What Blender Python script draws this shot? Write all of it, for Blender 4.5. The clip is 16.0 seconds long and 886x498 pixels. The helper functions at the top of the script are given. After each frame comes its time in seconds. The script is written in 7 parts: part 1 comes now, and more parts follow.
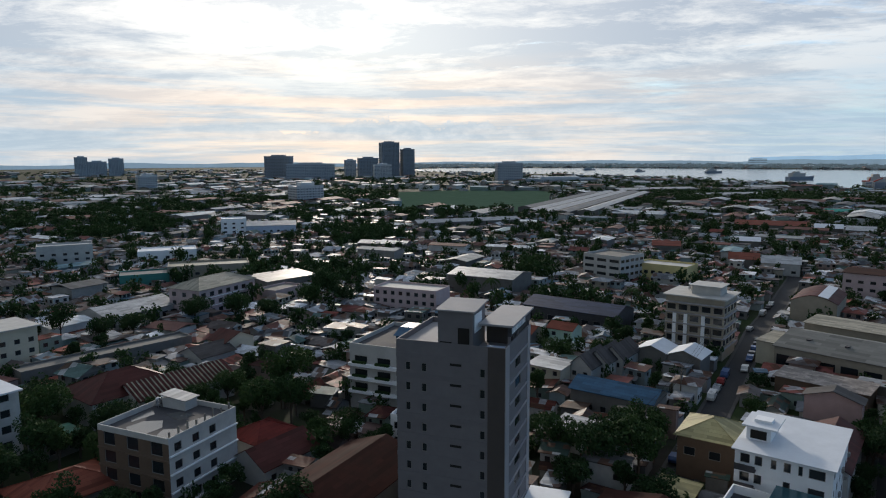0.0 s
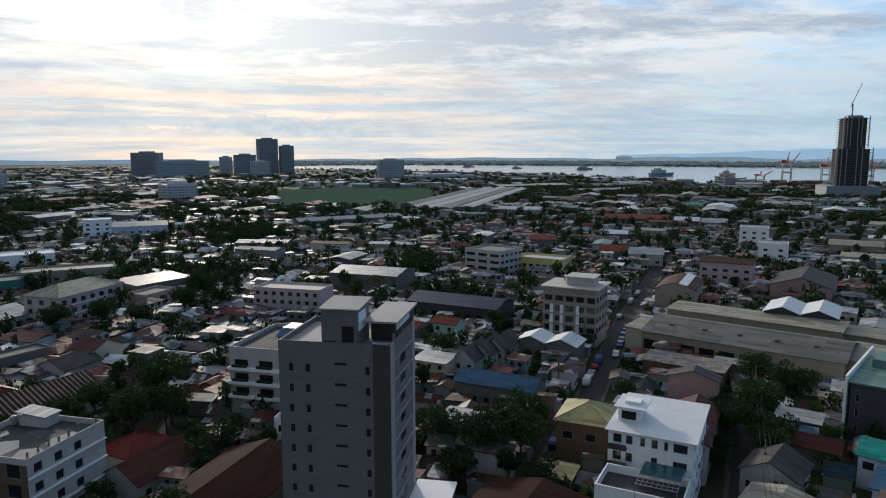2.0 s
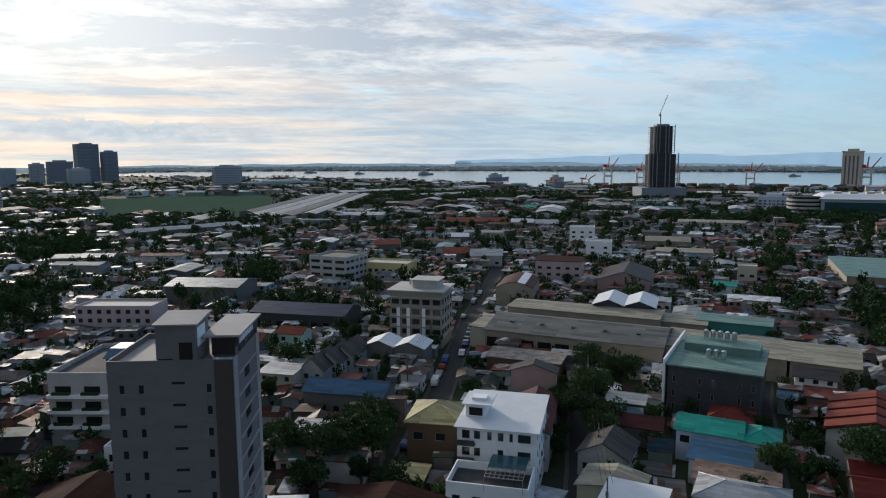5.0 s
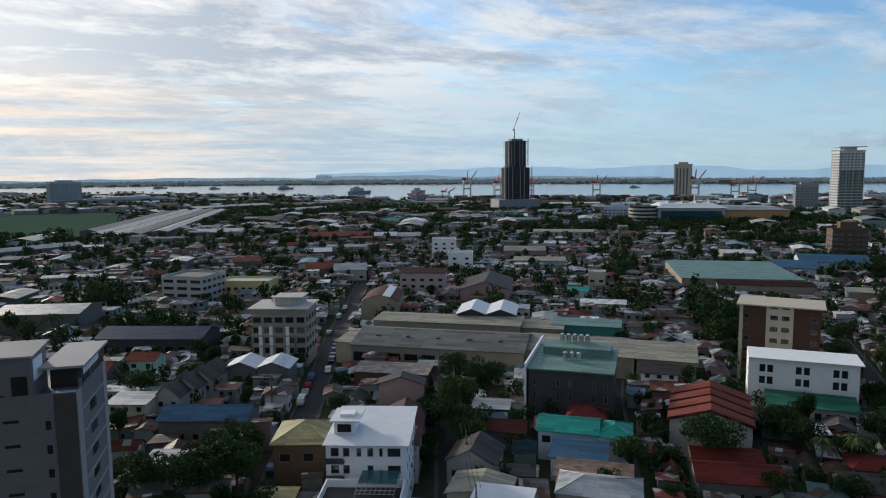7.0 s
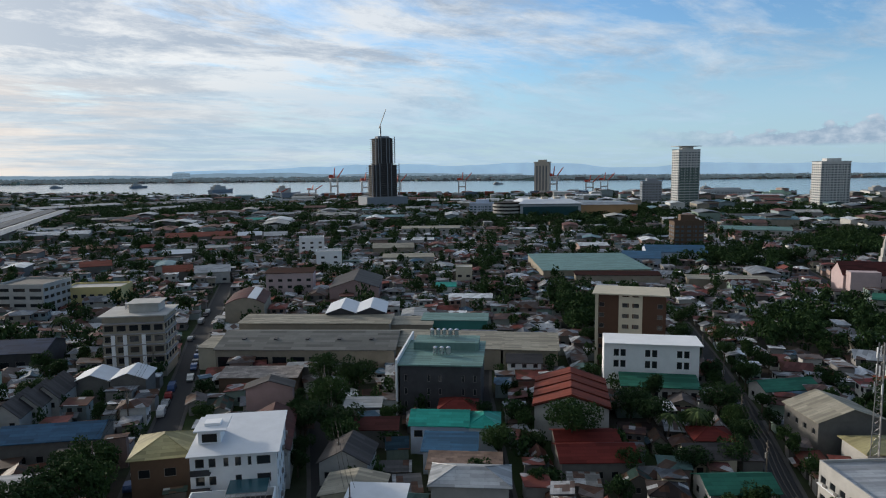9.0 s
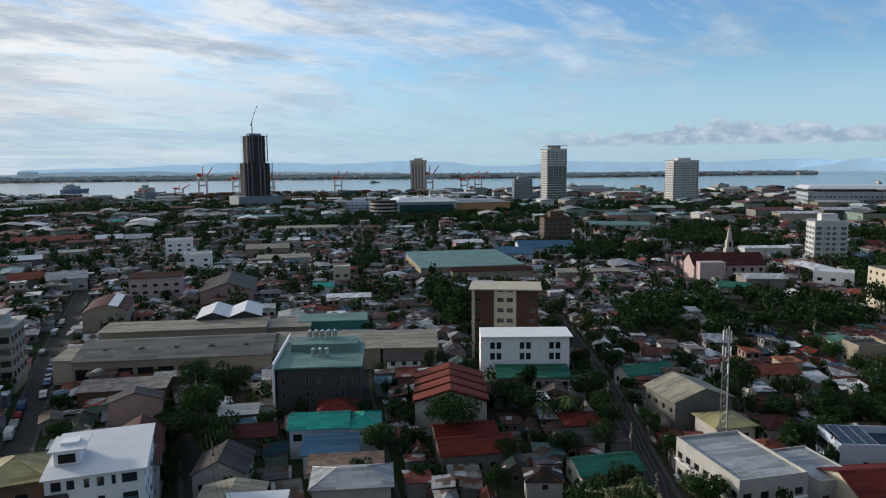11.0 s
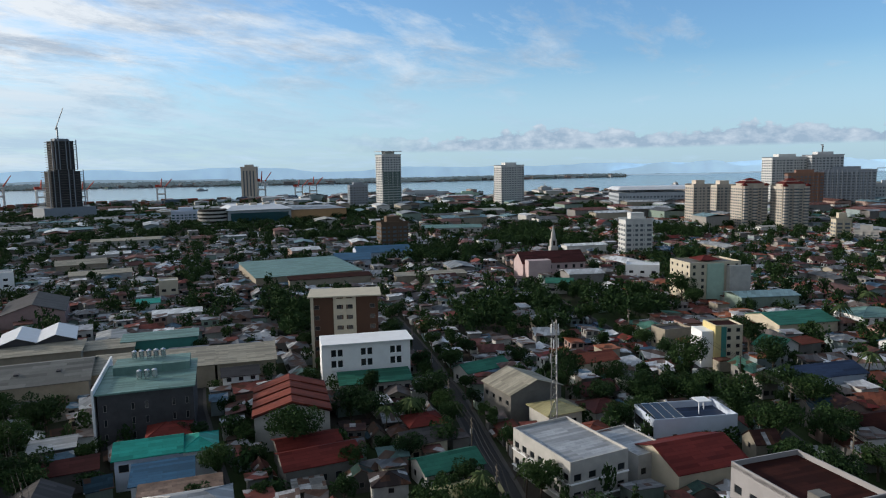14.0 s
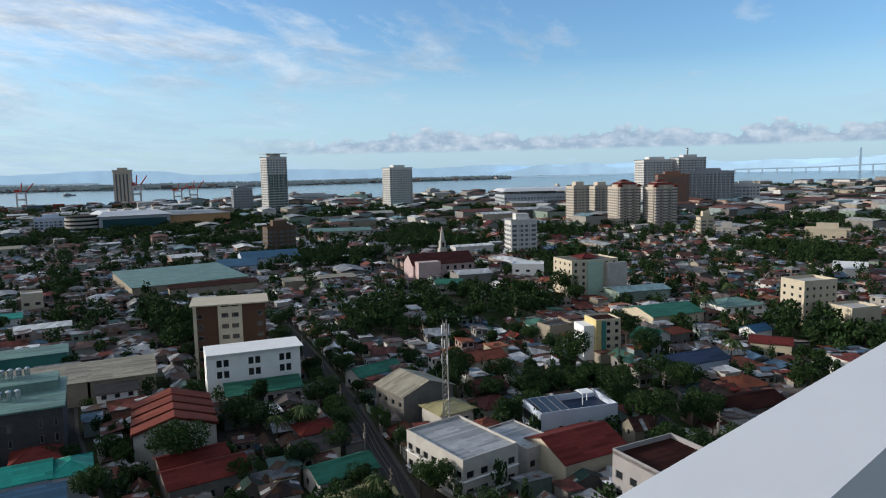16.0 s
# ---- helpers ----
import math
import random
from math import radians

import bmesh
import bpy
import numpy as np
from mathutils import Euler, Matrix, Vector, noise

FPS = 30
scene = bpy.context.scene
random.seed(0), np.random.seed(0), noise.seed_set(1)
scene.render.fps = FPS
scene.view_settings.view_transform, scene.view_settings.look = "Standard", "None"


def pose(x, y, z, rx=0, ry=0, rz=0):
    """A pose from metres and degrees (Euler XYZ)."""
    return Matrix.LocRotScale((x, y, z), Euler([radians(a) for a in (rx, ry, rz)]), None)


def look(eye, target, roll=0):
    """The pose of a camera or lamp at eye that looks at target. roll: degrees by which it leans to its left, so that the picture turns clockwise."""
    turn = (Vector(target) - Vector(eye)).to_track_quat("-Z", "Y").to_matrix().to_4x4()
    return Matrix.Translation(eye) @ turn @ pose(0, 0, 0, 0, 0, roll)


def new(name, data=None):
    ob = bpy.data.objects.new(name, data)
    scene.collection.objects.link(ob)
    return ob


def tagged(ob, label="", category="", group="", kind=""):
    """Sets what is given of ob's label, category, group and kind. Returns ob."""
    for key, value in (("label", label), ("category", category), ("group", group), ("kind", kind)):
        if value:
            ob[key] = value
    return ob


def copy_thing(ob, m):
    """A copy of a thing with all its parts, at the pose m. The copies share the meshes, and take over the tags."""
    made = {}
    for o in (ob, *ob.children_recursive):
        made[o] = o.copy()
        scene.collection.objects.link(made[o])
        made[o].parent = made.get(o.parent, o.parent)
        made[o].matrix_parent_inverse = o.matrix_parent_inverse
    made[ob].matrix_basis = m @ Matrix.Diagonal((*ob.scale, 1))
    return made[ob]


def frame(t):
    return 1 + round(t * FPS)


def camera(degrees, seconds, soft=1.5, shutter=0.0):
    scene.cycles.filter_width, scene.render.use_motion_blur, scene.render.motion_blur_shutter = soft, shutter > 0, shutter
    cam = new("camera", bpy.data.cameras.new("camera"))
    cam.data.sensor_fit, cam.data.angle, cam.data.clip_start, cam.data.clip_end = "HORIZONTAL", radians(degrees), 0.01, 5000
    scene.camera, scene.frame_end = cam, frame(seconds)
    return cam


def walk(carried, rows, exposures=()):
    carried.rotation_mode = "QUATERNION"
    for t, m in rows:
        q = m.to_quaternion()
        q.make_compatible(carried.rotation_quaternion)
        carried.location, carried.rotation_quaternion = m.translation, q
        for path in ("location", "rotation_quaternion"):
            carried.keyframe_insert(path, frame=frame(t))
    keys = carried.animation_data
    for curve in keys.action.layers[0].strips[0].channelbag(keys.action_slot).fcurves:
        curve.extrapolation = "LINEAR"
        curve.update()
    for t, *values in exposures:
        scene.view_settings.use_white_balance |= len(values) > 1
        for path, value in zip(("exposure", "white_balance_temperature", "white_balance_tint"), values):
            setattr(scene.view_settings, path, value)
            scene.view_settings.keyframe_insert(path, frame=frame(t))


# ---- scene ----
cam = camera(65.89, 16.0, 1.1)
ROWS = [
    (0.0, 0.000, 0.000, 57.999, 0.000, -7.644, 0.274),
    (0.5, 0.031, -0.038, 57.987, -2.415, -7.756, 0.297),
    (1.0, 0.073, -0.079, 57.982, -5.119, -7.860, 0.208),
    (1.5, 0.090, -0.102, 57.973, -7.680, -7.927, 0.121),
    (2.0, 0.094, -0.113, 57.959, -9.825, -7.916, 0.142),
    (2.5, 0.097, -0.128, 57.957, -11.882, -7.968, 0.253),
    (3.0, 0.106, -0.137, 57.942, -13.918, -8.014, 0.301),
    (3.5, 0.119, -0.151, 57.914, -15.941, -8.078, 0.363),
    (4.0, 0.120, -0.153, 57.892, -17.989, -8.015, 0.341),
    (6.5, -0.004, -0.198, 57.945, -31.532, -6.582, 0.488),
    (7.0, -0.018, -0.234, 57.962, -34.384, -6.458, 0.557),
    (7.5, -0.036, -0.270, 57.994, -36.894, -6.434, 0.597),
    (8.0, -0.032, -0.315, 58.030, -39.557, -6.429, 0.662),
    (8.5, -0.002, -0.347, 58.058, -42.485, -6.465, 0.658),
    (9.0, 0.044, -0.382, 58.078, -45.399, -6.790, 0.585),
    (11.5, 0.141, -0.521, 58.136, -58.105, -6.913, 0.665),
    (12.0, 0.156, -0.550, 58.157, -60.529, -6.846, 0.791),
    (12.5, 0.165, -0.575, 58.174, -62.735, -6.825, 0.704),
    (13.0, 0.155, -0.607, 58.169, -64.828, -6.816, 0.922),
    (13.5, 0.121, -0.607, 58.171, -67.186, -6.799, 0.924),
    (14.0, 0.088, -0.602, 58.184, -69.341, -6.736, 0.999),
    (14.5, 0.056, -0.638, 58.199, -71.438, -6.717, 0.987),
    (15.0, 0.049, -0.708, 58.224, -73.736, -6.721, 1.153),
    (15.5, 0.026, -0.764, 58.252, -76.149, -6.730, 1.167),
    (16.0, -0.009, -0.777, 58.273, -78.610, -6.702, 1.142),
]
walk(cam, [(t, pose(x, y, z, 90 + pitch, roll, yaw)) for t, x, y, z, yaw, pitch, roll in ROWS], ((0.0, 0.0), (7.0, 0.0), (12.5, 0.07), (16.0, 0.17)))

# ---- world, sun ----
SUN_EL, SUN_AZ = 14.0, -7.0      # degrees; azimuth from +y towards +x
sun_dir = Vector((math.sin(radians(SUN_AZ)) * math.cos(radians(SUN_EL)), math.cos(radians(SUN_AZ)) * math.cos(radians(SUN_EL)), math.sin(radians(SUN_EL))))
sun = new("sun", bpy.data.lights.new("sun", "SUN"))
sun.data.energy, sun.data.angle, sun.data.color = 3.3, radians(4), (1.0, 0.90, 0.78)
sun.matrix_world = look(sun_dir * 100, (0, 0, 0))


class Nodes:
    """A thin layer over a node tree: n('ShaderNodeMath', inputs..., attribute=...) gives the first output."""
    def __init__(self, tree):
        self.tree = tree
        tree.nodes.clear()

    def __call__(self, kind, *ins, **attrs):
        node = self.tree.nodes.new("ShaderNode" + kind)
        names = attrs.pop("named", {})
        for k, v in attrs.items():
            setattr(node, k, v)
        for key, v in list(enumerate(ins)) + list(names.items()):
            if v is None:
                continue
            if isinstance(v, bpy.types.NodeSocket):
                self.tree.links.new(v, node.inputs[key])
            else:
                node.inputs[key].default_value = v
        return node

    def math(self, op, a, b=None, c=None, clamp=False):
        return self("Math", a, b, c, operation=op, use_clamp=clamp).outputs[0]

    def ramp(self, fac, stops, mode="LINEAR"):
        node = self("ValToRGB", fac)
        el = node.color_ramp.elements
        node.color_ramp.interpolation = mode
        while len(el) < len(stops):
            el.new(0.5)
        for e, (p, c) in zip(el, stops):
            e.position = p
            e.color = c if len(c) == 4 else (*c, 1)
        return node.outputs[0]

    def mix(self, fac, a, b, blend="MIX"):
        node = self("Mix", data_type="RGBA", blend_type=blend)
        for key, v in ((0, fac), (6, a), (7, b)):
            if isinstance(v, bpy.types.NodeSocket):
                self.tree.links.new(v, node.inputs[key])
            elif key == 0:
                node.inputs[key].default_value = v
            else:
                node.inputs[key].default_value = (*v, 1) if len(v) == 3 else v
        return node.outputs[2]


world = bpy.data.worlds.new("sky")
scene.world = world
world.use_nodes = True
n = Nodes(world.node_tree)
way = n("TexCoord").outputs["Generated"]
sky = n("TexSky", sky_type="NISHITA", sun_disc=False, sun_elevation=radians(SUN_EL), sun_rotation=radians(SUN_AZ), air_density=1.0, dust_density=0.6, ozone_density=2.0).outputs[0]
sep = n("SeparateXYZ", way)
dx, dy, dz = sep.outputs[0], sep.outputs[1], sep.outputs[2]
up = n.math("MAXIMUM", dz, 0.0)
sunny = n.math("MAXIMUM", n("VectorMath", way, tuple(sun_dir), operation="DOT_PRODUCT").outputs["Value"], 0.0)
# layer of high cloud, seen in perspective
over = n.math("ADD", up, 0.11)
flat = n("CombineXYZ", n.math("DIVIDE", dx, over), n.math("DIVIDE", dy, over), 0.0).outputs[0]
warp = n("TexNoise", flat, named={"Scale": 0.6, "Detail": 3.0}).outputs["Color"]
bent = n("VectorMath", flat, n("VectorMath", warp, (0.8, 0.8, 0), operation="MULTIPLY").outputs[0], operation="ADD").outputs[0]
big = n("TexNoise", n("Mapping", bent, (3.1, 1.7, 0), (0, 0, 0.6), (0.75, 0.95, 1)).outputs[0], named={"Scale": 1.15, "Detail": 10.0, "Roughness": 0.62}).outputs[0]
wisp = n("TexNoise", n("Mapping", bent, (0, 0, 0), (0, 0, -0.5), (0.55, 1.3, 1)).outputs[0], named={"Scale": 2.6, "Detail": 9.0, "Roughness": 0.66}).outputs[0]
side = n.math("MULTIPLY_ADD", dx, -0.27, n.math("MULTIPLY_ADD", dy, 0.11, 0.085))      # more cloud towards the sun
cover = n.math("ADD", n.math("MULTIPLY_ADD", wisp, 0.45, n.math("MULTIPLY", big, 0.65)), side)
veil = n.ramp(cover, [(0.40, (0, 0, 0)), (0.50, (0.55, 0.55, 0.55)), (0.59, (1, 1, 1))])
mottle = n("TexNoise", n("Mapping", bent, (7, 2, 0), (0, 0, 0.2), (0.8, 1.1, 1)).outputs[0], named={"Scale": 2.4, "Detail": 10.0, "Roughness": 0.7}).outputs[0]
broad = n("TexNoise", n("Mapping", flat, (1.5, 0.4, 0), (0, 0, 0.15), (0.4, 0.7, 1)).outputs[0], named={"Scale": 1.1, "Detail": 4.0}).outputs[0]
thick = n.ramp(n.math("MULTIPLY_ADD", mottle, 0.6, n.math("MULTIPLY", broad, 0.5)), [(0.47, (0, 0, 0)), (0.60, (1, 1, 1))])
glow = n.math("POWER", sunny, 1.7)
core = n.math("POWER", sunny, 22.0)
lit = n.mix(glow, (0.55, 0.66, 0.78), (0.97, 0.94, 0.90))
shade = n.mix(glow, (0.36, 0.45, 0.56), (0.44, 0.49, 0.57))
cloud = n.mix(n.math("MULTIPLY", thick, 0.95), lit, shade)
clear = n("VectorMath", sky, (0.108, 0.142, 0.178), operation="MULTIPLY").outputs[0]
tone = n.mix(n.math("MULTIPLY", veil, 0.92), clear, cloud)
tone = n.mix(1.0, tone, n.mix(core, (0, 0, 0), (0.27, 0.23, 0.18)), "ADD")
# pale air towards the horizon, in warm and cool streaks below the sun
az = n.math("ARCTAN2", dx, dy)
low = n.ramp(up, [(0.0, (1, 1, 1)), (0.08, (0.9, 0.9, 0.9)), (0.15, (0, 0, 0))])
streak = n.ramp(n("TexNoise", n("CombineXYZ", n.math("MULTIPLY", az, 3.0), n.math("MULTIPLY", dz, 42.0), 2.0).outputs[0], named={"Scale": 1.0, "Detail": 7.0, "Roughness": 0.6}).outputs[0], [(0.44, (0, 0, 0)), (0.56, (1, 1, 1))])
near_sun = n.math("POWER", sunny, 6.0)
pale = n.mix(near_sun, (0.42, 0.62, 0.79), n.mix(streak, (0.50, 0.57, 0.66), (1.08, 0.83, 0.65)))
tone = n.mix(n.math("MULTIPLY", low, 0.72), tone, pale)
# banks of small cumulus near the horizon
puffs = n("TexNoise", n("CombineXYZ", n.math("MULTIPLY", az, 34.0), n.math("MULTIPLY", dz, 60.0), 4.0).outputs[0], named={"Scale": 1.0, "Detail": 7.0, "Roughness": 0.6}).outputs[0]
height = n("TexNoise", n("CombineXYZ", n.math("MULTIPLY", az, 7.0), 7.0, 0.0).outputs[0], named={"Scale": 1.0, "Detail": 6.0, "Roughness": 0.6}).outputs[0]
rise = n.math("MULTIPLY_ADD", puffs, 0.045, n.math("MULTIPLY_ADD", height, 0.085, -0.017))
band = n.math("MULTIPLY", n.math("MULTIPLY", n.math("SUBTRACT", rise, dz), 240.0, clamp=True), n.math("MULTIPLY", n.math("SUBTRACT", dz, 0.022), 220.0, clamp=True))
where = n.ramp(n.math("MULTIPLY_ADD", az, 0.25, 0.5), [(0.40, (0.25, 0.25, 0.25)), (0.46, (0.6, 0.6, 0.6)), (0.50, (0.9, 0.9, 0.9)), (0.56, (0.1, 0.1, 0.1)), (0.76, (0, 0, 0)), (0.81, (0.95, 0.95, 0.95))])
tone = n.mix(n.math("MULTIPLY", band, where), tone, n.mix(n.ramp(puffs, [(0.42, (0, 0, 0)), (0.68, (1, 1, 1))]), n.mix(near_sun, (0.31, 0.42, 0.55), (0.56, 0.66, 0.74)), n.mix(near_sun, (0.55, 0.64, 0.74), (0.80, 0.84, 0.86))))
# the western sky, away from the low sun, is duller
west = n.ramp(n.math("MULTIPLY_ADD", n("VectorMath", way, (0.64, 0.77, 0.0), operation="DOT_PRODUCT").outputs["Value"], 0.5, 0.5), [(0.0, (0.56, 0.54, 0.52)), (0.42, (0.76, 0.74, 0.72)), (0.64, (1, 1, 1))])
tone = n.mix(1.0, tone, west, "MULTIPLY")
back = n("Background", tone, 1.0)
n("OutputWorld", back.outputs[0])

# ---- materials ----
def material(name, colour, rough=0.8, metal=0.0, vary=0.18, grain=1.5, stain=0.12, bump=0.15, palette=None, per="object", sheets=None, specular=0.25, patchy=False):
    """Procedural surface: base colour (or a palette picked per object or per island), large stains, fine grain, relief.
    sheets: (length, width) of metal sheets that differ a little from one another."""
    m = bpy.data.materials.new(name)
    m.use_nodes = True
    n = Nodes(m.node_tree)
    place = n("TexCoord").outputs["Object"]
    pick = n("ObjectInfo").outputs["Random"] if per == "object" else n("NewGeometry").outputs["Random Per Island"]
    if palette:
        base = n.ramp(pick, [(i / len(palette), c) for i, c in enumerate(palette)], "CONSTANT")
    else:
        base = n("RGB").outputs[0]
        base.default_value = (*colour, 1)
    shift = n("CombineXYZ", n.math("MULTIPLY", pick, 91.0), n.math("MULTIPLY", pick, 57.0), 0.0).outputs[0]
    moved = n("VectorMath", place, shift, operation="ADD").outputs[0]
    blot = n("TexNoise", moved, named={"Scale": 0.35, "Detail": 5.0, "Roughness": 0.65}).outputs[0]
    fine = n("TexNoise", moved, named={"Scale": grain, "Detail": 6.0, "Roughness": 0.7}).outputs[0]
    light = n.math("MULTIPLY_ADD", n.math("SUBTRACT", blot, 0.5), 2.2 * stain * 2, n.math("MULTIPLY_ADD", n.math("SUBTRACT", fine, 0.5), 2.2 * vary, 1.0))
    if sheets:
        brick = n("TexBrick", n("Mapping", place, None, (0, 0, 0), (1, 1, 1)).outputs[0], (0.7, 0.7, 0.7, 1), (1.25, 1.25, 1.25, 1), (0.8, 0.8, 0.8, 1),
                  named={"Scale": 1.0, "Mortar Size": 0.03, "Brick Width": sheets[0], "Row Height": sheets[1]})
        light = n.math("MULTIPLY", light, brick.outputs[0])
    if patchy:
        cell = n("TexWhiteNoise", n("VectorMath", moved, (1.9, 2.3, 50.0), operation="SNAP").outputs[0]).outputs["Value"]
        base = n.mix(n.ramp(cell, [(0.0, (0, 0, 0)), (0.80, (0.85, 0.85, 0.85))], "CONSTANT"), base, (0.075, 0.036, 0.022))
        base = n.mix(n.ramp(cell, [(0.0, (0.8, 0.8, 0.8)), (0.09, (0, 0, 0))], "CONSTANT"), base, (0.32, 0.33, 0.34))
    tint = n("VectorMath", base, n("CombineXYZ", light, light, light).outputs[0], operation="MULTIPLY").outputs[0]
    relief = n("Bump", bump, 0.05, named={"Height": fine}).outputs[0]
    rgh = n.math("MULTIPLY_ADD", n.math("SUBTRACT", blot, 0.5), 0.4, rough, clamp=True)
    b = n("BsdfPrincipled", tint, metal, rgh, named={"Normal": relief, "Specular IOR Level": specular})
    n("OutputMaterial", b.outputs[0])
    return m


ROOFS = [(0.062, 0.026, 0.022), (0.135, 0.135, 0.14), (0.052, 0.038, 0.034), (0.24, 0.245, 0.255), (0.095, 0.030, 0.026), (0.072, 0.048, 0.038), (0.21, 0.215, 0.225), (0.040, 0.041, 0.045),
         (0.100, 0.092, 0.086), (0.030, 0.068, 0.098), (0.125, 0.036, 0.026), (0.058, 0.032, 0.026), (0.028, 0.064, 0.055), (0.060, 0.044, 0.040), (0.26, 0.26, 0.25), (0.14, 0.045, 0.032),
         (0.072, 0.030, 0.026), (0.44, 0.45, 0.47), (0.17, 0.165, 0.16), (0.050, 0.036, 0.034)]
WALLS = [(0.165, 0.158, 0.148), (0.24, 0.24, 0.23), (0.092, 0.089, 0.086), (0.175, 0.160, 0.130), (0.125, 0.122, 0.118), (0.32, 0.32, 0.31), (0.143, 0.178, 0.185), (0.185, 0.135, 0.118), (0.070, 0.067, 0.064), (0.121, 0.160, 0.140)]
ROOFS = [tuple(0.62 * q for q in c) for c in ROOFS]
WALLS = [tuple(1.2 * q for q in c) for c in WALLS]
M_roof = material("sheet_roofing", (0, 0, 0), 0.62, 0.05, 0.2, 0.9, 0.2, 0.1, ROOFS, "object", (2.4, 0.9), 0.1, True)
M_wall = material("house_wall", (0, 0, 0), 0.9, 0, 0.15, 1.2, 0.2, 0.1, WALLS, "object")
# farther roofs: the near palette paled and greyed, haze put into the colour
HAZED_ROOFS = [(0.10, 0.050, 0.046), (0.22, 0.23, 0.25), (0.095, 0.080, 0.078), (0.34, 0.36, 0.39), (0.15, 0.052, 0.046), (0.105, 0.085, 0.080), (0.28, 0.30, 0.33), (0.080, 0.088, 0.10), (0.16, 0.16, 0.165), (0.075, 0.13, 0.18),
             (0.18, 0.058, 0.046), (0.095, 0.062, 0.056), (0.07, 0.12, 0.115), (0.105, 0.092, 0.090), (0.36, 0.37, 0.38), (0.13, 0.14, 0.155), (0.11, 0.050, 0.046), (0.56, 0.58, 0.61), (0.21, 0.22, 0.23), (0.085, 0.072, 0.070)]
# farther walls lightened, partly in place of haze
HAZED_WALLS = [tuple(1.45 * q for q in c) for c in WALLS]
M_roof_far = material("hazed_far_roofing", (0, 0, 0), 0.6, 0.0, 0.2, 0.7, 0.15, 0.1, HAZED_ROOFS, "island", (3.0, 1.2), 0.06, True)
RED_ROOFS = [(0.16, 0.045, 0.032), (0.30, 0.31, 0.33), (0.12, 0.040, 0.032), (0.24, 0.075, 0.040), (0.10, 0.085, 0.08), (0.09, 0.045, 0.036), (0.40, 0.41, 0.43), (0.18, 0.035, 0.030), (0.075, 0.13, 0.19), (0.14, 0.12, 0.11),
             (0.27, 0.10, 0.055), (0.11, 0.06, 0.05), (0.055, 0.14, 0.11), (0.55, 0.56, 0.58), (0.10, 0.035, 0.03), (0.20, 0.20, 0.20)]
M_roof_red = material("eastern_roofing", (0, 0, 0), 0.6, 0.0, 0.2, 0.7, 0.15, 0.1, RED_ROOFS, "island", (3.0, 1.2), 0.06, True)
M_wall_far = material("hazed_far_wall", (0, 0, 0), 0.9, 0, 0.15, 0.8, 0.15, 0.1, HAZED_WALLS, "island")
M_shed_far = material("shed_roofing", (0, 0, 0), 0.75, 0.0, 0.15, 0.4, 0.15, 0.05,
                      [(0.40, 0.42, 0.44), (0.22, 0.24, 0.26), (0.30, 0.31, 0.31), (0.13, 0.06, 0.052), (0.10, 0.105, 0.11), (0.16, 0.25, 0.28), (0.58, 0.60, 0.61), (0.15, 0.075, 0.065), (0.34, 0.34, 0.32), (0.17, 0.21, 0.25), (0.12, 0.07, 0.062), (0.48, 0.50, 0.52)], "island", (6.0, 1.5), 0.08)
M_glass = material("window_glass", (0.018, 0.022, 0.026), 0.12, 0, 0.1, 0.6, 0.05, 0.0, specular=0.6)
M_glass_blue = material("blue_glass", (0.03, 0.09, 0.11), 0.1, 0.2, 0.1, 0.2, 0.1, 0.0, specular=0.7)
M_frame = material("window_frame", (0.22, 0.21, 0.20), 0.6)
# near-black that paints the shade inside openings; doors and vents wear it too
M_dark = material("dark_opening", (0.02, 0.018, 0.016), 0.9)
M_asphalt = material("asphalt", (0.026, 0.026, 0.028), 0.85, 0, 0.3, 1.0, 0.25)
M_kerb = material("pavement_concrete", (0.065, 0.062, 0.06), 0.9, 0, 0.25, 1.0, 0.2)
M_white = material("white_paint", (0.78, 0.79, 0.80), 0.75, 0, 0.05, 0.8, 0.06)
M_offwhite = material("weathered_white_wall", (0.42, 0.41, 0.39), 0.85, 0, 0.1, 0.9, 0.15)
M_cream = material("cream_wall", (0.50, 0.45, 0.35), 0.85, 0, 0.08, 0.9, 0.1)
M_beige = material("beige_wall", (0.30, 0.265, 0.21), 0.85, 0, 0.1, 0.9, 0.14)
M_pink = material("pink_wall", (0.46, 0.36, 0.36), 0.85, 0, 0.08, 0.9, 0.1)
M_mauve = material("mauve_render", (0.36, 0.25, 0.24), 0.9, 0, 0.06, 0.9, 0.12)
M_grey = material("grey_render", (0.165, 0.155, 0.16), 0.85, 0, 0.06, 0.9, 0.1)
M_greylight = material("light_grey_render", (0.30, 0.29, 0.295), 0.85, 0, 0.06, 0.9, 0.1)
M_concrete = material("bare_concrete", (0.15, 0.145, 0.135), 0.9, 0, 0.15, 0.9, 0.2)
M_darkconc = material("dark_stained_concrete", (0.06, 0.06, 0.066), 0.9, 0, 0.2, 0.9, 0.3)
M_brown = material("brown_cladding", (0.085, 0.045, 0.03), 0.8, 0, 0.12, 0.9, 0.1)
M_umber = material("dark_umber_render", (0.075, 0.064, 0.058), 0.85, 0, 0.1, 0.9, 0.1)
M_brownrender = material("brown_render", (0.13, 0.088, 0.062), 0.85, 0, 0.12, 0.9, 0.12)
M_lightblue = material("pale_blue_wall", (0.46, 0.52, 0.62), 0.8, 0, 0.05, 0.9, 0.08)
M_yellow = material("yellow_wall", (0.60, 0.50, 0.24), 0.85, 0, 0.06, 0.9, 0.08)
M_teal = material("teal_paint", (0.05, 0.20, 0.18), 0.8, 0, 0.08, 0.9, 0.1)
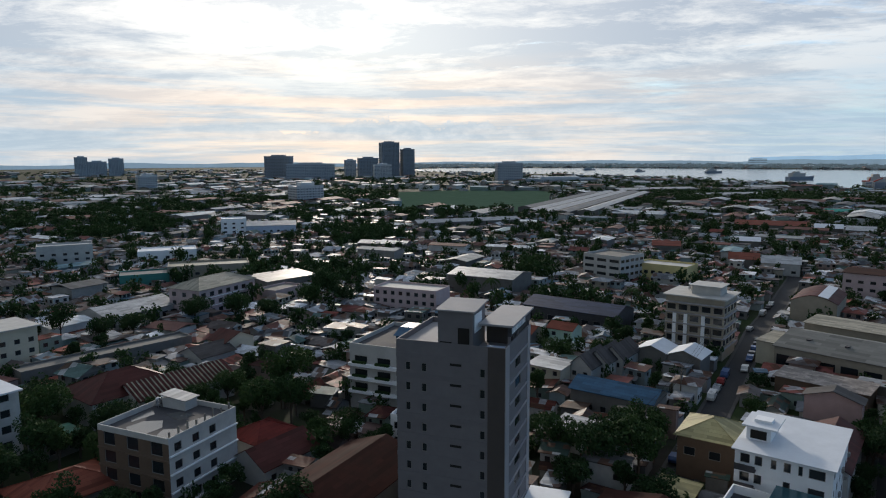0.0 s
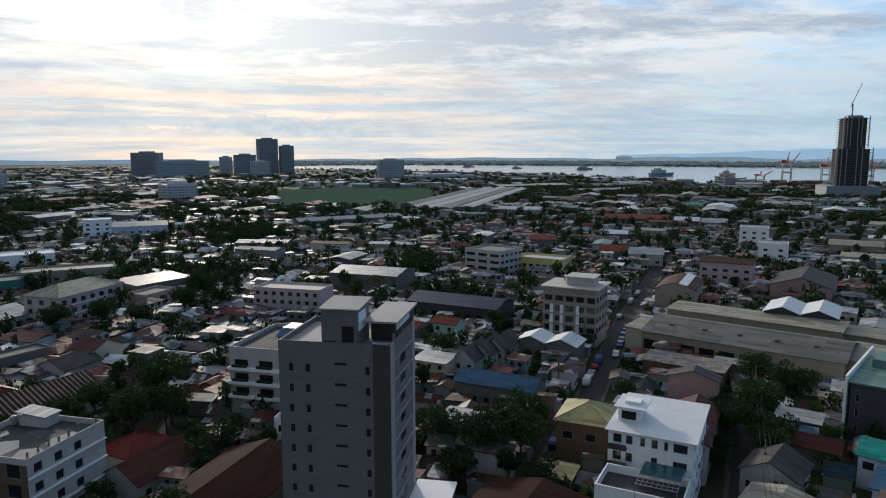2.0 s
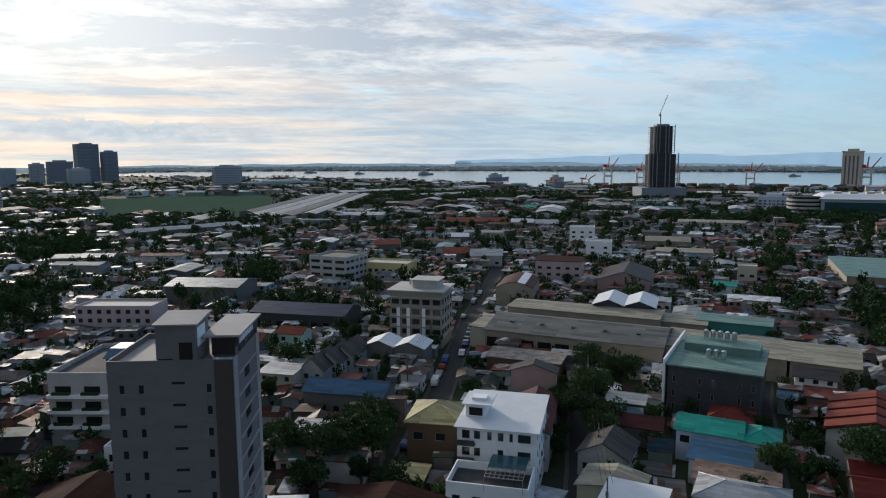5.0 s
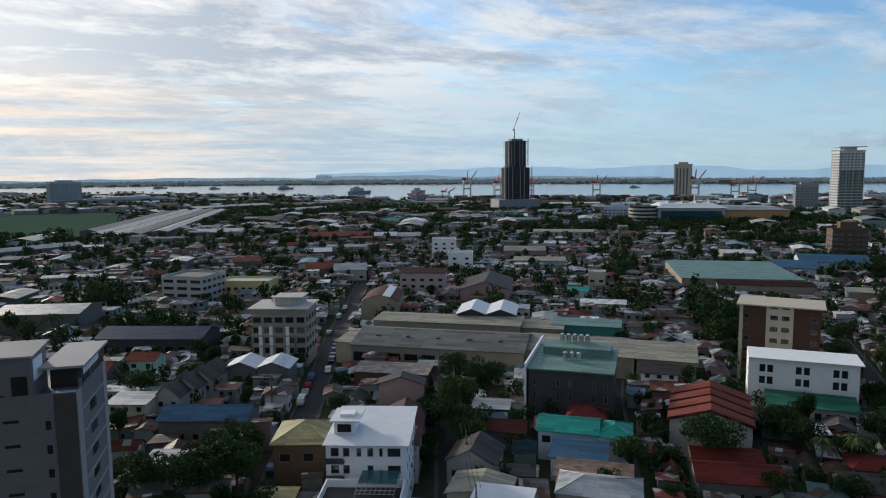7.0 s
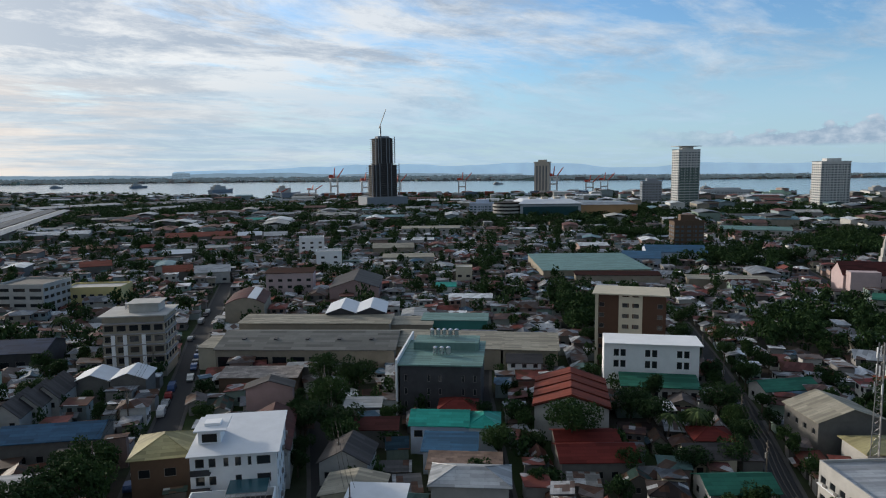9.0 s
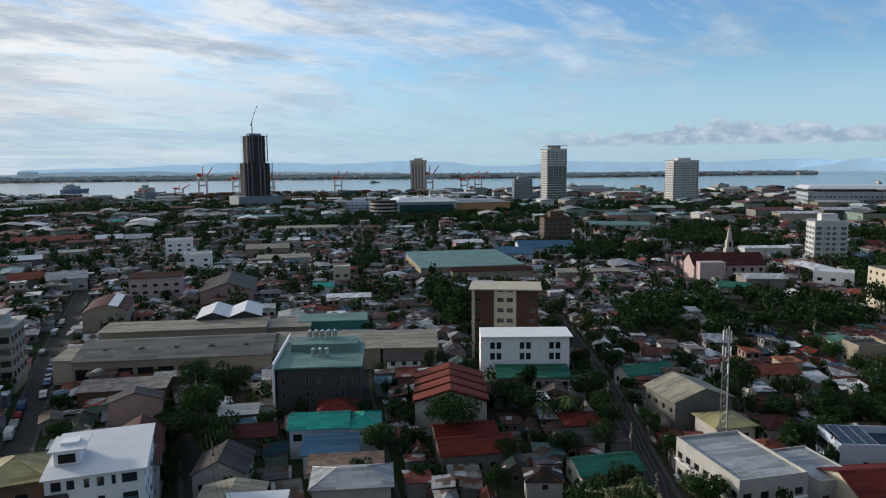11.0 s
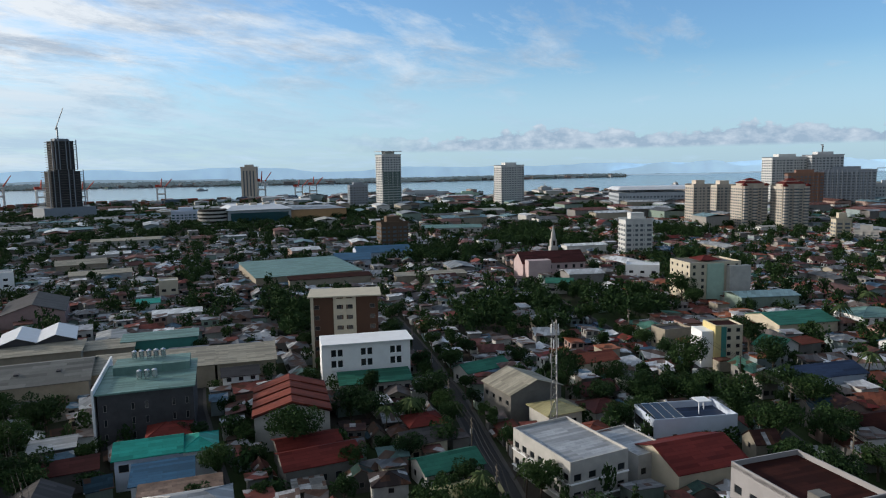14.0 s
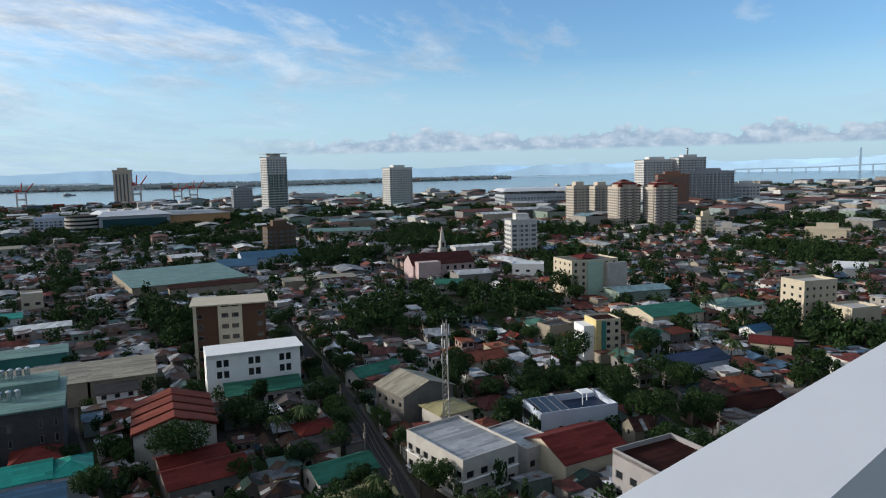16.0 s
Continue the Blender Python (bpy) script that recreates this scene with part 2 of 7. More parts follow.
M_mint = material("mint_wall", (0.36, 0.50, 0.42), 0.85, 0, 0.08, 0.9, 0.1)
M_orangewall = material("ochre_wall", (0.48, 0.29, 0.15), 0.85, 0, 0.06, 0.5, 0.08)


def roofing(name, c, rough=0.7, metal=0.0, sheets=(5.0, 0.8), stain=0.15, vary=0.12):
    return material(name, c, rough, metal, vary, 0.9, stain, 0.08, sheets=sheets, specular=0.08)


R_white = roofing("white_roof_sheet", (0.62, 0.64, 0.67), 0.5, 0.0, None, 0.07, 0.06)
R_grey = roofing("grey_roof_sheet", (0.15, 0.15, 0.15), 0.5)
R_dark = roofing("dark_roof_sheet", (0.06, 0.055, 0.055), 0.6)
R_red = roofing("red_roof_sheet", (0.115, 0.022, 0.018), 0.7)
R_maroon = roofing("maroon_roof_sheet", (0.065, 0.02, 0.018), 0.6)
R_orange = roofing("orange_roof_sheet", (0.17, 0.052, 0.034), 0.7)
R_rust = roofing("rusty_roof_sheet", (0.030, 0.010, 0.008), 0.95, 0.0, stain=0.3)
R_teal = roofing("turquoise_roof_sheet", (0.02, 0.25, 0.20), 0.45)
R_green = roofing("green_roof_sheet", (0.03, 0.13, 0.09), 0.5)
R_seagreen = roofing("grey_green_roof_sheet", (0.13, 0.22, 0.20), 0.5)
R_blue = roofing("blue_roof_sheet", (0.03, 0.085, 0.15), 0.45)
R_navy = roofing("navy_roof_sheet", (0.03, 0.045, 0.085), 0.5)
R_beige = roofing("beige_roof_sheet", (0.27, 0.25, 0.20), 0.6)
R_yellow = roofing("pale_yellow_roof_sheet", (0.30, 0.27, 0.145), 0.55)
R_pale = roofing("galvanised_sheet", (0.33, 0.34, 0.35), 0.5, 0.2, stain=0.2)


def leaf_material(name, colours, per):
    m = bpy.data.materials.new(name)
    m.use_nodes = True
    n = Nodes(m.node_tree)
    pick = n("NewGeometry").outputs["Random Per Island"]
    whole = n("ObjectInfo").outputs["Random"]
    if per == "island":
        whole = n("TexNoise", n("TexCoord").outputs["Object"], named={"Scale": 0.08, "Detail": 2.0}).outputs[0]
    base = n.ramp(n.math("MULTIPLY_ADD", pick, 0.5, n.math("MULTIPLY", whole, 0.5)), [(i / (len(colours) - 1), c) for i, c in enumerate(colours)])
    b = n("BsdfPrincipled", base, 0.0, 0.85, named={"Specular IOR Level": 0.08})
    t = n("BsdfTranslucent", base)
    n("OutputMaterial", n("MixShader", 0.12, b.outputs[0], t.outputs[0]).outputs[0])
    return m


GREENS = [(0.012, 0.028, 0.012), (0.022, 0.045, 0.018), (0.030, 0.060, 0.020), (0.05, 0.085, 0.028)]
M_leaf = leaf_material("tree_leaf", GREENS, "object")
M_leaf_far = leaf_material("far_leaf", GREENS, "island")
M_palm = leaf_material("palm_leaf", [(0.03, 0.05, 0.02), (0.07, 0.10, 0.04)], "object")
M_bark = material("bark", (0.09, 0.07, 0.055), 0.95, 0, 0.3, 2.0)
M_steel = material("painted_steel", (0.30, 0.30, 0.30), 0.5, 0.5)
M_redsteel = material("red_painted_steel", (0.40, 0.06, 0.04), 0.6)
M_tank = material("stainless_tank", (0.55, 0.56, 0.58), 0.25, 0.9, 0.05)
M_wood = material("weathered_pole", (0.13, 0.11, 0.09), 0.9)
M_tyre = material("tyre", (0.02, 0.02, 0.02), 0.9)
M_car = material("car_paint", (0, 0, 0), 0.3, 0.2, 0.02, 0.5, 0.02, 0, [(0.6, 0.6, 0.6), (0.3, 0.31, 0.32), (0.03, 0.03, 0.035), (0.65, 0.66, 0.66), (0.25, 0.03, 0.03), (0.05, 0.09, 0.2), (0.4, 0.4, 0.38)])
M_coarse = material("rough_metal", (0.2, 0.2, 0.2), 0.6, 0.4)
M_parapet = material("smooth_white_parapet", (0.74, 0.75, 0.77), 0.6, 0, 0.03, 3.0, 0.05, 0.05)
M_officebrown = material("red_brown_cladding", (0.20, 0.115, 0.085), 0.7, 0, 0.08, 0.2, 0.1)
R_fadedred = roofing("faded_red_sheet", (0.17, 0.045, 0.03), 0.65)

# ---- building blocks ----
class Shape:
    """Vertices and faces of one part."""
    def __init__(self):
        self.v, self.f = [], []

    def poly(self, pts):
        i = len(self.v)
        self.v += [tuple(p) for p in pts]
        self.f.append(tuple(range(i, i + len(pts))))
        return self

    def solid(self, low, high):
        """Closed body between two rings of equal length."""
        i, k = len(self.v), len(low)
        self.v += [tuple(p) for p in low] + [tuple(p) for p in high]
        self.f.append(tuple(range(i + k - 1, i - 1, -1)))
        self.f.append(tuple(range(i + k, i + 2 * k)))
        self.f += [(i + j, i + (j + 1) % k, i + k + (j + 1) % k, i + k + j) for j in range(k)]
        return self

    def box(self, x0, y0, z0, x1, y1, z1):
        ring = [(x0, y0), (x1, y0), (x1, y1), (x0, y1)]
        return self.solid([(*p, z0) for p in ring], [(*p, z1) for p in ring])

    def prism(self, ring, z0, z1):
        return self.solid([(*p, z0) for p in ring], [(*p, z1) for p in ring])

    def tube(self, a, b, r0, r1=None, k=8):
        a, b = Vector(a), Vector(b)
        q = (b - a).to_track_quat("Z", "Y")
        r1 = r0 if r1 is None else r1
        ring = lambda c, r: [tuple(c + q @ Vector((r * math.cos(2 * math.pi * j / k), r * math.sin(2 * math.pi * j / k), 0))) for j in range(k)]
        return self.solid(ring(a, r0), ring(b, r1))

    def mesh(self, name, mat, smooth=False):
        me = bpy.data.meshes.new(name)
        me.from_pydata(self.v, [], self.f)
        me.materials.append(mat)
        if smooth:
            me.shade_smooth()
        return me


def part(name, shape, mat=None, parent=None, label="", at=None, smooth=False):
    """Links one part; shape is a Shape or a mesh that is shared."""
    me = shape.mesh(name, mat, smooth) if isinstance(shape, Shape) else shape
    ob = new(name, me)
    if parent:
        ob.parent = parent
    if at is not None:
        ob.matrix_basis = at
    if label:
        ob["label"] = label
    return ob


def thing(name, label, category, x, y, ang=0.0, z=0.0, group="", kind=""):
    root = new(name)
    root.empty_display_size = 1.0
    root.matrix_basis = pose(x, y, z, 0, 0, ang)
    return tagged(root, label, category, group, kind)


TAKEN = []        # footprints: x, y, angle, width, depth, height
WINDOW = {}       # shared window meshes by size


def window_meshes(w, h, style):
    key = (round(w, 2), round(h, 2), style)
    if key not in WINDOW:
        fr, e = Shape(), 0.08
        for y in (-0.04, 0.1):
            fr.v += [(0, y, 0), (w, y, 0), (w, y, h), (0, y, h), (e, y, e), (w - e, y, e), (w - e, y, h - e), (e, y, h - e)]
        for i in range(4):
            j = (i + 1) % 4
            fr.f += [(i, j, 4 + j, 4 + i), (8 + j, 8 + i, 12 + i, 12 + j), (j, i, 8 + i, 8 + j), (4 + i, 4 + j, 12 + j, 12 + i)]
        pane = Shape().box(e, 0.03, e, w - e, 0.05, h - e)
        WINDOW[key] = (fr.mesh("window", M_frame), pane.mesh("pane", M_glass))
    return WINDOW[key]


SIDES = {"f": (lambda w, d: (-w / 2, -d / 2, 0, w)), "r": (lambda w, d: (w / 2, -d / 2, 90, d)), "b": (lambda w, d: (w / 2, d / 2, 180, w)), "l": (lambda w, d: (-w / 2, d / 2, 270, d))}


def wall_shape(w, d, h, wins, z0=-0.3, deep=0.22, only="frbl"):
    """Four outer walls with real recesses. wins: side -> (columns [(u0, u1)], rows [(z0, z1)], left out {(col, row)}).
    only: the sides to build."""
    s, holes = Shape(), []
    for side, place in SIDES.items():
        if side not in only:
            continue
        ox, oy, a, length = place(w, d)
        ca, sa = math.cos(radians(a)), math.sin(radians(a))
        P = lambda u, z, q=0.0: (ox + ca * u - sa * q, oy + sa * u + ca * q, z)
        cols, rows, out = wins.get(side, ([], [], ()))
        us = sorted({0.0, length, *[e for c in cols for e in c]})
        zs = sorted({z0, h, *[e for r in rows for e in r]})
        for i in range(len(us) - 1):
            for j in range(len(zs) - 1):
                u0, u1, a0, a1 = us[i], us[i + 1], zs[j], zs[j + 1]
                ci = next((k for k, c in enumerate(cols) if abs(c[0] - u0) < 1e-6 and abs(c[1] - u1) < 1e-6), None)
                ri = next((k for k, r in enumerate(rows) if abs(r[0] - a0) < 1e-6 and abs(r[1] - a1) < 1e-6), None)
                if ci is None or ri is None or (ci, ri) in out:
                    s.poly([P(u0, a0), P(u1, a0), P(u1, a1), P(u0, a1)])
                else:
                    q = deep
                    s.poly([P(u0, a0), P(u1, a0), P(u1, a0, q), P(u0, a0, q)])
                    s.poly([P(u0, a1, q), P(u1, a1, q), P(u1, a1), P(u0, a1)])
                    s.poly([P(u0, a0), P(u0, a0, q), P(u0, a1, q), P(u0, a1)])
                    s.poly([P(u1, a0, q), P(u1, a0), P(u1, a1), P(u1, a1, q)])
                    s.poly([P(u0, a0, q), P(u1, a0, q), P(u1, a1, q), P(u0, a1, q)])
                    holes.append((u1 - u0, a1 - a0, pose(*P(u0, a0, q - 0.12), 0, 0, a)))
    return s, holes


def cols(length, count, width, margin=None):
    """Evenly spaced columns of openings."""
    step = length / count if margin is None else (length - 2 * margin - width) / max(1, count - 1)
    if margin is None:
        return [(step * (k + 0.5) - width / 2, step * (k + 0.5) + width / 2) for k in range(count)]
    return [(margin + step * k, margin + step * k + width) for k in range(count)]


def rows(first, step, count, height):
    return [(first + step * k, first + step * k + height) for k in range(count)]


def gable(w, d, h, rise, over=0.5, thick=0.14, along="x"):
    """Two sloping slabs. The ridge runs along x or y."""
    s = Shape()
    if along == "y":
        w, d = d, w
    a, b = w / 2 + over, d / 2 + over
    drop = rise * over / (d / 2)
    sect = [(-b, h - drop), (0, h + rise), (b, h - drop), (b, h - drop + thick), (0, h + rise + thick), (-b, h - drop + thick)]
    s.solid([(a, y, z) for y, z in sect], [(-a, y, z) for y, z in sect])
    s.f = s.f[2:] + [(0, 1, 4, 5), (1, 2, 3, 4), (6, 11, 10, 7), (7, 10, 9, 8)]
    ends = []
    for sx in (-1, 1):
        ends.append(Shape())
        x0, x1 = sorted((sx * w / 2, sx * (w / 2 - 0.15)))
        ring = [(-d / 2, h - 0.02), (d / 2, h - 0.02), (0, h + rise)]
        ends[-1].solid([(x0, y, z) for y, z in ring], [(x1, y, z) for y, z in ring])
    if along == "y":
        for q in (s, *ends):
            q.v = [(-y, x, z) for x, y, z in q.v]
    return s, ends


def hip(w, d, h, rise, over=0.6, thick=0.12):
    s = Shape()
    a, b = w / 2 + over, d / 2 + over
    m = min(a, b)
    if a >= b:
        p, q = (-(a - m), 0, h + rise), (a - m, 0, h + rise)
        faces = [[(-a, -b), (a, -b), q, p], [(a, b), (-a, b), p, q], [(a, -b), (a, b), q], [(-a, b), (-a, -b), p]]
    else:
        p, q = (0, -(b - m), h + rise), (0, b - m, h + rise)
        faces = [[(-a, -b), (a, -b), p], [(a, b), (-a, b), q], [(a, -b), (a, b), q, p], [(-a, b), (-a, -b), p, q]]
    for f in faces:
        s.poly([(c[0], c[1], c[2] if len(c) == 3 else h) for c in f])
    s.box(-a, -b, h - thick, a, b, h - 0.004)
    for e in ((-a, -b), (a, -b), (a, b), (-a, b)):
        end = min((p, q), key=lambda t: (t[0] - e[0]) ** 2 + (t[1] - e[1]) ** 2)
        s.tube((*e, h + 0.03), (end[0], end[1], end[2] + 0.03), 0.1, k=4)
    return s


def building(name, label, category, x, y, ang, w, d, h, wall, roof=("flat",), wins=None, parts=None, group="", faces=None):
    """A house or block: walls with recessed windows, and a roof: ("flat", material, parapet), ("gable", material, rise, along),
    ("hip", material, rise), ("shed", material, rise), ("vault", material, rise)."""
    root = thing(name, label, category, x, y, ang, group=group)
    TAKEN.append((x, y, ang, w, d, h))
    faces = faces or {}        # sides that are painted otherwise
    s, holes = wall_shape(w, d, h, wins or {}, only=[q for q in "frbl" if q not in faces])
    for q, mat in faces.items():
        other, more = wall_shape(w, d, h, wins or {}, only=[q])
        holes += more
        part("side_wall", other, mat, root)
    kind = roof[0]
    if kind == "flat":
        e, p = 0.22, roof[2] if len(roof) > 2 else 0.8
        for x0, y0, x1, y1 in ((-w / 2, -d / 2, w / 2, -d / 2 + e), (-w / 2, d / 2 - e, w / 2, d / 2), (-w / 2, -d / 2 + e, -w / 2 + e, d / 2 - e), (w / 2 - e, -d / 2 + e, w / 2, d / 2 - e)):
            s.box(x0, y0, h, x1, y1, h + p)
        part("roof", Shape().box(-w / 2 + e, -d / 2 + e, h - 0.25, w / 2 - e, d / 2 - e, h + 0.05), roof[1], root)
    elif kind == "slab":
        o = roof[2]
        part("roof", Shape().box(-w / 2 - o, -d / 2 - o, h, w / 2 + o, d / 2 + o, h + 0.35), roof[1], root)
    elif kind == "gable":
        r, ends = gable(w, d, h, roof[2], along=roof[3] if len(roof) > 3 else "x")
        part("roof", r, roof[1], root)
        for e in ends:
            part("gable_wall", e, wall, root)
    elif kind == "hip":
        part("roof", hip(w, d, h, roof[2]), roof[1], root)
    elif kind == "shed":
        r, o = roof[2], 0.5
        ring = [(-w / 2 - o, -d / 2 - o, h), (w / 2 + o, -d / 2 - o, h), (w / 2 + o, d / 2 + o, h + r), (-w / 2 - o, d / 2 + o, h + r)]
        part("roof", Shape().solid(ring, [(a, b, c + 0.15) for a, b, c in ring]), roof[1], root)
        for sx in (-1, 1):
            s.poly([(sx * w / 2, -d / 2, h), (sx * w / 2, d / 2, h), (sx * w / 2, d / 2, h + r * 0.97)])
        s.poly([(-w / 2, d / 2, h), (w / 2, d / 2, h), (w / 2, d / 2, h + r * 0.97), (-w / 2, d / 2, h + r * 0.97)])
    elif kind == "vault":
        k, r = 10, roof[2]
        arc = [(-w / 2 - 0.3 + (w + 0.6) * i / k, h + r * math.sin(math.pi * i / k)) for i in range(k + 1)]
        shell = Shape()
        for yy, up in ((-d / 2 - 0.2, 0.15), (d / 2 + 0.2, 0.15), (d / 2 + 0.2, 0.0), (-d / 2 - 0.2, 0.0)):
            shell.v += [(px, yy, pz + up) for px, pz in arc]
        q = k + 1
        shell.f = [(q * a + i, q * a + i + 1, q * ((a + 1) % 4) + i + 1, q * ((a + 1) % 4) + i) for a in range(4) for i in range(k)]
        part("roof", shell, roof[1], root)
        for yy in (-d / 2, d / 2):
            s.poly([(px, yy, pz) for px, pz in arc] )
    part("wall", s, wall, root)
    for ww, hh, m in holes:
        fr, pane = window_meshes(ww, hh, "plain")
        win = part("window", fr, parent=root, at=m)
        part("pane", pane, parent=win)
    for nm, shape, mat, *lab in parts or ():
        part(nm, shape, mat, root, *lab)
    return root

# ---- ground, water, roads, distance ----
def polar(az, dist):
    return (math.sin(radians(az)) * dist, math.cos(radians(az)) * dist)


def ground_material():
    m = bpy.data.materials.new("city_ground")
    m.use_nodes = True
    n = Nodes(m.node_tree)
    place = n("TexCoord").outputs["Object"]
    a = n("TexNoise", place, named={"Scale": 0.02, "Detail": 6.0, "Roughness": 0.6}).outputs[0]
    b = n("TexNoise", place, named={"Scale": 0.35, "Detail": 6.0, "Roughness": 0.7}).outputs[0]
    earth = n.mix(b, (0.022, 0.020, 0.017), (0.065, 0.058, 0.050))
    green = n.mix(b, (0.016, 0.028, 0.012), (0.045, 0.065, 0.026))
    base = n.mix(n.ramp(a, [(0.42, (0, 0, 0)), (0.58, (1, 1, 1))]), earth, green)
    n("OutputMaterial", n("BsdfPrincipled", base, 0.0, 0.95, named={"Specular IOR Level": 0.05, "Normal": n("Bump", 0.4, 0.2, named={"Height": b}).outputs[0]}).outputs[0])
    return m


def disc(radii, seg=96):
    s = Shape()
    s.v.append((0, 0, 0))
    for r in radii:
        s.v += [(*polar(360 * k / seg, r), 0) for k in range(seg)]
    s.f += [(0, 1 + (k + 1) % seg, 1 + k) for k in range(seg)]
    for i in range(len(radii) - 1):
        p, q = 1 + i * seg, 1 + (i + 1) * seg
        s.f += [(p + k, p + (k + 1) % seg, q + (k + 1) % seg, q + k) for k in range(seg)]
    return s


tagged(part("ground", disc([60, 120, 250, 500, 1000, 2000, 3500, 4950]), ground_material()), "dark earth and grass of a dense low city", "ground", kind="structure")

# the strait and the open sea
NEAR_SHORE = [(-4, 2950), (0.8, 2650), (8, 2350), (14.6, 2100), (24, 1650), (31.4, 1390), (45, 1400), (60, 1440), (74.5, 1470), (84, 1520), (92.5, 1650), (104, 2000), (118, 2700), (130, 3600)]
FAR_SHORE = [(-4, 3300), (0, 3700), (10, 3650), (24, 3350), (34, 3150), (50, 3000), (58, 2900), (68, 3000), (76, 3250), (83, 3500)]


def strip(near, far, z, steps):
    s = Shape()
    for k in range(steps + 1):
        a = near[0][0] + (near[-1][0] - near[0][0]) * k / steps
        s.v.append((*polar(a, np.interp(a, *zip(*near))), z))
        s.v.append((*polar(a, np.interp(a, *zip(*far))), z))
    s.f = [(2 * k, 2 * k + 2, 2 * k + 3, 2 * k + 1) for k in range(steps)]
    return s


water_mat = bpy.data.materials.new("sea_water")
water_mat.use_nodes = True
n = Nodes(water_mat.node_tree)
rip = n("TexNoise", n("Mapping", n("TexCoord").outputs["Object"], None, None, (0.03, 0.09, 1)).outputs[0], named={"Scale": 1.0, "Detail": 6.0}).outputs[0]
n("OutputMaterial", n("BsdfPrincipled", (0.10, 0.16, 0.20, 1), 0.0, 0.16, named={"Normal": n("Bump", 0.25, 1.0, named={"Height": rip}).outputs[0], "Specular IOR Level": 0.5}).outputs[0])
tagged(part("water", strip(NEAR_SHORE, FAR_SHORE + [(88, 4940), (130, 4940)], 0.6, 134), water_mat), "calm pale sea strait between the city and an island", "water", kind="structure")
sea2 = strip([(50, 3500), (83, 3900)], [(50, 4940), (83, 4940)], 0.6, 30)
tagged(part("water", sea2, water_mat), "open pale sea beyond the low island", "water", kind="structure")

# far hills
def ridge(name, dist, a0, a1, base, high, seed, mat, label, rough=6.0):
    s = Shape()
    steps = 220
    for k in range(steps + 1):
        a = a0 + (a1 - a0) * k / steps
        u = k / steps
        z = base + high * max(0.0, 0.5 + 0.75 * noise.fractal(Vector((a * 0.09, seed, 0)), 0.9, 2.2, 5)) * min(1.0, 8 * u, 8 * (1 - u))
        s.v += [(*polar(a, dist), -1), (*polar(a, dist), z), (*polar(a, dist + 120), -1)]
    s.f = [f for k in range(steps) for f in ((3 * k, 3 * k + 3, 3 * k + 4, 3 * k + 1), (3 * k + 1, 3 * k + 4, 3 * k + 5, 3 * k + 2))]
    return tagged(part(name, s, mat), label, "hills", kind="structure")


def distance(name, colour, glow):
    """Plain backdrop of far land; pale haze is put into its colour and glow."""
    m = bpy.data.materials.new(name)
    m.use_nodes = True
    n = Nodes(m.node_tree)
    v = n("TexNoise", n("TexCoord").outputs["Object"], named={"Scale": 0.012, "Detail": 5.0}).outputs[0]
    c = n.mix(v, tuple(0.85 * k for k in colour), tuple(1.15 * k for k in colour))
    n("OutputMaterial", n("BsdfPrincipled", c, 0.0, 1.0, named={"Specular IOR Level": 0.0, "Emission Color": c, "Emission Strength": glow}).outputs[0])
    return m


# haze over hills, low land and island woods, painted as pale glowing colour
M_hill = distance("hazed_far_hill", (0.30, 0.44, 0.57), 0.8)
M_hill2 = distance("hazed_far_land", (0.20, 0.28, 0.35), 0.8)
M_island = distance("hazed_island_woods", (0.105, 0.14, 0.16), 0.55)
ridge("backdrop_hills", 4700, 83, 117, 20, 118, 6.0, M_hill, "range of higher hills on the horizon, painted in blue haze")
ridge("backdrop_hills", 4780, 24, 128, 48, 46, 3.0, M_hill, "far hills on the horizon, painted in blue haze")
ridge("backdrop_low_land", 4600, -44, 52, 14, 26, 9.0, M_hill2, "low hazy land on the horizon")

# roads, with raised pavements along them
ROADS = []


def road(label, pts, width, kerbs=True):
    pts = [Vector((*p, 0)) for p in pts]
    s, side = Shape(), []
    for i, p in enumerate(pts):
        t = (pts[min(i + 1, len(pts) - 1)] - pts[max(i - 1, 0)]).normalized()
        side.append(Vector((-t.y, t.x, 0)))
    for i in range(len(pts) - 1):
        q = [pts[i] - side[i] * width / 2, pts[i + 1] - side[i + 1] * width / 2, pts[i + 1] + side[i + 1] * width / 2, pts[i] + side[i] * width / 2]
        s.solid([(v.x, v.y, -0.2) for v in q], [(v.x, v.y, 0.05) for v in q])
        c = (pts[i] + pts[i + 1]) / 2
        e = pts[i + 1] - pts[i]
        ROADS.append((c.x, c.y, math.degrees(math.atan2(e.y, e.x)), e.length + 2, width + 1.4, 0))
    tagged(part("road", s, M_asphalt), label, "road", kind="structure")
    if kerbs:
        for sg in (-1, 1):
            k = Shape()
            for i in range(len(pts) - 1):
                q = [pts[i] + sg * side[i] * width / 2, pts[i + 1] + sg * side[i + 1] * width / 2, pts[i + 1] + sg * side[i + 1] * (width / 2 + 0.8), pts[i] + sg * side[i] * (width / 2 + 0.8)]
                if sg < 0:
                    q.reverse()
                k.solid([(v.x, v.y, -0.2) for v in q], [(v.x, v.y, 0.17) for v in q])
            tagged(part("pavement", k, M_kerb), "narrow raised concrete pavement beside a street", "pavement", kind="structure")


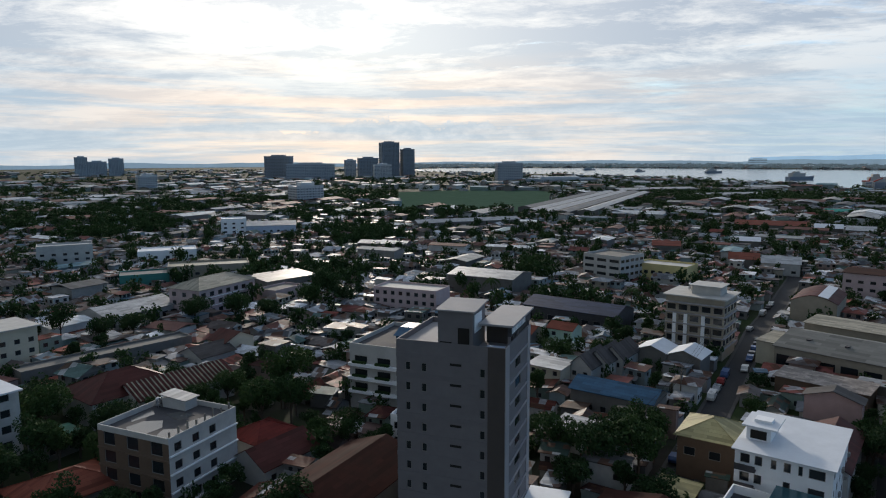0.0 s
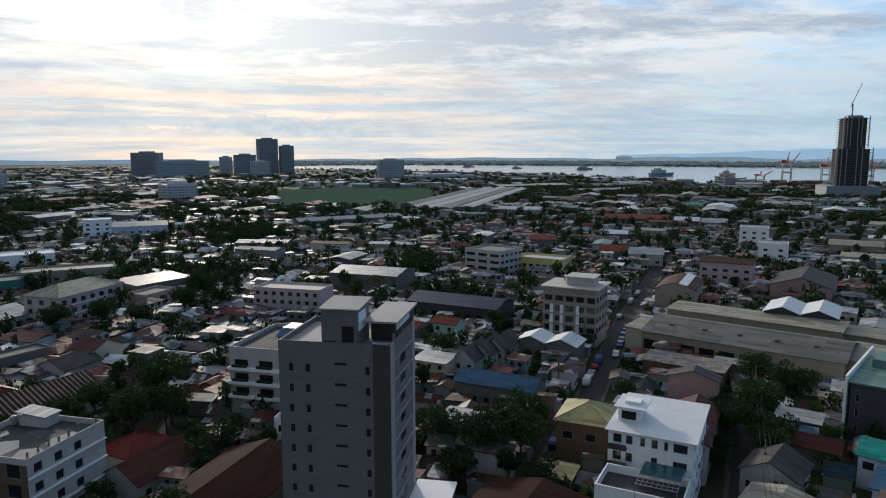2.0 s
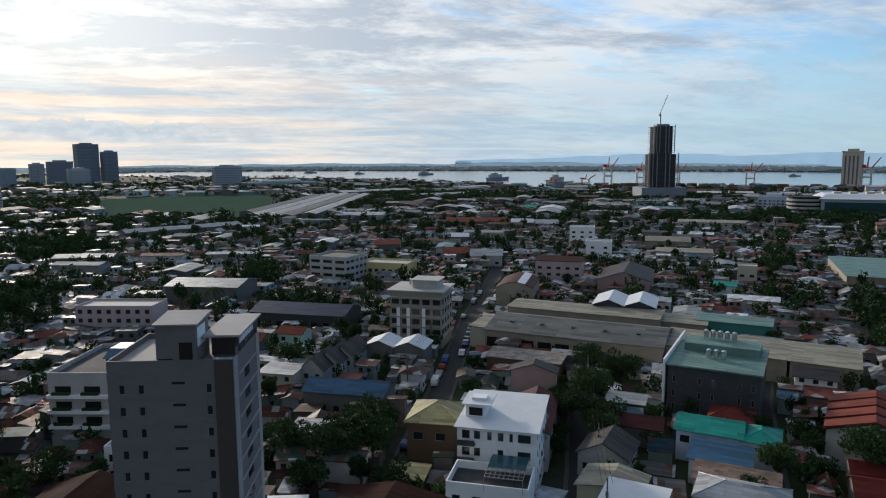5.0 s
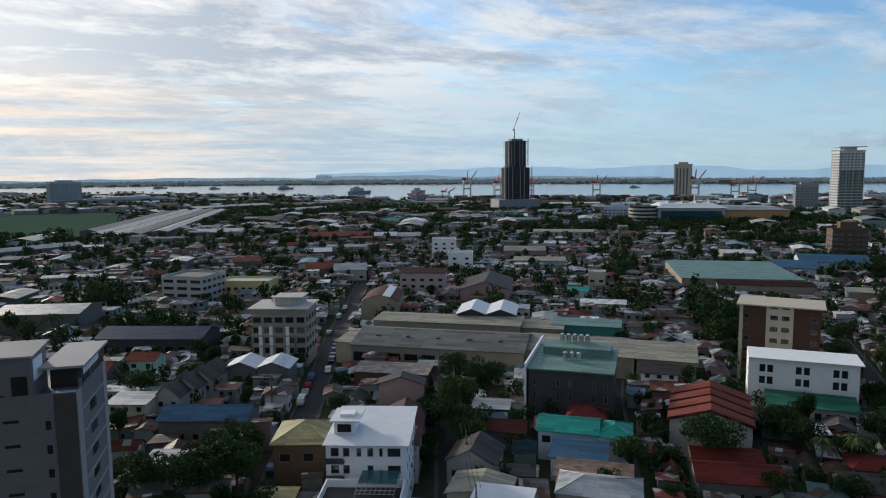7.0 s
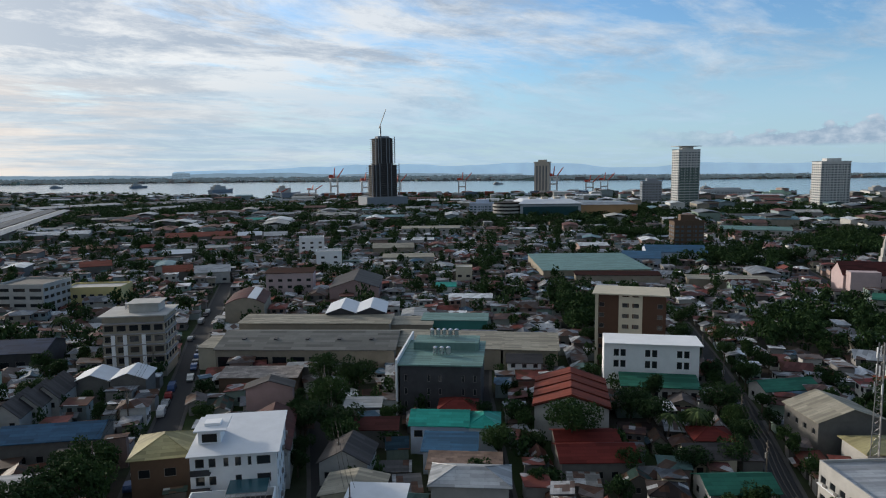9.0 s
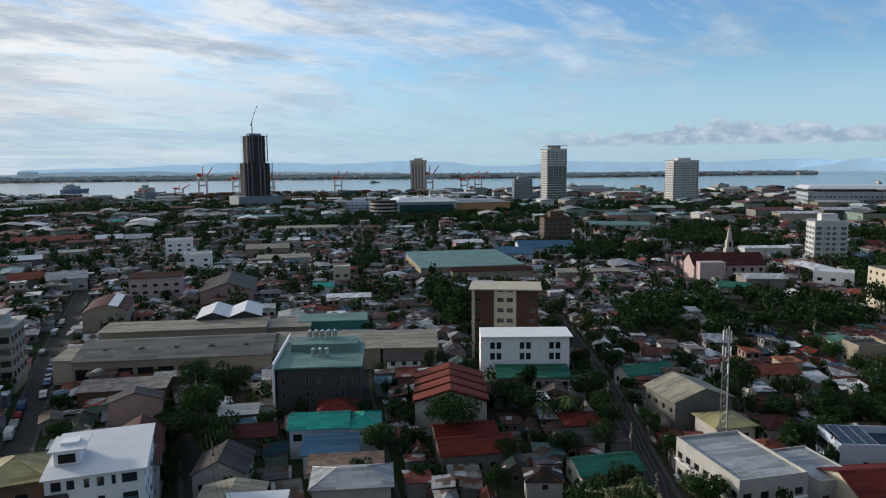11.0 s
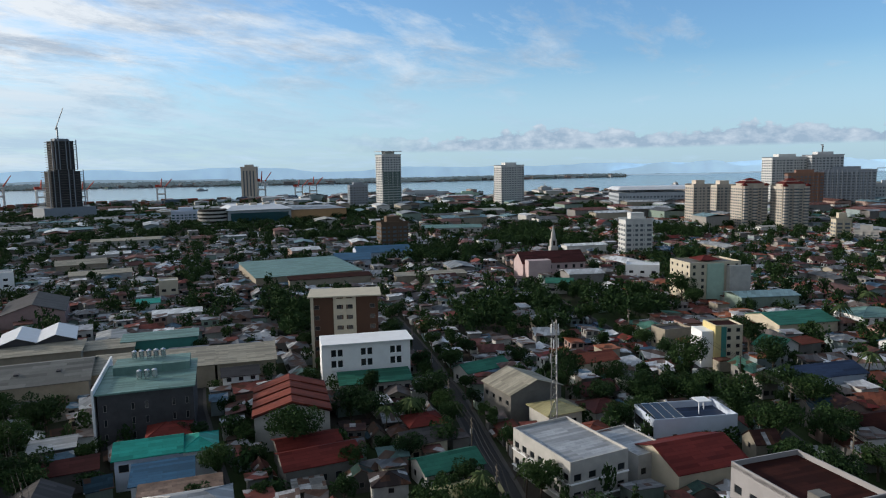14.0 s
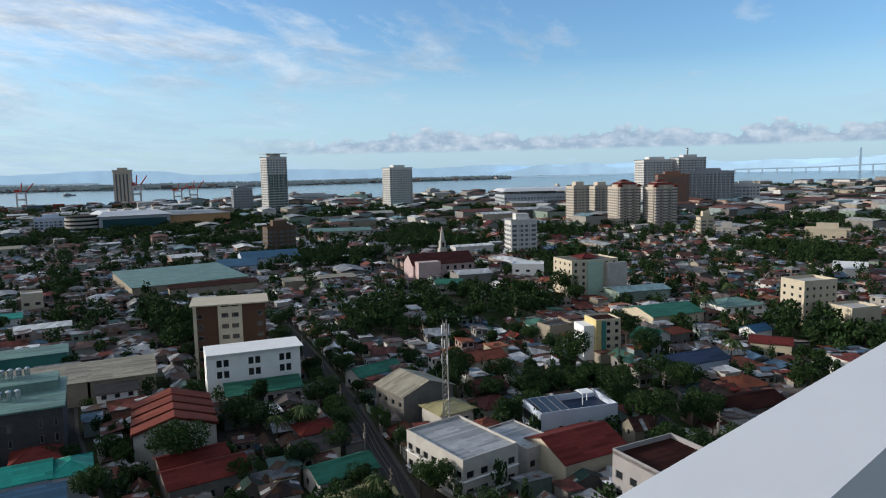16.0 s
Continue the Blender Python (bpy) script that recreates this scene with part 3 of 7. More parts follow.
road("grey asphalt street lined with parked cars", [(20, 80), (45, 122), (62, 150), (84, 187), (103, 220), (132, 264), (170, 325)], 5.6)
road("dark narrow asphalt lane between houses", [(38, 52), (54, 78), (70, 101), (84, 122), (99, 144)], 4)
road("dark asphalt lane under trees", [(62, 46), (92, 77), (112, 97), (130, 115), (150, 132)], 4.5)
road("asphalt residential street with poles", [(70, 8), (96, 21), (116, 32), (161, 58), (206, 88), (240, 112)], 3.8)
road("wide asphalt avenue with trees and cars", [(90, -48), (125, -29), (155, -18), (180, -9), (214, 4), (236, 26), (272, 48), (339, 84), (420, 130)], 6)

# ---- the main buildings ----
def ledge(w, d, z, side, out=0.5, thick=0.18):
    """A thin slab that stands out from one side."""
    s = Shape()
    if side == "f":
        return s.box(-w / 2, -d / 2 - out, z, w / 2, -d / 2, z + thick)
    if side == "r":
        return s.box(w / 2, -d / 2, z, w / 2 + out, d / 2, z + thick)
    if side == "l":
        return s.box(-w / 2 - out, -d / 2, z, -w / 2, d / 2, z + thick)
    return s.box(-w / 2, d / 2, z, w / 2, d / 2 + out, z + thick)


def tank(x, y, z, root, r=0.6, h=1.5):
    t = Shape().tube((x, y, z + 0.4), (x, y, z + 0.4 + h), r, k=12)
    t.tube((x, y, z + 0.4 + h), (x, y, z + 0.65 + h), r, r * 0.35, 12)
    for sx, sy in ((-1, -1), (1, -1), (1, 1), (-1, 1)):
        t.box(x + sx * r * 0.6 - 0.05, y + sy * r * 0.6 - 0.05, z, x + sx * r * 0.6 + 0.05, y + sy * r * 0.6 + 0.05, z + 0.4)
    part("water_tank", t, M_tank, root, "shiny steel water tank")


def cooler(x, y, z, root, a=0):
    part("air_conditioner", Shape().box(-0.45, -0.3, 0, 0.45, 0.02, 0.6).box(-0.3, -0.34, 0.1, 0.3, -0.3, 0.5), M_frame, root, "white air conditioner box", pose(x, y, z, 0, 0, a))


# grey hotel block with a roof pavilion
W, D, H = 16.4, 14.9, 31.0
fc = [(1.4, 2.2), (3.9, 4.7), (8.2, 9.8), (12.7, 13.5)]
zr = rows(3.2, 3.02, 9, 1.3)
hotel = building("hotel_tower", "tall grey rendered hotel block with small windows and a roof pavilion", "building", 3.3, 101.0, -20, W, D, H, M_grey, ("flat", M_greylight, 0.9),
                 {"f": (fc, zr, {(2, k) for k in range(9)}), "r": (cols(D, 1, 3.4), rows(3.0, 3.02, 9, 1.8), ())})
for k in range(9):
    part("band", Shape().box(-W / 2 - 0.02, -D / 2 - 0.07, 5.15 + 3.02 * k, W / 2 - 2.6, -D / 2 - 0.004, 5.85 + 3.02 * k), M_grey, hotel, "slightly proud dark grey band")
    part("vent", Shape().box(0.1, -D / 2 - 0.05, 4.5 + 3.02 * k, 1.8, -D / 2 - 0.002, 4.85 + 3.02 * k), M_dark, hotel, "dark slotted vent")
    part("window_hood", Shape().box(W / 2, -D / 2 + 1.9, 4.95 + 3.02 * k, W / 2 + 0.25, D / 2 - 1.9, 5.1 + 3.02 * k), M_greylight, hotel)
part("corner_strip", Shape().box(W / 2 - 2.5, -D / 2 - 0.10, 0, W / 2 - 0.05, -D / 2 - 0.003, H + 0.85), M_umber, hotel, "dark umber rendered corner strip")
part("side_wall", Shape().box(W / 2 + 0.003, -D / 2 - 0.1, 0, W / 2 + 0.12, -D / 2 + 1.9, H + 0.9).box(W / 2 + 0.003, D / 2 - 1.9, 0, W / 2 + 0.12, D / 2 + 0.05, H + 0.9), M_greylight, hotel, "pale grey side wall strips")
part("stair_tower", Shape().box(-1.8, -D / 2 + 0.3, H, 3.4, -D / 2 + 6.2, H + 5.5), M_grey, hotel)
part("stair_roof", Shape().solid([(-2.1, -D / 2, H + 5.5), (3.8, -D / 2, H + 5.5), (3.8, -D / 2 + 6.6, H + 6.0), (-2.1, -D / 2 + 6.6, H + 6.0)], [(-2.1, -D / 2, H + 5.7), (3.8, -D / 2, H + 5.7), (3.8, -D / 2 + 6.6, H + 6.2), (-2.1, -D / 2 + 6.6, H + 6.2)]), M_greylight, hotel, "thin pale roof slab")
part("stair_opening", Shape().box(1.2, -D / 2 + 0.22, H + 0.9, 2.9, -D / 2 + 0.29, H + 3.2), M_dark, hotel)
part("glazed_panel", Shape().box(3.41, -D / 2 + 1.0, H + 2.4, 3.47, -D / 2 + 4.4, H + 5.0), M_white, hotel, "white panel on the stair tower")
for i in range(4):
    part("louvre", Shape().box(-1.5, -D / 2 + 0.2, H - 0.9 + 0.55 * i, 0.3, -D / 2 + 0.29, H - 0.6 + 0.55 * i), M_dark, hotel)
part("pavilion_roof", Shape().box(3.6, -D / 2 + 2.2, H + 3.3, W / 2 + 0.5, D / 2 + 0.4, H + 3.6), M_greylight, hotel, "broad pale roof slab of the pavilion")
part("pavilion_wall", Shape().box(3.9, -D / 2 + 5.5, H, W / 2 - 0.36, D / 2 - 0.3, H + 3.3), M_umber, hotel)
part("pavilion_beam", Shape().box(W / 2 - 0.35, -D / 2 + 2.6, H + 1.9, W / 2 + 0.1, D / 2, H + 3.3), M_darkconc, hotel, "dark sign board below the roof")
for i in range(9):
    part("sign_bar", Shape().box(W / 2 + 0.1, -D / 2 + 3.2 + 0.9 * i, H + 2.2, W / 2 + 0.18, -D / 2 + 3.75 + 0.9 * i, H + 3.0), M_white, hotel, "white bar of an unreadable sign")
for yy in (-D / 2 + 2.9, 0, D / 2 - 0.3):
    part("pavilion_post", Shape().box(W / 2 - 0.4, yy - 0.2, H, W / 2 - 0.05, yy + 0.2, H + 1.9), M_grey, hotel)
part("blue_tarp", Shape().box(5.0, -D / 2 + 0.5, H + 0.1, 8.0, -D / 2 + 2.5, H + 0.5), M_lightblue, hotel, "blue sheet on the terrace")
part("podium", Shape().box(-W / 2 - 1, -D / 2 - 3.5, -0.3, W / 2 + 6.5, D / 2 + 1, 4.2), M_greylight, hotel, "low grey podium")
part("podium_roof", Shape().box(W / 2 + 0.2, -D / 2 - 3.8, 4.2, W / 2 + 6.8, D / 2 + 1.3, 4.5), M_white, hotel)
for k in range(6):
    part("podium_window", Shape().box(W / 2 + 6.5, -D / 2 - 2 + 2.8 * k, 1.4, W / 2 + 6.56, -D / 2 - 0.2 + 2.8 * k, 3.2), M_glass, hotel)

# unfinished brown and white block with a wet roof
W, D, H = 15.8, 16.0, 12.6
apt = building("apartment_block", "unfinished apartment block, one white side, one brown side, wet flat roof", "building", -48.2, 114.6, 66, W, D, H, M_offwhite, ("flat", M_darkconc, 1.0), faces={"l": M_brownrender}, wins=
               {"f": (cols(W, 4, 1.6), rows(1.6, 3.1, 4, 1.5), {(3, k) for k in range(4)}), "l": (cols(D, 3, 2.6), rows(1.0, 3.1, 4, 2.3), ())})
for k in range(4):
    part("sill_band", ledge(W, D, 1.1 + 3.1 * k, "f", 0.35, 0.2), M_white, apt)
    part("floor_beam", ledge(W, D, 0.2 + 3.1 * k, "l", 0.25, 0.35), M_brownrender, apt)
part("stair_house", Shape().box(4.4, 0.5, H, 7.4, 6.0, H + 1.9), M_offwhite, apt)
part("stair_roof", Shape().solid([(4.0, 0.1, H + 1.9), (7.7, 0.1, H + 1.9), (7.7, 6.4, H + 2.4), (4.0, 6.4, H + 2.4)], [(4.0, 0.1, H + 2.05), (7.7, 0.1, H + 2.05), (7.7, 6.4, H + 2.55), (4.0, 6.4, H + 2.55)]), R_pale, apt)
for i in range(4):
    tank(4 + 1.3 * i, 6.6, H, apt, 0.5, 1.3)
wet = material("rain_wet_roof", (0.07, 0.07, 0.07), 0.14, 0.0, 0.3, 0.3, 0.4, 0.02, specular=1.0)
for ring in ([(-6.8, -6.8), (-3.2, -7), (-2.2, -4.6), (-3.6, -2.4), (-6.2, -3.4)], [(-1.6, -6.6), (3.8, -6.9), (4.4, -5.0), (1.2, -3.6), (-0.8, -4.4)], [(-6.6, -1.2), (-3.0, -1.6), (-0.6, 0.8), (-2.2, 3.6), (-5.4, 4.2), (-7.0, 1.8)], [(0.4, -1.8), (3.6, -2.6), (3.8, 1.2), (1.6, 2.6)], [(-3.4, 5.2), (1.0, 4.4), (2.4, 6.4), (-1.8, 7.0)]):
    part("puddle", Shape().prism(ring, H + 0.05, H + 0.075), wet, apt, "shining rain water on the roof")
for i in range(8):
    part("column_stub", Shape().box(-7 + 2 * i, -7.3, H, -6.75 + 2 * i, -7.05, H + 1.6 + 0.3 * (i % 3)), M_concrete, apt)

# pink school with its blue-roofed hall
W, D, H = 29.0, 15.0, 11.0
pk = building("school", "pale pink three-storey school with a hipped pale roof", "building", -88.0, 257.0, 64, W, D, H, M_pink, ("hip", R_beige, 3.2),
              {"f": (cols(W, 7, 2.2), rows(1.6, 3.2, 3, 1.7), ()), "l": (cols(D, 3, 2.0), rows(1.6, 3.2, 3, 1.7), ())})
for k in range(3):
    part("sill_band", ledge(W, D, 1.1 + 3.2 * k, "f", 0.3), M_white, pk)
building("school_hall", "long low hall with a pale blue-grey sheet roof", "building", -113.0, 240.0, 60, 28, 17, 5.0, M_offwhite, ("gable", R_pale, 2.6, "x"), {"f": (cols(28, 8, 2.4), rows(1.2, 3, 1, 2.0), ())})
building("school_wing", "small pink side wing of the school", "building", -66.0, 272.0, 60, 16, 10, 6.0, M_pink, ("flat", M_concrete, 0.7), {"f": (cols(16, 4, 2), rows(1.6, 3, 2, 1.5), ())})
building("warehouse", "grey-blue sheet-roofed warehouse annex", "building", -72.0, 300.0, 48, 26, 16, 6.0, M_concrete, ("shed", R_grey, 1.0))
# wall-like long row building beside the school street
building("row_building", "long low weathered terrace with a stained flat parapet", "building", -93.0, 184.0, 50, 46, 7, 5.0, M_concrete, ("flat", M_concrete, 0.6), {"f": (cols(46, 11, 2.0), rows(1.2, 3, 1, 1.8), ())})
# maroon villas
building("villa", "large villa with a dark maroon hipped roof and dormers", "house", -75.0, 153.0, 52, 20, 15, 6.0, M_offwhite, ("hip", R_maroon, 4.0), {"f": (cols(20, 5, 1.5), rows(1.5, 3, 1, 1.6), ())})
rib = building("villa", "long villa wing under a ribbed maroon tile roof", "house", -63.5, 156.5, 52, 24, 11, 5.5, M_offwhite, ("gable", R_maroon, 2.6, "x"), {"f": (cols(24, 6, 1.5), rows(1.5, 3, 1, 1.6), ())})
for k in range(22):
    part("roof_rib", Shape().solid([(-12 + 1.1 * k, -6, 5.42), (-11.75 + 1.1 * k, -6, 5.42), (-11.75 + 1.1 * k, 0, 8.2), (-12 + 1.1 * k, 0, 8.2)],
                                   [(-12 + 1.1 * k, -6, 5.62), (-11.75 + 1.1 * k, -6, 5.62), (-11.75 + 1.1 * k, 0, 8.42), (-12 + 1.1 * k, 0, 8.42)]), R_beige, rib, "pale raised rib on the roof")
building("house", "low house with a faded terracotta hipped roof", "house", -64.0, 109.0, 50, 15, 12, 3.6, M_beige, ("hip", R_orange, 2.6), {"f": (cols(15, 4, 1.3), rows(1.0, 3, 1, 1.3), ())})
building("house", "low house under brick-red intersecting roofs", "house", -31.5, 121.5, 55, 13, 9, 3.8, M_offwhite, ("gable", R_maroon, 2.6, "x"), {"f": (cols(17, 4, 1.3), rows(1.0, 3, 1, 1.3), ())})
building("warehouse", "old warehouse with a broad rust-red sheet roof", "building", -16.0, 107.0, 62, 23, 15, 6.0, M_concrete, ("gable", R_rust, 2.6, "x"))
building("office_block", "cream four-storey block with small windows", "building", -124.5, 183.0, 55, 18, 14, 12.0, M_cream, ("slab", M_offwhite, 0.9), {"f": (cols(18, 5, 1.5), rows(1.6, 3.1, 4, 1.4), ()), "l": (cols(14, 4, 1.4), rows(1.6, 3.1, 4, 1.4), ())})
building("apartment_block", "white apartment block with a pale sheet roof", "building", -93.5, 126.5, 55, 16, 13, 13.0, M_offwhite, ("slab", R_white, 0.6), {"f": (cols(16, 3, 1.8), rows(1.8, 3.2, 4, 1.6), ()), "l": (cols(13, 3, 1.8), rows(1.8, 3.2, 4, 1.6), ())})
# white block with green balconies
W, D, H = 24.0, 22.0, 14.5
gl = building("clinic", "white four-storey block with green planted balconies and a blue vaulted roof", "building", -6.5, 159.5, -24, W, D, H, M_offwhite, ("flat", M_darkconc, 1.0),
              {"f": (cols(W, 4, 3.4), rows(4.8, 3.2, 3, 1.5), ()), "l": (cols(D, 4, 1.5), rows(4.8, 3.2, 3, 1.5), ())})
for k in range(3):
    part("planter", ledge(W, D, 3.9 + 3.2 * k, "f", 0.9, 0.7), M_white, gl)
    for i in range(4):
        part("hedge", Shape().box(-11 + 6 * i, -D / 2 - 0.85, 4.6 + 3.2 * k, -7.4 + 6 * i, -D / 2 - 0.2, 5.1 + 3.2 * k), M_leaf, gl, "trailing green plants")
part("blue_vault", Shape().prism([(-4, -3), (9, -3), (9, 8), (-4, 8)], H, H + 1.6).solid([(-4.5, -3.5, H + 1.6), (9.5, -3.5, H + 1.6), (9.5, 8.5, H + 1.6), (-4.5, 8.5, H + 1.6)], [(-4.5, 0, H + 3.0), (9.5, 0, H + 3.0), (9.5, 5, H + 3.0), (-4.5, 5, H + 3.0)]), R_blue, gl, "faded blue roof")
tank(6.5, -7, H, gl)
tank(8, -7, H, gl)
building("house", "white two-storey house with balconies", "house", -3.5, 133.0, -22, 12, 9, 6.5, M_white, ("flat", R_rust, 0.8), {"f": (cols(12, 4, 1.4), rows(1.2, 3.1, 2, 1.4), ()), "l": (cols(9, 3, 1.4), rows(1.2, 3.1, 2, 1.4), ())})

# banded cream block by the street
W, D, H = 16.5, 13.5, 17.6
b5 = building("apartment_block", "cream and grey five-storey block with white piers and a penthouse", "building", 76.5, 198.9, -37, W, D, H, M_beige, ("slab", M_offwhite, 0.9),
              {"f": (cols(W, 5, 2.5), rows(4.1, 3.1, 4, 1.75), ()), "r": (cols(D, 4, 2.4), rows(4.1, 3.1, 4, 1.75), ())})
for i in (-5.6, -2.4, 2.6):
    part("pier", Shape().box(i - 0.5, -D / 2 - 0.3, 0, i + 0.5, -D / 2 - 0.003, 12.5), M_white, b5)
for k in range(5):
    part("floor_band", ledge(W, D, 3.2 + 3.1 * k, "f", 0.5 if k < 4 else 1.2, 0.3), M_greylight, b5)
    part("floor_band", ledge(W, D, 3.2 + 3.1 * k, "r", 0.5, 0.3), M_greylight, b5)
part("penthouse", Shape().box(-2, -3, H + 0.35, 6, 4, H + 2.8), M_offwhite, b5)
part("penthouse_roof", Shape().box(-2.6, -3.6, H + 2.8, 6.6, 4.6, H + 3.05), M_offwhite, b5)
tank(-4, 2, H + 0.35, b5)

# vaulted beige hall
bv = building("hall", "beige hall with a maroon vaulted roof and a pale skylight strip", "building", 131.0, 234.0, -37, 14, 23, 9.0, M_beige, ("vault", R_maroon, 2.4))
part("skylight", Shape().solid([(1.2, -11.8, 11.42), (4.2, -11.8, 10.75), (4.2, 11.8, 10.75), (1.2, 11.8, 11.42)], [(1.2, -11.8, 11.62), (4.2, -11.8, 10.98), (4.2, 11.8, 10.98), (1.2, 11.8, 11.62)]), R_white, bv)
building("house", "white twin-gabled shed house", "house", 58.5, 182.5, -37, 8.5, 9, 6.0, M_concrete, ("gable", R_white, 1.6, "y"))
building("house", "white twin-gabled shed house", "house", 65.5, 177.3, -37, 8.5, 9, 6.0, M_concrete, ("gable", R_white, 1.6, "y"))

# white corner house with roof deck
W, D, H = 13.6, 16.5, 12.6
wh = building("corner_house", "white four-storey house with a pale sheet roof and roof turret", "house", 56.0, 104.6, -37, W, D, H, M_white, ("shed", R_white, 0.7),
              {"f": ([(0.8, 2.2), (2.9, 4.0), (5.2, 6.0), (7.0, 8.0), (9.0, 9.6), (10.4, 12.6)], rows(1.6, 3.0, 4, 1.5), {(2, 0), (4, 0), (4, 2), (2, 2)}), "r": (cols(D, 5, 1.5), rows(1.6, 3.0, 4, 1.4), ())})
part("turret", Shape().box(-6.2, -4.0, H, -2.6, 1.0, H + 2.6), M_white, wh)
part("turret_roof", Shape().box(-6.8, -4.8, H + 2.6, -1.6, 2.0, H + 2.85), R_white, wh)
part("turret_cap", Shape().box(-5.4, -2.6, H + 2.85, -2.8, -0.4, H + 3.3), M_white, wh)
part("turret_opening", Shape().box(-5.6, -4.08, H + 0.6, -3.2, -4.003, H + 2.0), M_dark, wh)
for k in range(3):
    part("balcony", Shape().box(-6.6, -D / 2 - 1.1, 3.7 + 3.0 * k, -3.6, -D / 2, 3.9 + 3.0 * k).box(-6.6, -D / 2 - 1.1, 3.9 + 3.0 * k, -3.6, -D / 2 - 1.0, 4.7 + 3.0 * k), M_darkconc, wh, "dark balcony rail")
for k in range(6):
    cooler(W / 2 + 0.3, -6 + 2.3 * k, 4 + (k % 3) * 3, wh, 90)
# lattice roof and terraces before it
tr = building("terrace_house", "white low house with a glazed grid canopy over its terrace", "house", 47.2, 92.4, -37, 13, 8, 6.6, M_white, ("flat", M_darkconc, 1.4), {"f": (cols(13, 4, 1.3), rows(1.5, 3, 2, 1.4), ())})
for i in range(9):
    part("canopy_bar", Shape().box(-0.5 + 0.75 * i, -4, 9.2, -0.42 + 0.75 * i, 4.2, 9.3), M_steel, tr)
for i in range(8):
    part("canopy_bar", Shape().box(-0.5, -4 + 1.15 * i, 9.3, 5.6, -3.92 + 1.15 * i, 9.4), M_steel, tr)
part("canopy_sheet", Shape().box(-0.5, -0.5, 9.4, 5.6, 4.2, 9.43), M_glass_blue, tr)
for i, j in ((-0.5, -4), (5.5, -4), (-0.5, 4), (5.5, 4)):
    part("canopy_post", Shape().box(i, j, 7, i + 0.1, j + 0.1, 9.2), M_steel, tr)
building("house", "house with a pale yellow hipped sheet roof", "house", 49.6, 120.6, -33, 10, 11, 8.0, M_brownrender, ("hip", R_yellow, 2.4), {"f": (cols(13, 3, 2.0), rows(4.4, 3, 1, 1.6), ())})
building("shed", "small lean-to with a pale yellow sheet roof", "shed", 38.5, 107.0, -37, 6, 4.5, 3.4, M_concrete, ("shed", R_yellow, 0.6))
building("warehouse", "low shed with a rusty red corrugated roof", "building", 29.0, 92.0, -37, 17, 12, 5.6, M_offwhite, ("gable", R_rust, 1.8, "y"))
building("house", "blue-roofed row house with pale walls", "house", 39.5, 149.5, -36, 19, 9.5, 5.6, M_concrete, ("gable", R_blue, 1.8, "x"), {"f": (cols(19, 6, 1.4), rows(1.2, 3, 1, 1.4), ())})
building("house", "small white outbuilding with a sheet roof", "house", 26.0, 131.0, -36, 6, 5, 5.0, M_offwhite, ("shed", R_pale, 0.5), {"f": (cols(6, 2, 1.0), rows(2.0, 3, 1, 1.2), ())})
for i in range(3):
    building("row_house", "gabled row house with dark roof and pale gable", "house", 37.5 + 5.0 * i, 170.5 + 4.0 * i, -36, 6, 12, 6.0, M_offwhite, ("gable", R_dark, 2.8, "y"), {"f": (cols(6, 2, 1.2), rows(3.4, 3, 1, 1.3), ())}, group="gabled row houses")
building("house", "two-storey house with a pale flat sheet roof", "house", 27.0, 168.0, -36, 9, 7, 6.0, M_cream, ("shed", R_pale, 0.5), {"f": (cols(9, 3, 1.2), rows(1.2, 3, 2, 1.2), ())})
building("house", "mint green house with an orange roof", "house", 37.0, 204.0, -36, 8, 7, 6.5, M_mint, ("gable", R_orange, 1.4, "x"), {"f": (cols(8, 2, 1.4), rows(1.2, 3, 2, 1.3), ())})
building("house", "house with an orange tiled roof", "house", 25.0, 207.0, -36, 9, 8, 5.0, M_concrete, ("gable", R_orange, 1.6, "x"))
building("market_hall", "long hall with a navy sheet roof", "building", 46.7, 233.0, -37, 34, 16, 6.5, M_darkconc, ("gable", R_navy, 2.2, "x"), {"f": (cols(34, 8, 2.6), rows(1.5, 3, 1, 2.5), ())})
W, D, H = 20.0, 19.0, 13.0
building("office_block", "white five-storey office block with dark ribbon windows", "building", 79.0, 314.0, -48, W, D, H, M_offwhite, ("flat", M_concrete, 0.8), {"f": (cols(W, 3, 5.0), rows(1.4, 3.1, 4, 1.4), ()), "r": (cols(D, 5, 2.6), rows(1.4, 3.1, 4, 1.4), ())})
building("apartment_block", "pale pink three-storey terrace with a water tower", "building", -12.0, 253.0, -25, 26, 12, 9.5, M_pink, ("flat", M_offwhite, 0.7), {"f": (cols(26, 8, 1.6), rows(1.4, 3.0, 3, 1.5), ())})
building("warehouse", "grey warehouse with a pale sheet roof", "building", 20.0, 290.0, -30, 30, 20, 8.5, M_concrete, ("gable", R_pale, 1.8, "x"))
building("school", "yellow two-storey building with a white-railed roof", "building", 103.0, 312.0, -40, 24, 14, 8.5, M_yellow, ("flat", M_offwhite, 0.8), {"f": (cols(24, 7, 2.0), rows(1.4, 3.2, 2, 1.6), ())})

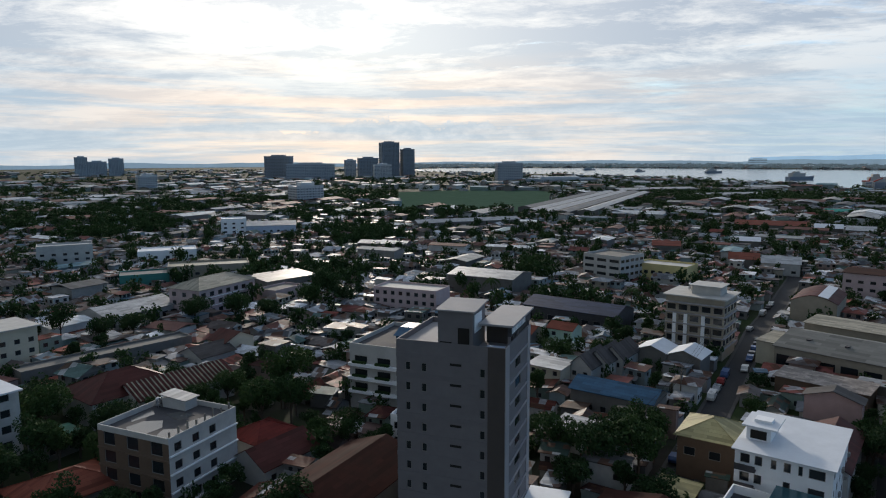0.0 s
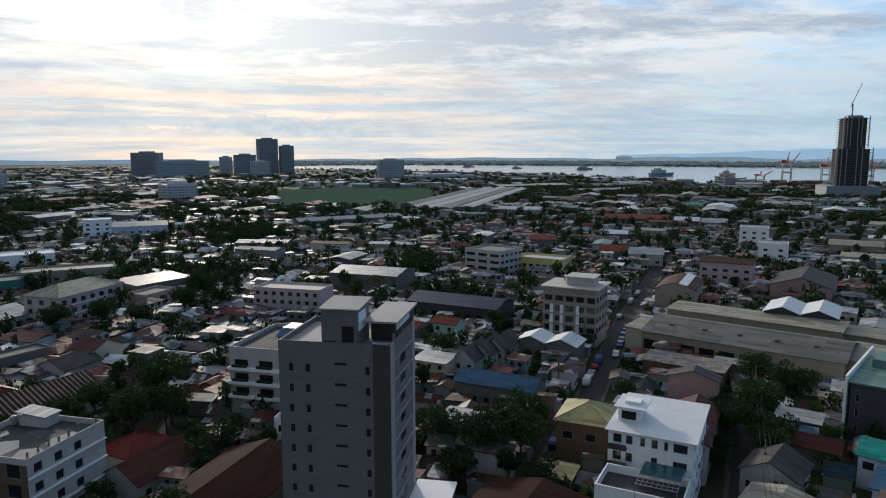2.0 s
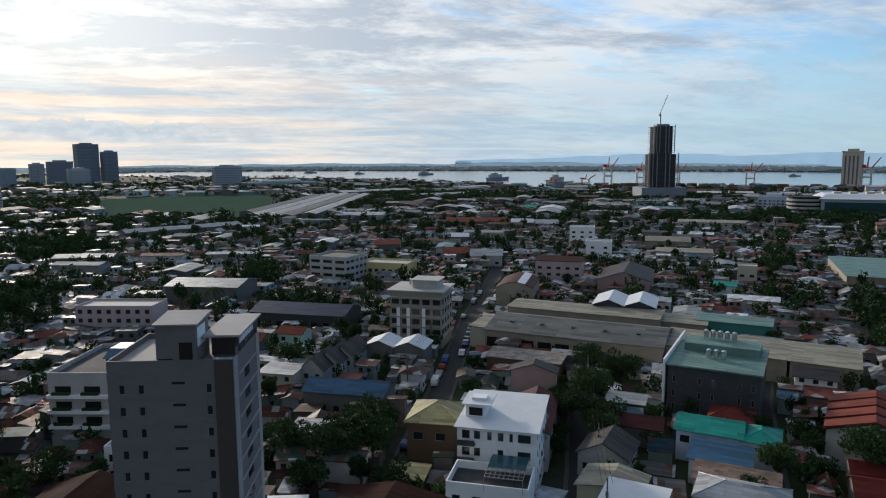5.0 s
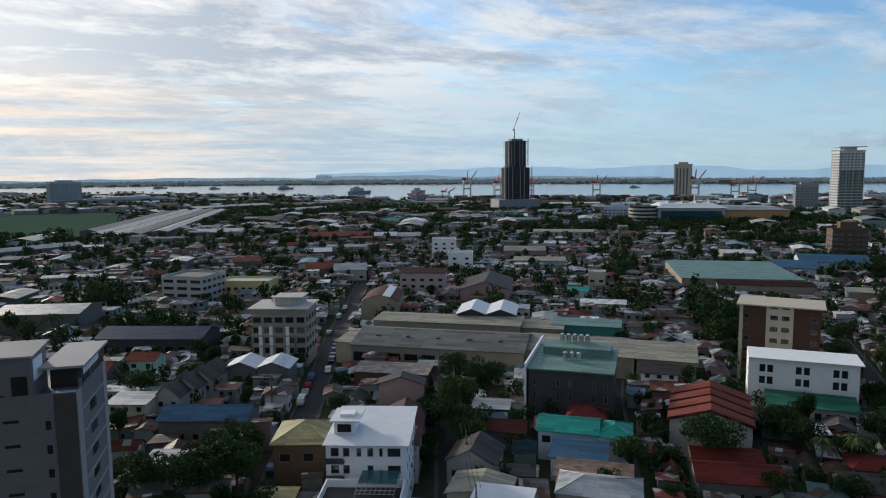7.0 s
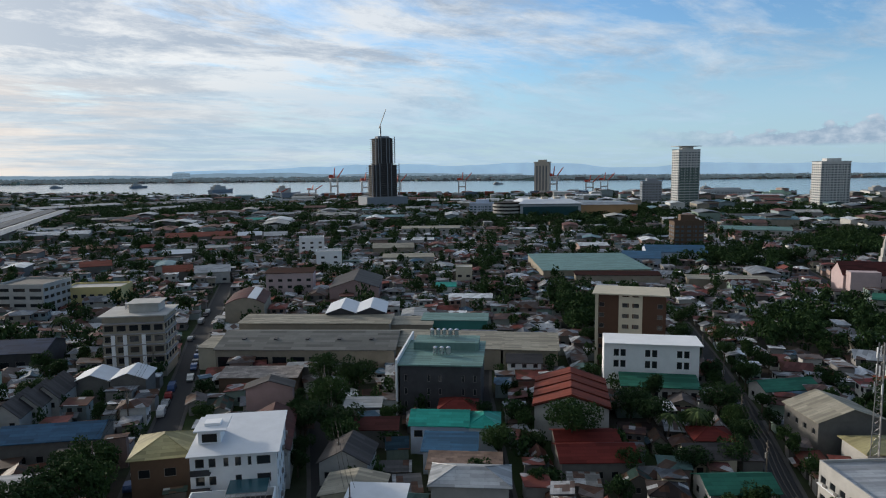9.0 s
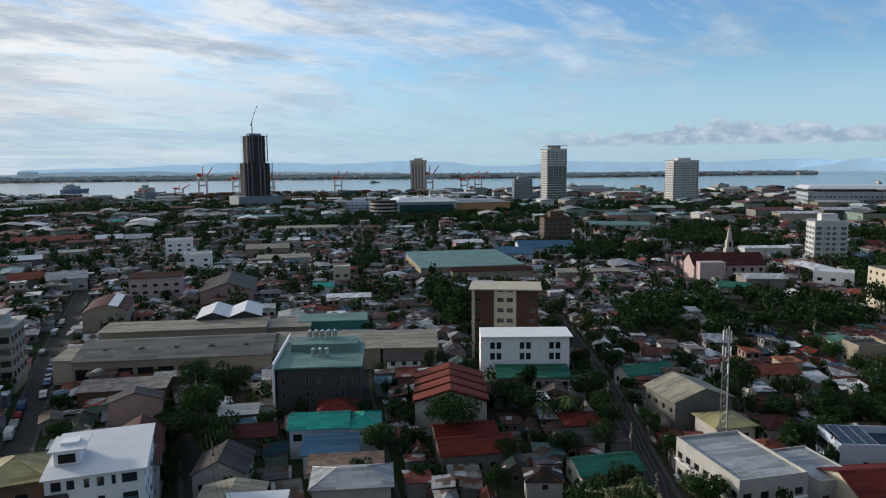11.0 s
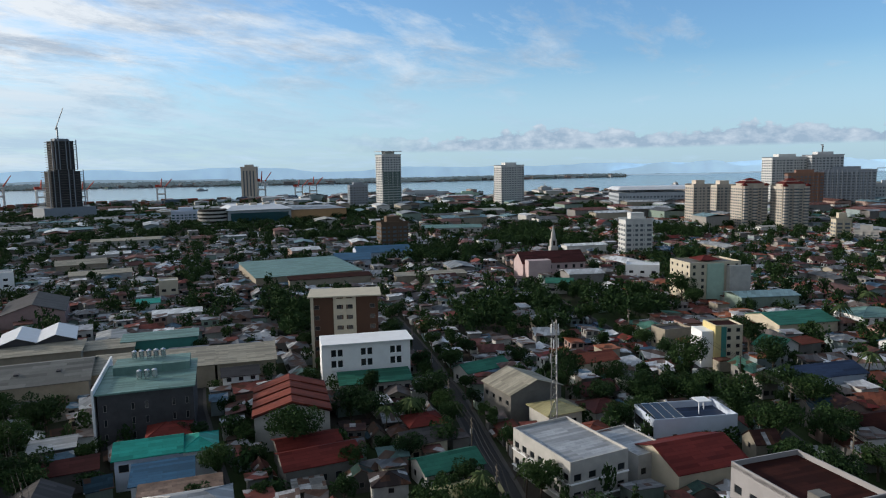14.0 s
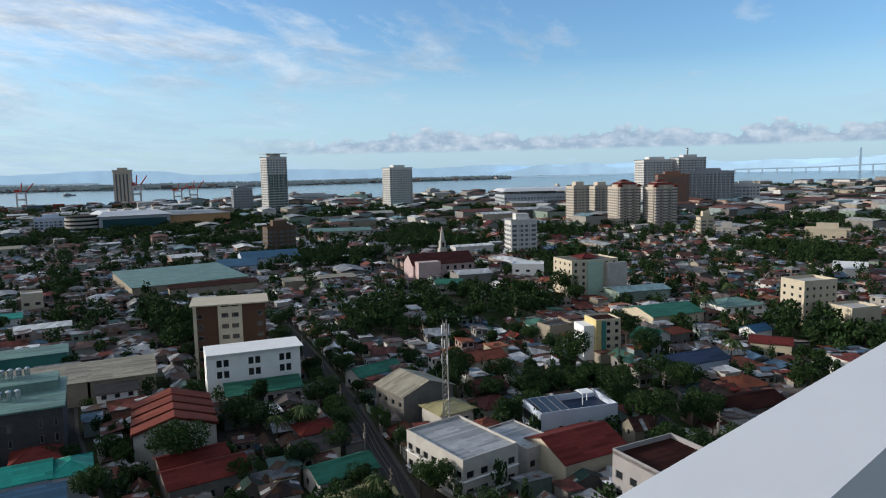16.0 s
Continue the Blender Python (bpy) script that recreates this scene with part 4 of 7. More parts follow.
# mauve blind gable, long warehouse and neighbours
mv = building("workshop", "blind mauve rendered building with a cut-off gable", "building", 81.0, 136.5, -38, 10.5, 4, 8.4, M_mauve, ("gable", R_dark, 1.7, "y"))
W, D, H = 52.0, 24.0, 6.5
lw = building("warehouse", "very long warehouse with a dull grey-green low roof", "building", 117.0, 171.0, -48, W, D, H, M_beige, ("gable", roofing("dull_green_grey_sheet", (0.14, 0.14, 0.13), 0.6, 0.1, (8.0, 1.5), 0.15, 0.08), 2.6, "x"),
              {"f": (cols(32, 6, 4.2), rows(1.0, 3, 1, 3.4), ())})
for i in range(5):
    part("roof_hatch", Shape().box(-20 + 9.5 * i, -6.2, 7.75, -18.9 + 9.5 * i, -4.4, 8.25), M_darkconc, lw)
building("warehouse", "beige-roofed long shed behind the warehouse", "building", 131.0, 189.0, -48, 50, 11, 7.5, M_beige, ("shed", R_beige, 0.6))
building("warehouse", "short beige-roofed end of the warehouse", "building", 96.0, 188.0, -48, 10, 12, 6.5, M_cream, ("shed", R_beige, 0.5))
building("warehouse", "open store with a patchy rusted roof", "building", 90.0, 156.0, -46, 20, 7, 5.0, M_brownrender, ("shed", roofing("patched_sheet", (0.24, 0.21, 0.19), 0.6, 0.1, (1.6, 0.8), 0.4, 0.3), 0.8))
dr = building("covered_court", "open court under two white gabled sheet roofs", "building", 145.5, 193.5, -43, 10, 18, 8.8, M_darkconc, ("gable", R_white, 1.8, "y"))
building("covered_court", "open court under two white gabled sheet roofs", "building", 152.9, 186.6, -43, 10, 18, 8.8, M_darkconc, ("gable", R_white, 1.8, "y"))
building("hall", "pink-walled hall with a dark grey gabled roof", "building", 189.0, 241.0, -43, 21, 32, 7.5, M_mauve, ("gable", R_dark, 3.4, "y"))
building("office_block", "pink and white four-storey block with a rusty roof", "building", 172.0, 268.0, -40, 21, 12, 11.5, M_pink, ("shed", R_rust, 0.6), {"f": (cols(21, 5, 2.0), rows(1.6, 3.0, 3, 1.3), ())})

# dark green-roofed block
W, D, H = 19.0, 22.0, 12.0
tb = building("office_block", "dark grey block with a grey-green flat roof and steel tanks", "building", 118.5, 116.6, -51, W, D, H, M_darkconc, ("slab", R_seagreen, 0.5), {"f": (cols(W, 7, 0.7), rows(1.8, 3.2, 3, 1.6), {(1, 0), (1, 1), (1, 2), (4, 0), (4, 1), (4, 2)})})
part("upper_roof", Shape().box(-8, 2, H + 0.35, 8.5, 10, H + 2.2), R_seagreen, tb)
part("side_wall", Shape().box(-W / 2 - 1.0, -D / 2 - 0.6, 0, -W / 2 - 0.55, D / 2 + 6, H + 1.4), M_white, tb, "white fire wall")
for i in range(3):
    tank(-2 + 1.6 * i, -2.5, H + 0.35, tb)
for i in range(5):
    tank(-4 + 1.6 * i, 8.5, H + 2.2, tb)
for i in range(3):
    building("warehouse", "beige sheet-roofed warehouse bay", "building", 139.0 + 9.6 * i, 146.0 - 13.0 * i, -53, 15.5, 15, 6.2, M_beige, ("shed", R_beige, 1.4), group="beige warehouse bays")
building("warehouse", "long shed with teal green walls", "building", 168.0, 160.0, -50, 22, 9, 6.5, M_teal, ("shed", R_seagreen, 0.5))
building("warehouse", "long shed with a beige sheet roof", "building", 152.0, 172.0, -48, 24, 10, 6.0, M_beige, ("shed", R_beige, 0.6))

# teal and blue roofs
tl = building("house", "white two-storey house with a turquoise sheet roof", "house", 97.5, 97.2, -50, 11.5, 9, 6.2, M_lightblue, ("gable", R_teal, 1.6, "x"), {"f": (cols(12.5, 4, 1.8), rows(3.6, 3, 1, 1.5), ())})
building("house", "small house with a turquoise hipped roof", "house", 103.0, 90.0, -50, 6, 8, 6.0, M_white, ("hip", R_teal, 1.4), {"f": (cols(6, 2, 1.4), rows(3.6, 3, 1, 1.3), ())})
building("house", "house with a bright blue sheet roof", "house", 91.5, 88.5, -50, 10, 7, 4.6, M_lightblue, ("shed", R_blue, 1.0))
building("house", "low house with a rusty patched roof", "house", 88.0, 81.5, -50, 13, 6, 4.2, M_offwhite, ("shed", roofing("brown_patched_sheet", (0.20, 0.14, 0.11), 0.6, 0.1, (1.4, 0.8), 0.35, 0.3), 0.6))
building("house", "low house with a pale hipped roof", "house", 83.0, 75.5, -50, 13, 8, 5.4, M_offwhite, ("hip", R_pale, 1.6))
building("house", "house with a beige sheet roof", "house", 68.0, 88.5, -50, 10, 8, 4.6, M_cream, ("gable", R_beige, 1.0, "y"))
building("house", "house with a pale blue-white sheet roof", "house", 66.5, 81.0, -50, 9, 7, 5.6, M_mint, ("shed", R_white, 0.4))
building("house", "house with a mossy dark green roof", "house", 75.5, 100.0, -50, 9, 9, 4.6, M_offwhite, ("gable", R_dark, 2.4, "y"), {"f": (cols(9, 3, 1.2), rows(1.4, 3, 1, 1.3), ())})
building("house", "house with a dark red sheet roof", "house", 108.0, 102.0, -50, 8, 7, 5.0, M_mauve, ("hip", R_red, 1.8))
# red barn with stepped roof
W, D, H = 15.5, 21.0, 7.6
rb = building("workshop", "white-walled building with a stepped faded red roof", "building", 126.5, 84.5, -55, W, D, H, M_offwhite, ("gable", R_maroon, 2.4, "y"))
for k in range(4):
    for sx in (-1, 1):
        y0 = -10.9 + 5.3 * k
        ring = [(0, y0, 10.25), (sx * 8.2, y0, 7.75), (sx * 8.2, y0 + 3.6, 7.85), (0, y0 + 3.6, 10.45)]
        if sx < 0:
            ring.reverse()
        part("roof_tier", Shape().solid(ring, [(a, b, c + 0.3) for a, b, c in ring]), R_fadedred, rb, "faded red sheet tier")
building("house", "low house with a bright red sheet roof", "house", 108.0, 66.5, -45, 14, 8.5, 4.4, M_concrete, ("gable", R_red, 1.6, "x"), {"f": (cols(14, 5, 1.3), rows(1.0, 3, 1, 1.4), ())})
building("house", "house with a red sheet roof behind a big tree", "house", 113.0, 72.0, -45, 12, 8, 4.4, M_concrete, ("gable", R_red, 1.4, "x"))

# brown and white tower block, white block before it
W, D, H = 19.5, 12.0, 21.2
br = building("apartment_block", "seven-storey block, cream centre strip between dark brown sides", "building", 180.5, 100.0, -62, W, D, H, M_brown, ("slab", M_cream, 1.0),
              {"f": (cols(W, 6, 1.5), rows(2.0, 3.1, 6, 1.3), {(c, r) for c in (1, 4) for r in range(6)})})
part("centre_strip", Shape().box(-3.3, -D / 2 - 0.35, 0, -2.35, -D / 2 - 0.003, H).box(2.35, -D / 2 - 0.35, 0, 3.3, -D / 2 - 0.003, H).box(-2.35, -D / 2 - 0.35, 21, 2.35, -D / 2 - 0.003, H), M_cream, br, "cream pier strip")
for k in range(7):
    part("spandrel", Shape().box(-2.35, -D / 2 - 0.35, 3.3 + 3.1 * k - 3.1, 2.35, -D / 2 - 0.003, 5.1 + 3.1 * k - 3.1), M_cream, br)
part("mullion_strip", Shape().box(-0.45, -D / 2 - 0.38, 0, 0.45, -D / 2 - 0.004, 21), M_cream, br)
part("end_pier", Shape().box(-W / 2 - 0.2, -D / 2 - 0.2, 0, -W / 2 + 0.7, -D / 2 - 0.003, H), M_cream, br)
W, D, H = 23.4, 10.0, 12.4
w3 = building("dormitory", "plain white block with recessed window bays", "building", 162.0, 84.2, -56, W, D, H, M_white, ("flat", R_white, 0.5),
              {"f": ([(W / 3 * (i + 0.5) + o, W / 3 * (i + 0.5) + o + 1.3) for i in range(3) for o in (-1.5, 0.2)], rows(6.6, 2.9, 2, 1.9), ()), "l": (cols(D, 2, 1.2), rows(6.2, 2.9, 2, 1.4), ())})
part("roof_edge", Shape().box(-W / 2, -D / 2 - 0.9, H + 0.5, W / 2 + 0.8, D / 2, H + 0.7), M_white, w3, "thin projecting white roof edge")
for i in range(3):
    for k in range(2):
        x = -W / 2 + W / 3 * (i + 0.5)
        part("balcony", Shape().box(x - 1.3, -D / 2 - 0.2, 5.9 + 2.9 * k, x + 1.3, -D / 2 - 0.003, 6.7 + 2.9 * k), M_white, w3)
building("annex", "low annex with a dark green sheet roof", "building", 154.5, 77.5, -56, 18, 7, 4.4, M_offwhite, ("shed", R_green, 1.2), {"f": (cols(18, 8, 1.4), rows(1.4, 3, 1, 2.0), ())})
building("house", "small white house with a dark roof", "house", 146.0, 113.0, -50, 9, 7, 5.5, M_white, ("gable", R_dark, 1.4, "x"), {"f": (cols(9, 3, 1.2), rows(1.2, 2.8, 2, 1.1), ())})

# houses round the street with the mast
gg = building("house", "tall grey blockwork house with a pale cream gabled roof", "house", 153.5, 38.2, -42, 14, 12, 7.4, M_concrete, ("gable", R_beige, 2.4, "y"), {"l": (cols(12, 4, 1.2), rows(4.4, 3, 1, 1.2), ())})
building("house", "house with a mustard sheet roof", "house", 145.0, 28.5, -45, 8.5, 8, 5.4, M_offwhite, ("hip", R_yellow, 1.4), {"f": (cols(8.5, 2, 1.6), rows(2.4, 3, 1, 1.5), ())})
W, D, H = 12.6, 18.0, 8.0
lf = building("office_block", "long dull white two-storey block with a pale flat sheet roof", "building", 121.3, 21.3, -43, W, D, H, M_offwhite, ("flat", R_pale, 0.5), {"l": (cols(D, 7, 1.5), rows(1.6, 3.2, 2, 1.3), ()), "f": (cols(W, 4, 1.6), rows(1.6, 3.2, 2, 1.3), ())})
for k in range(2):
    part("sill_band", ledge(W, D, 1.2 + 3.2 * k, "l", 0.35), M_white, lf)
    part("sill_band", ledge(W, D, 1.2 + 3.2 * k, "f", 0.35), M_white, lf)
for k in range(6):
    cooler(-W / 2, -8 + 3 * k, 4.4, lf, 270)
building("annex", "lower pale annex with a sheet roof", "building", 130.5, 11.0, -43, 8, 13, 5.6, M_offwhite, ("flat", R_pale, 0.3), {"f": (cols(8, 3, 1.3), rows(2.0, 3, 1, 1.3), ())})
building("house", "house with an orange hipped roof", "house", 134.5, 19.0, -47, 9, 9, 4.8, M_cream, ("hip", R_orange, 1.6), {"f": (cols(9, 3, 1.3), rows(1.6, 3, 1, 1.3), ())})
W, D, H = 18.0, 9.5, 6.0
lb = building("house", "pale blue modern house with a glazed dark roof terrace", "house", 146.4, 1.6, -61, W, D, H, M_lightblue, ("flat", R_navy, 1.5), {"l": (cols(D, 2, 4.2), rows(3.6, 3, 1, 2.2), ()), "f": (cols(W, 2, 1.0), rows(3.6, 3, 1, 0.6), ())})
part("solar_panel", Shape().solid([(-8, -4, H + 1.0), (-2, -4, H + 1.0), (-2, 4, H + 1.6), (-8, 4, H + 1.6)], [(-8, -4, H + 1.1), (-2, -4, H + 1.1), (-2, 4, H + 1.7), (-8, 4, H + 1.7)]), M_glass, lb, "dark glass roof panels")
for i in range(4):
    part("panel_frame", Shape().solid([(-8 + 2 * i - 0.05, -4, H + 1.11), (-7.9 + 2 * i, -4, H + 1.11), (-7.9 + 2 * i, 4, H + 1.71), (-8.05 + 2 * i, 4, H + 1.71)], [(-8.05 + 2 * i, -4, H + 1.16), (-7.9 + 2 * i, -4, H + 1.16), (-7.9 + 2 * i, 4, H + 1.76), (-8.05 + 2 * i, 4, H + 1.76)]), M_steel, lb)
part("roof_canopy", Shape().box(3, 0, H + 2.6, 6, 3, H + 2.8).box(3.2, 0.2, H, 3.4, 0.4, H + 2.6).box(5.6, 2.6, H, 5.8, 2.8, H + 2.6), M_white, lb)
building("hall", "hall with a broad dark red sheet roof", "building", 129.8, 0.6, -50, 15, 14, 5.0, M_cream, ("gable", R_red, 2.6, "x"))
W, D, H = 13.0, 16.0, 11.4
ms = building("apartment_block", "weathered white block with a mossy brown flat roof", "building", 108.4, -16.0, -51, W, D, H, M_greylight, ("flat", R_rust, 0.9), {"l": (cols(D, 5, 1.6), rows(1.6, 3.0, 4, 1.4), ()), "f": (cols(W, 4, 1.6), rows(1.6, 3.0, 4, 1.4), ())})
part("roof_box", Shape().box(-5, -7, H, -3, -5, H + 1.8), M_concrete, ms)
y4 = building("apartment_block", "narrow five-storey block in yellow, green and white", "building", 210.5, -7.2, -65, 8, 8, 12.0, M_cream, ("flat", R_rust, 0.5), {"f": (cols(8, 3, 1.2), rows(1.2, 2.3, 5, 1.2), {(0, k) for k in range(5)})})
part("yellow_face", Shape().box(-4.12, -4.1, 0, -4.01, 4, 12.4).box(-4.12, -4.12, 0, -2.4, -4.004, 12.4), M_yellow, y4)
part("green_strip", Shape().box(-2.4, -4.3, 0, -0.9, -4.004, 12.0), M_teal, y4)
part("white_wing", Shape().box(-7.6, -3, 0, -4.13, 4, 10.6), M_white, y4)
W, D, H = 23.0, 15.6, 17.6
pa = building("apartment_block", "cream and mint six-storey block with a red roof part", "building", 305.0, -2.5, -58, W, D, H, M_cream, ("flat", M_concrete, 0.7), {"f": (cols(W, 6, 1.3), rows(1.8, 2.8, 6, 1.4), ()), "l": (cols(D, 4, 1.2), rows(1.8, 2.8, 6, 1.2), ())})
part("mint_bay", Shape().box(-4, -D / 2 - 0.6, 0, 3.5, -D / 2 - 0.003, H), M_mint, pa)
part("red_roof", hip(8, 8, H + 1.0, 1.6), R_red, pa)
part("east_wing", Shape().box(5, -D / 2 - 2.5, 0, W / 2 + 3, -D / 2 - 0.004, H - 1.0), M_offwhite, pa)
building("hall", "low hall with a dark green roof", "building", 257.0, -30.0, -58, 22, 18, 5.5, M_cream, ("gable", R_green, 2.0, "x"), {"l": (cols(18, 6, 1.4), rows(1.6, 3, 1, 1.4), ())})
W, D, H = 14.5, 11.0, 15.5
building("apartment_block", "cream white six-storey block with small windows", "building", 265.5, -81.5, -62, W, D, H, M_cream, ("flat", M_offwhite, 1.0), {"f": (cols(W, 5, 1.0), rows(2.2, 2.7, 5, 1.1), ()), "l": (cols(D, 3, 1.2), rows(2.2, 2.7, 5, 1.1), ())})
building("apartment_block", "lower cream block beside the taller one", "building", 254.0, -92.5, -62, 12, 10, 8.5, M_cream, ("flat", M_offwhite, 0.8), {"f": (cols(14, 4, 1.0), rows(1.6, 2.9, 2, 1.2), ())})
building("house", "house with pale teal hipped roof", "house", 268.0, -56.0, -62, 17, 14, 6.5, M_white, ("hip", R_seagreen, 2.0), {"f": (cols(17, 5, 1.6), rows(1.6, 3, 2, 1.3), ())})

# teal-roofed market and blue sheds farther off
building("market_hall", "large market hall with a faded teal flat sheet roof", "building", 315.0, 203.0, -45, 54, 58, 6.5, M_beige, ("shed", R_seagreen, 1.0))
building("warehouse", "long shed with a brown roof", "building", 292.0, 170.0, -50, 40, 8, 6.0, M_beige, ("shed", R_rust, 0.8))
building("warehouse", "warehouse with a bright blue gabled roof", "building", 392.0, 190.0, -55, 34, 26, 7.0, M_lightblue, ("gable", R_blue, 3.0, "x"))
building("warehouse", "low long shed with a beige roof", "building", 320.0, 128.0, -56, 36, 9, 5.0, M_beige, ("shed", R_beige, 0.6))

# pink church with a white spire
ch = building("church", "pink church with a red-brown roof and a white spire", "church", 354.5, 74.0, -58, 34, 16, 9.0, M_pink, ("gable", R_maroon, 5.0, "x"), {"f": (cols(34, 8, 1.6), rows(2.0, 3.6, 2, 2.0), ())})
part("transept", Shape().box(-16, -14, 0, -4, -8.01, 11), M_pink, ch)
sp = Shape().box(4, 8.2, 0, 8, 12.2, 15).box(4.5, 8.7, 15, 7.5, 11.7, 19).tube((6, 10.2, 19), (6, 10.2, 22), 1.5, 1.2, 8).tube((6, 10.2, 22), (6, 10.2, 27), 1.2, 0.05, 8)
part("spire", sp, M_offwhite, ch, "white stepped spire")
part("belfry_opening", Shape().box(5.4, 8.66, 15.6, 6.6, 8.695, 18.2), M_dark, ch)

# telecom mast beside the street
mast = thing("telecom_mast", "slender steel lattice mast with antenna panels", "mast", 136.5, 27.0, 20)
for a, b in ((-0.7, -0.6), (0.7, -0.6), (0, 0.8)):
    part("mast_leg", Shape().tube((a, b, 0), (a * 0.6, b * 0.6, 27), 0.09, k=6), M_steel, mast)
for k in range(18):
    z, q = 1.5 * k, 1 - 0.4 * k / 18
    pts = [(-0.7 * q, -0.6 * q), (0.7 * q, -0.6 * q), (0, 0.8 * q)]
    br_ = Shape()
    for i in range(3):
        br_.tube((*pts[i], z), (*pts[(i + 1) % 3], z + 1.5), 0.03, k=4)
        br_.tube((*pts[i], z), (*pts[(i + 1) % 3], z), 0.03, k=4)
    part("brace", br_, M_steel, mast)
for k in range(9):
    a = 40 * k
    part("antenna", Shape().box(0.75, -0.12, 0, 0.9, 0.12, 1.9), M_white, mast, "", pose(0, 0, 24.3 - 3.2 * (k % 3), 0, 0, a))
TAKEN.append((136.5, 27, 0, 3, 3, 27))

# smaller houses that stand out by their roofs
for lab, x, y, a, w, d, h, wall, roof in (
        ("low house with a green sheet roof", 115.0, 43.0, -44, 11.5, 7.5, 3.6, M_offwhite, ("gable", R_green, 1.6, "x")),
        ("house with a dark brown tiled roof", 123.0, 51.5, -46, 9, 6, 4.2, M_cream, ("gable", R_dark, 1.6, "x")),
        ("house with a bright red sheet roof", 132.5, 55.0, -48, 7.5, 6.5, 4.0, M_concrete, ("hip", R_red, 1.5)),
        ("low house with a tan sheet roof", 105.0, 36.0, -48, 11, 6, 3.6, M_beige, ("gable", R_yellow, 1.0, "x")),
        ("house with a deep green sheet roof", 175.0, 55.0, -36, 14, 7, 4.0, M_offwhite, ("gable", R_green, 1.6, "x")),
        ("house with a rust-orange patched roof", 188.5, 27.0, -49, 12, 8, 5.0, M_cream, ("gable", R_orange, 1.5, "x")),
        ("house with a maroon sheet roof", 165.0, 23.5, -45, 10, 8, 4.0, M_concrete, ("gable", R_maroon, 1.6, "x")),
        ("house with a maroon hipped roof", 153.5, 19.5, -48, 8, 7, 4.0, M_offwhite, ("hip", R_maroon, 1.6)),
        ("house with a dark green gabled roof", 217.0, -22.0, -35, 10, 8, 5.5, M_offwhite, ("gable", R_green, 2.2, "y")),
        ("house with an orange tiled roof", 225.5, -30.0, -50, 8, 6, 5.0, M_concrete, ("hip", R_orange, 1.5)),
        ("hall with a long blue sheet roof", 193.0, -29.0, -55, 22, 10, 5.0, M_lightblue, ("gable", R_navy, 1.8, "x")),
        ("white house with a blue roof", 232.0, -56.0, -51, 8, 6, 5.0, M_white, ("gable", R_blue, 1.4, "x")),
        ("terrace with rusty patched roofs", 163.0, -38.0, -58, 16, 9, 3.8, M_concrete, ("gable", R_rust, 1.6, "x")),
        ("terrace with dark red patched roofs", 146.0, -40.0, -52, 12, 7, 3.8, M_concrete, ("gable", R_maroon, 1.4, "x")),
        ("weathered two-storey concrete house", 226.5, 7.5, -50, 10, 7, 6.0, M_beige, ("flat", M_darkconc, 0.7)),
        ("house with a dull red sheet roof", 89.5, 108.5, -45, 9, 6.5, 4.2, M_concrete, ("gable", R_maroon, 1.4, "x")),
        ("shed with a pale sheet roof", 96.0, 121.0, -45, 8, 5, 3.8, M_concrete, ("shed", R_pale, 0.6)),
        ("long house with a dark red roof behind the white house", 67.5, 114.0, -37, 8, 20, 7.6, M_offwhite, ("gable", R_maroon, 2.0, "y")),
        ("house with brick-red hipped roof", -36.0, 130.0, 53, 10, 9, 4.2, M_offwhite, ("hip", R_red, 2.2)),
        ("shed with a green sheet roof", -77.0, 129.0, 60, 8, 5, 3.8, M_concrete, ("shed", R_green, 0.5)),
        ("house with a brown gabled roof", -67.0, 188.0, 55, 11, 10, 4.0, M_offwhite, ("gable", R_dark, 2.2, "x")),
        ("gabled house with pale walls", -63.0, 197.0, 55, 10, 8, 5.6, M_cream, ("gable", R_maroon, 2.2, "y"))):
    building("house" if w < 17 else "hall", lab, "house" if w < 17 else "building", x, y, a, w, d, h, wall, roof, {"f": (cols(w, max(2, int(w / 3.2)), 1.3), rows(1.1, 2.9, max(1, int(h / 3.2)), 1.3), ()), "l": (cols(d, 2, 1.2), rows(1.1, 2.9, max(1, int(h / 3.2)), 1.3), ())})
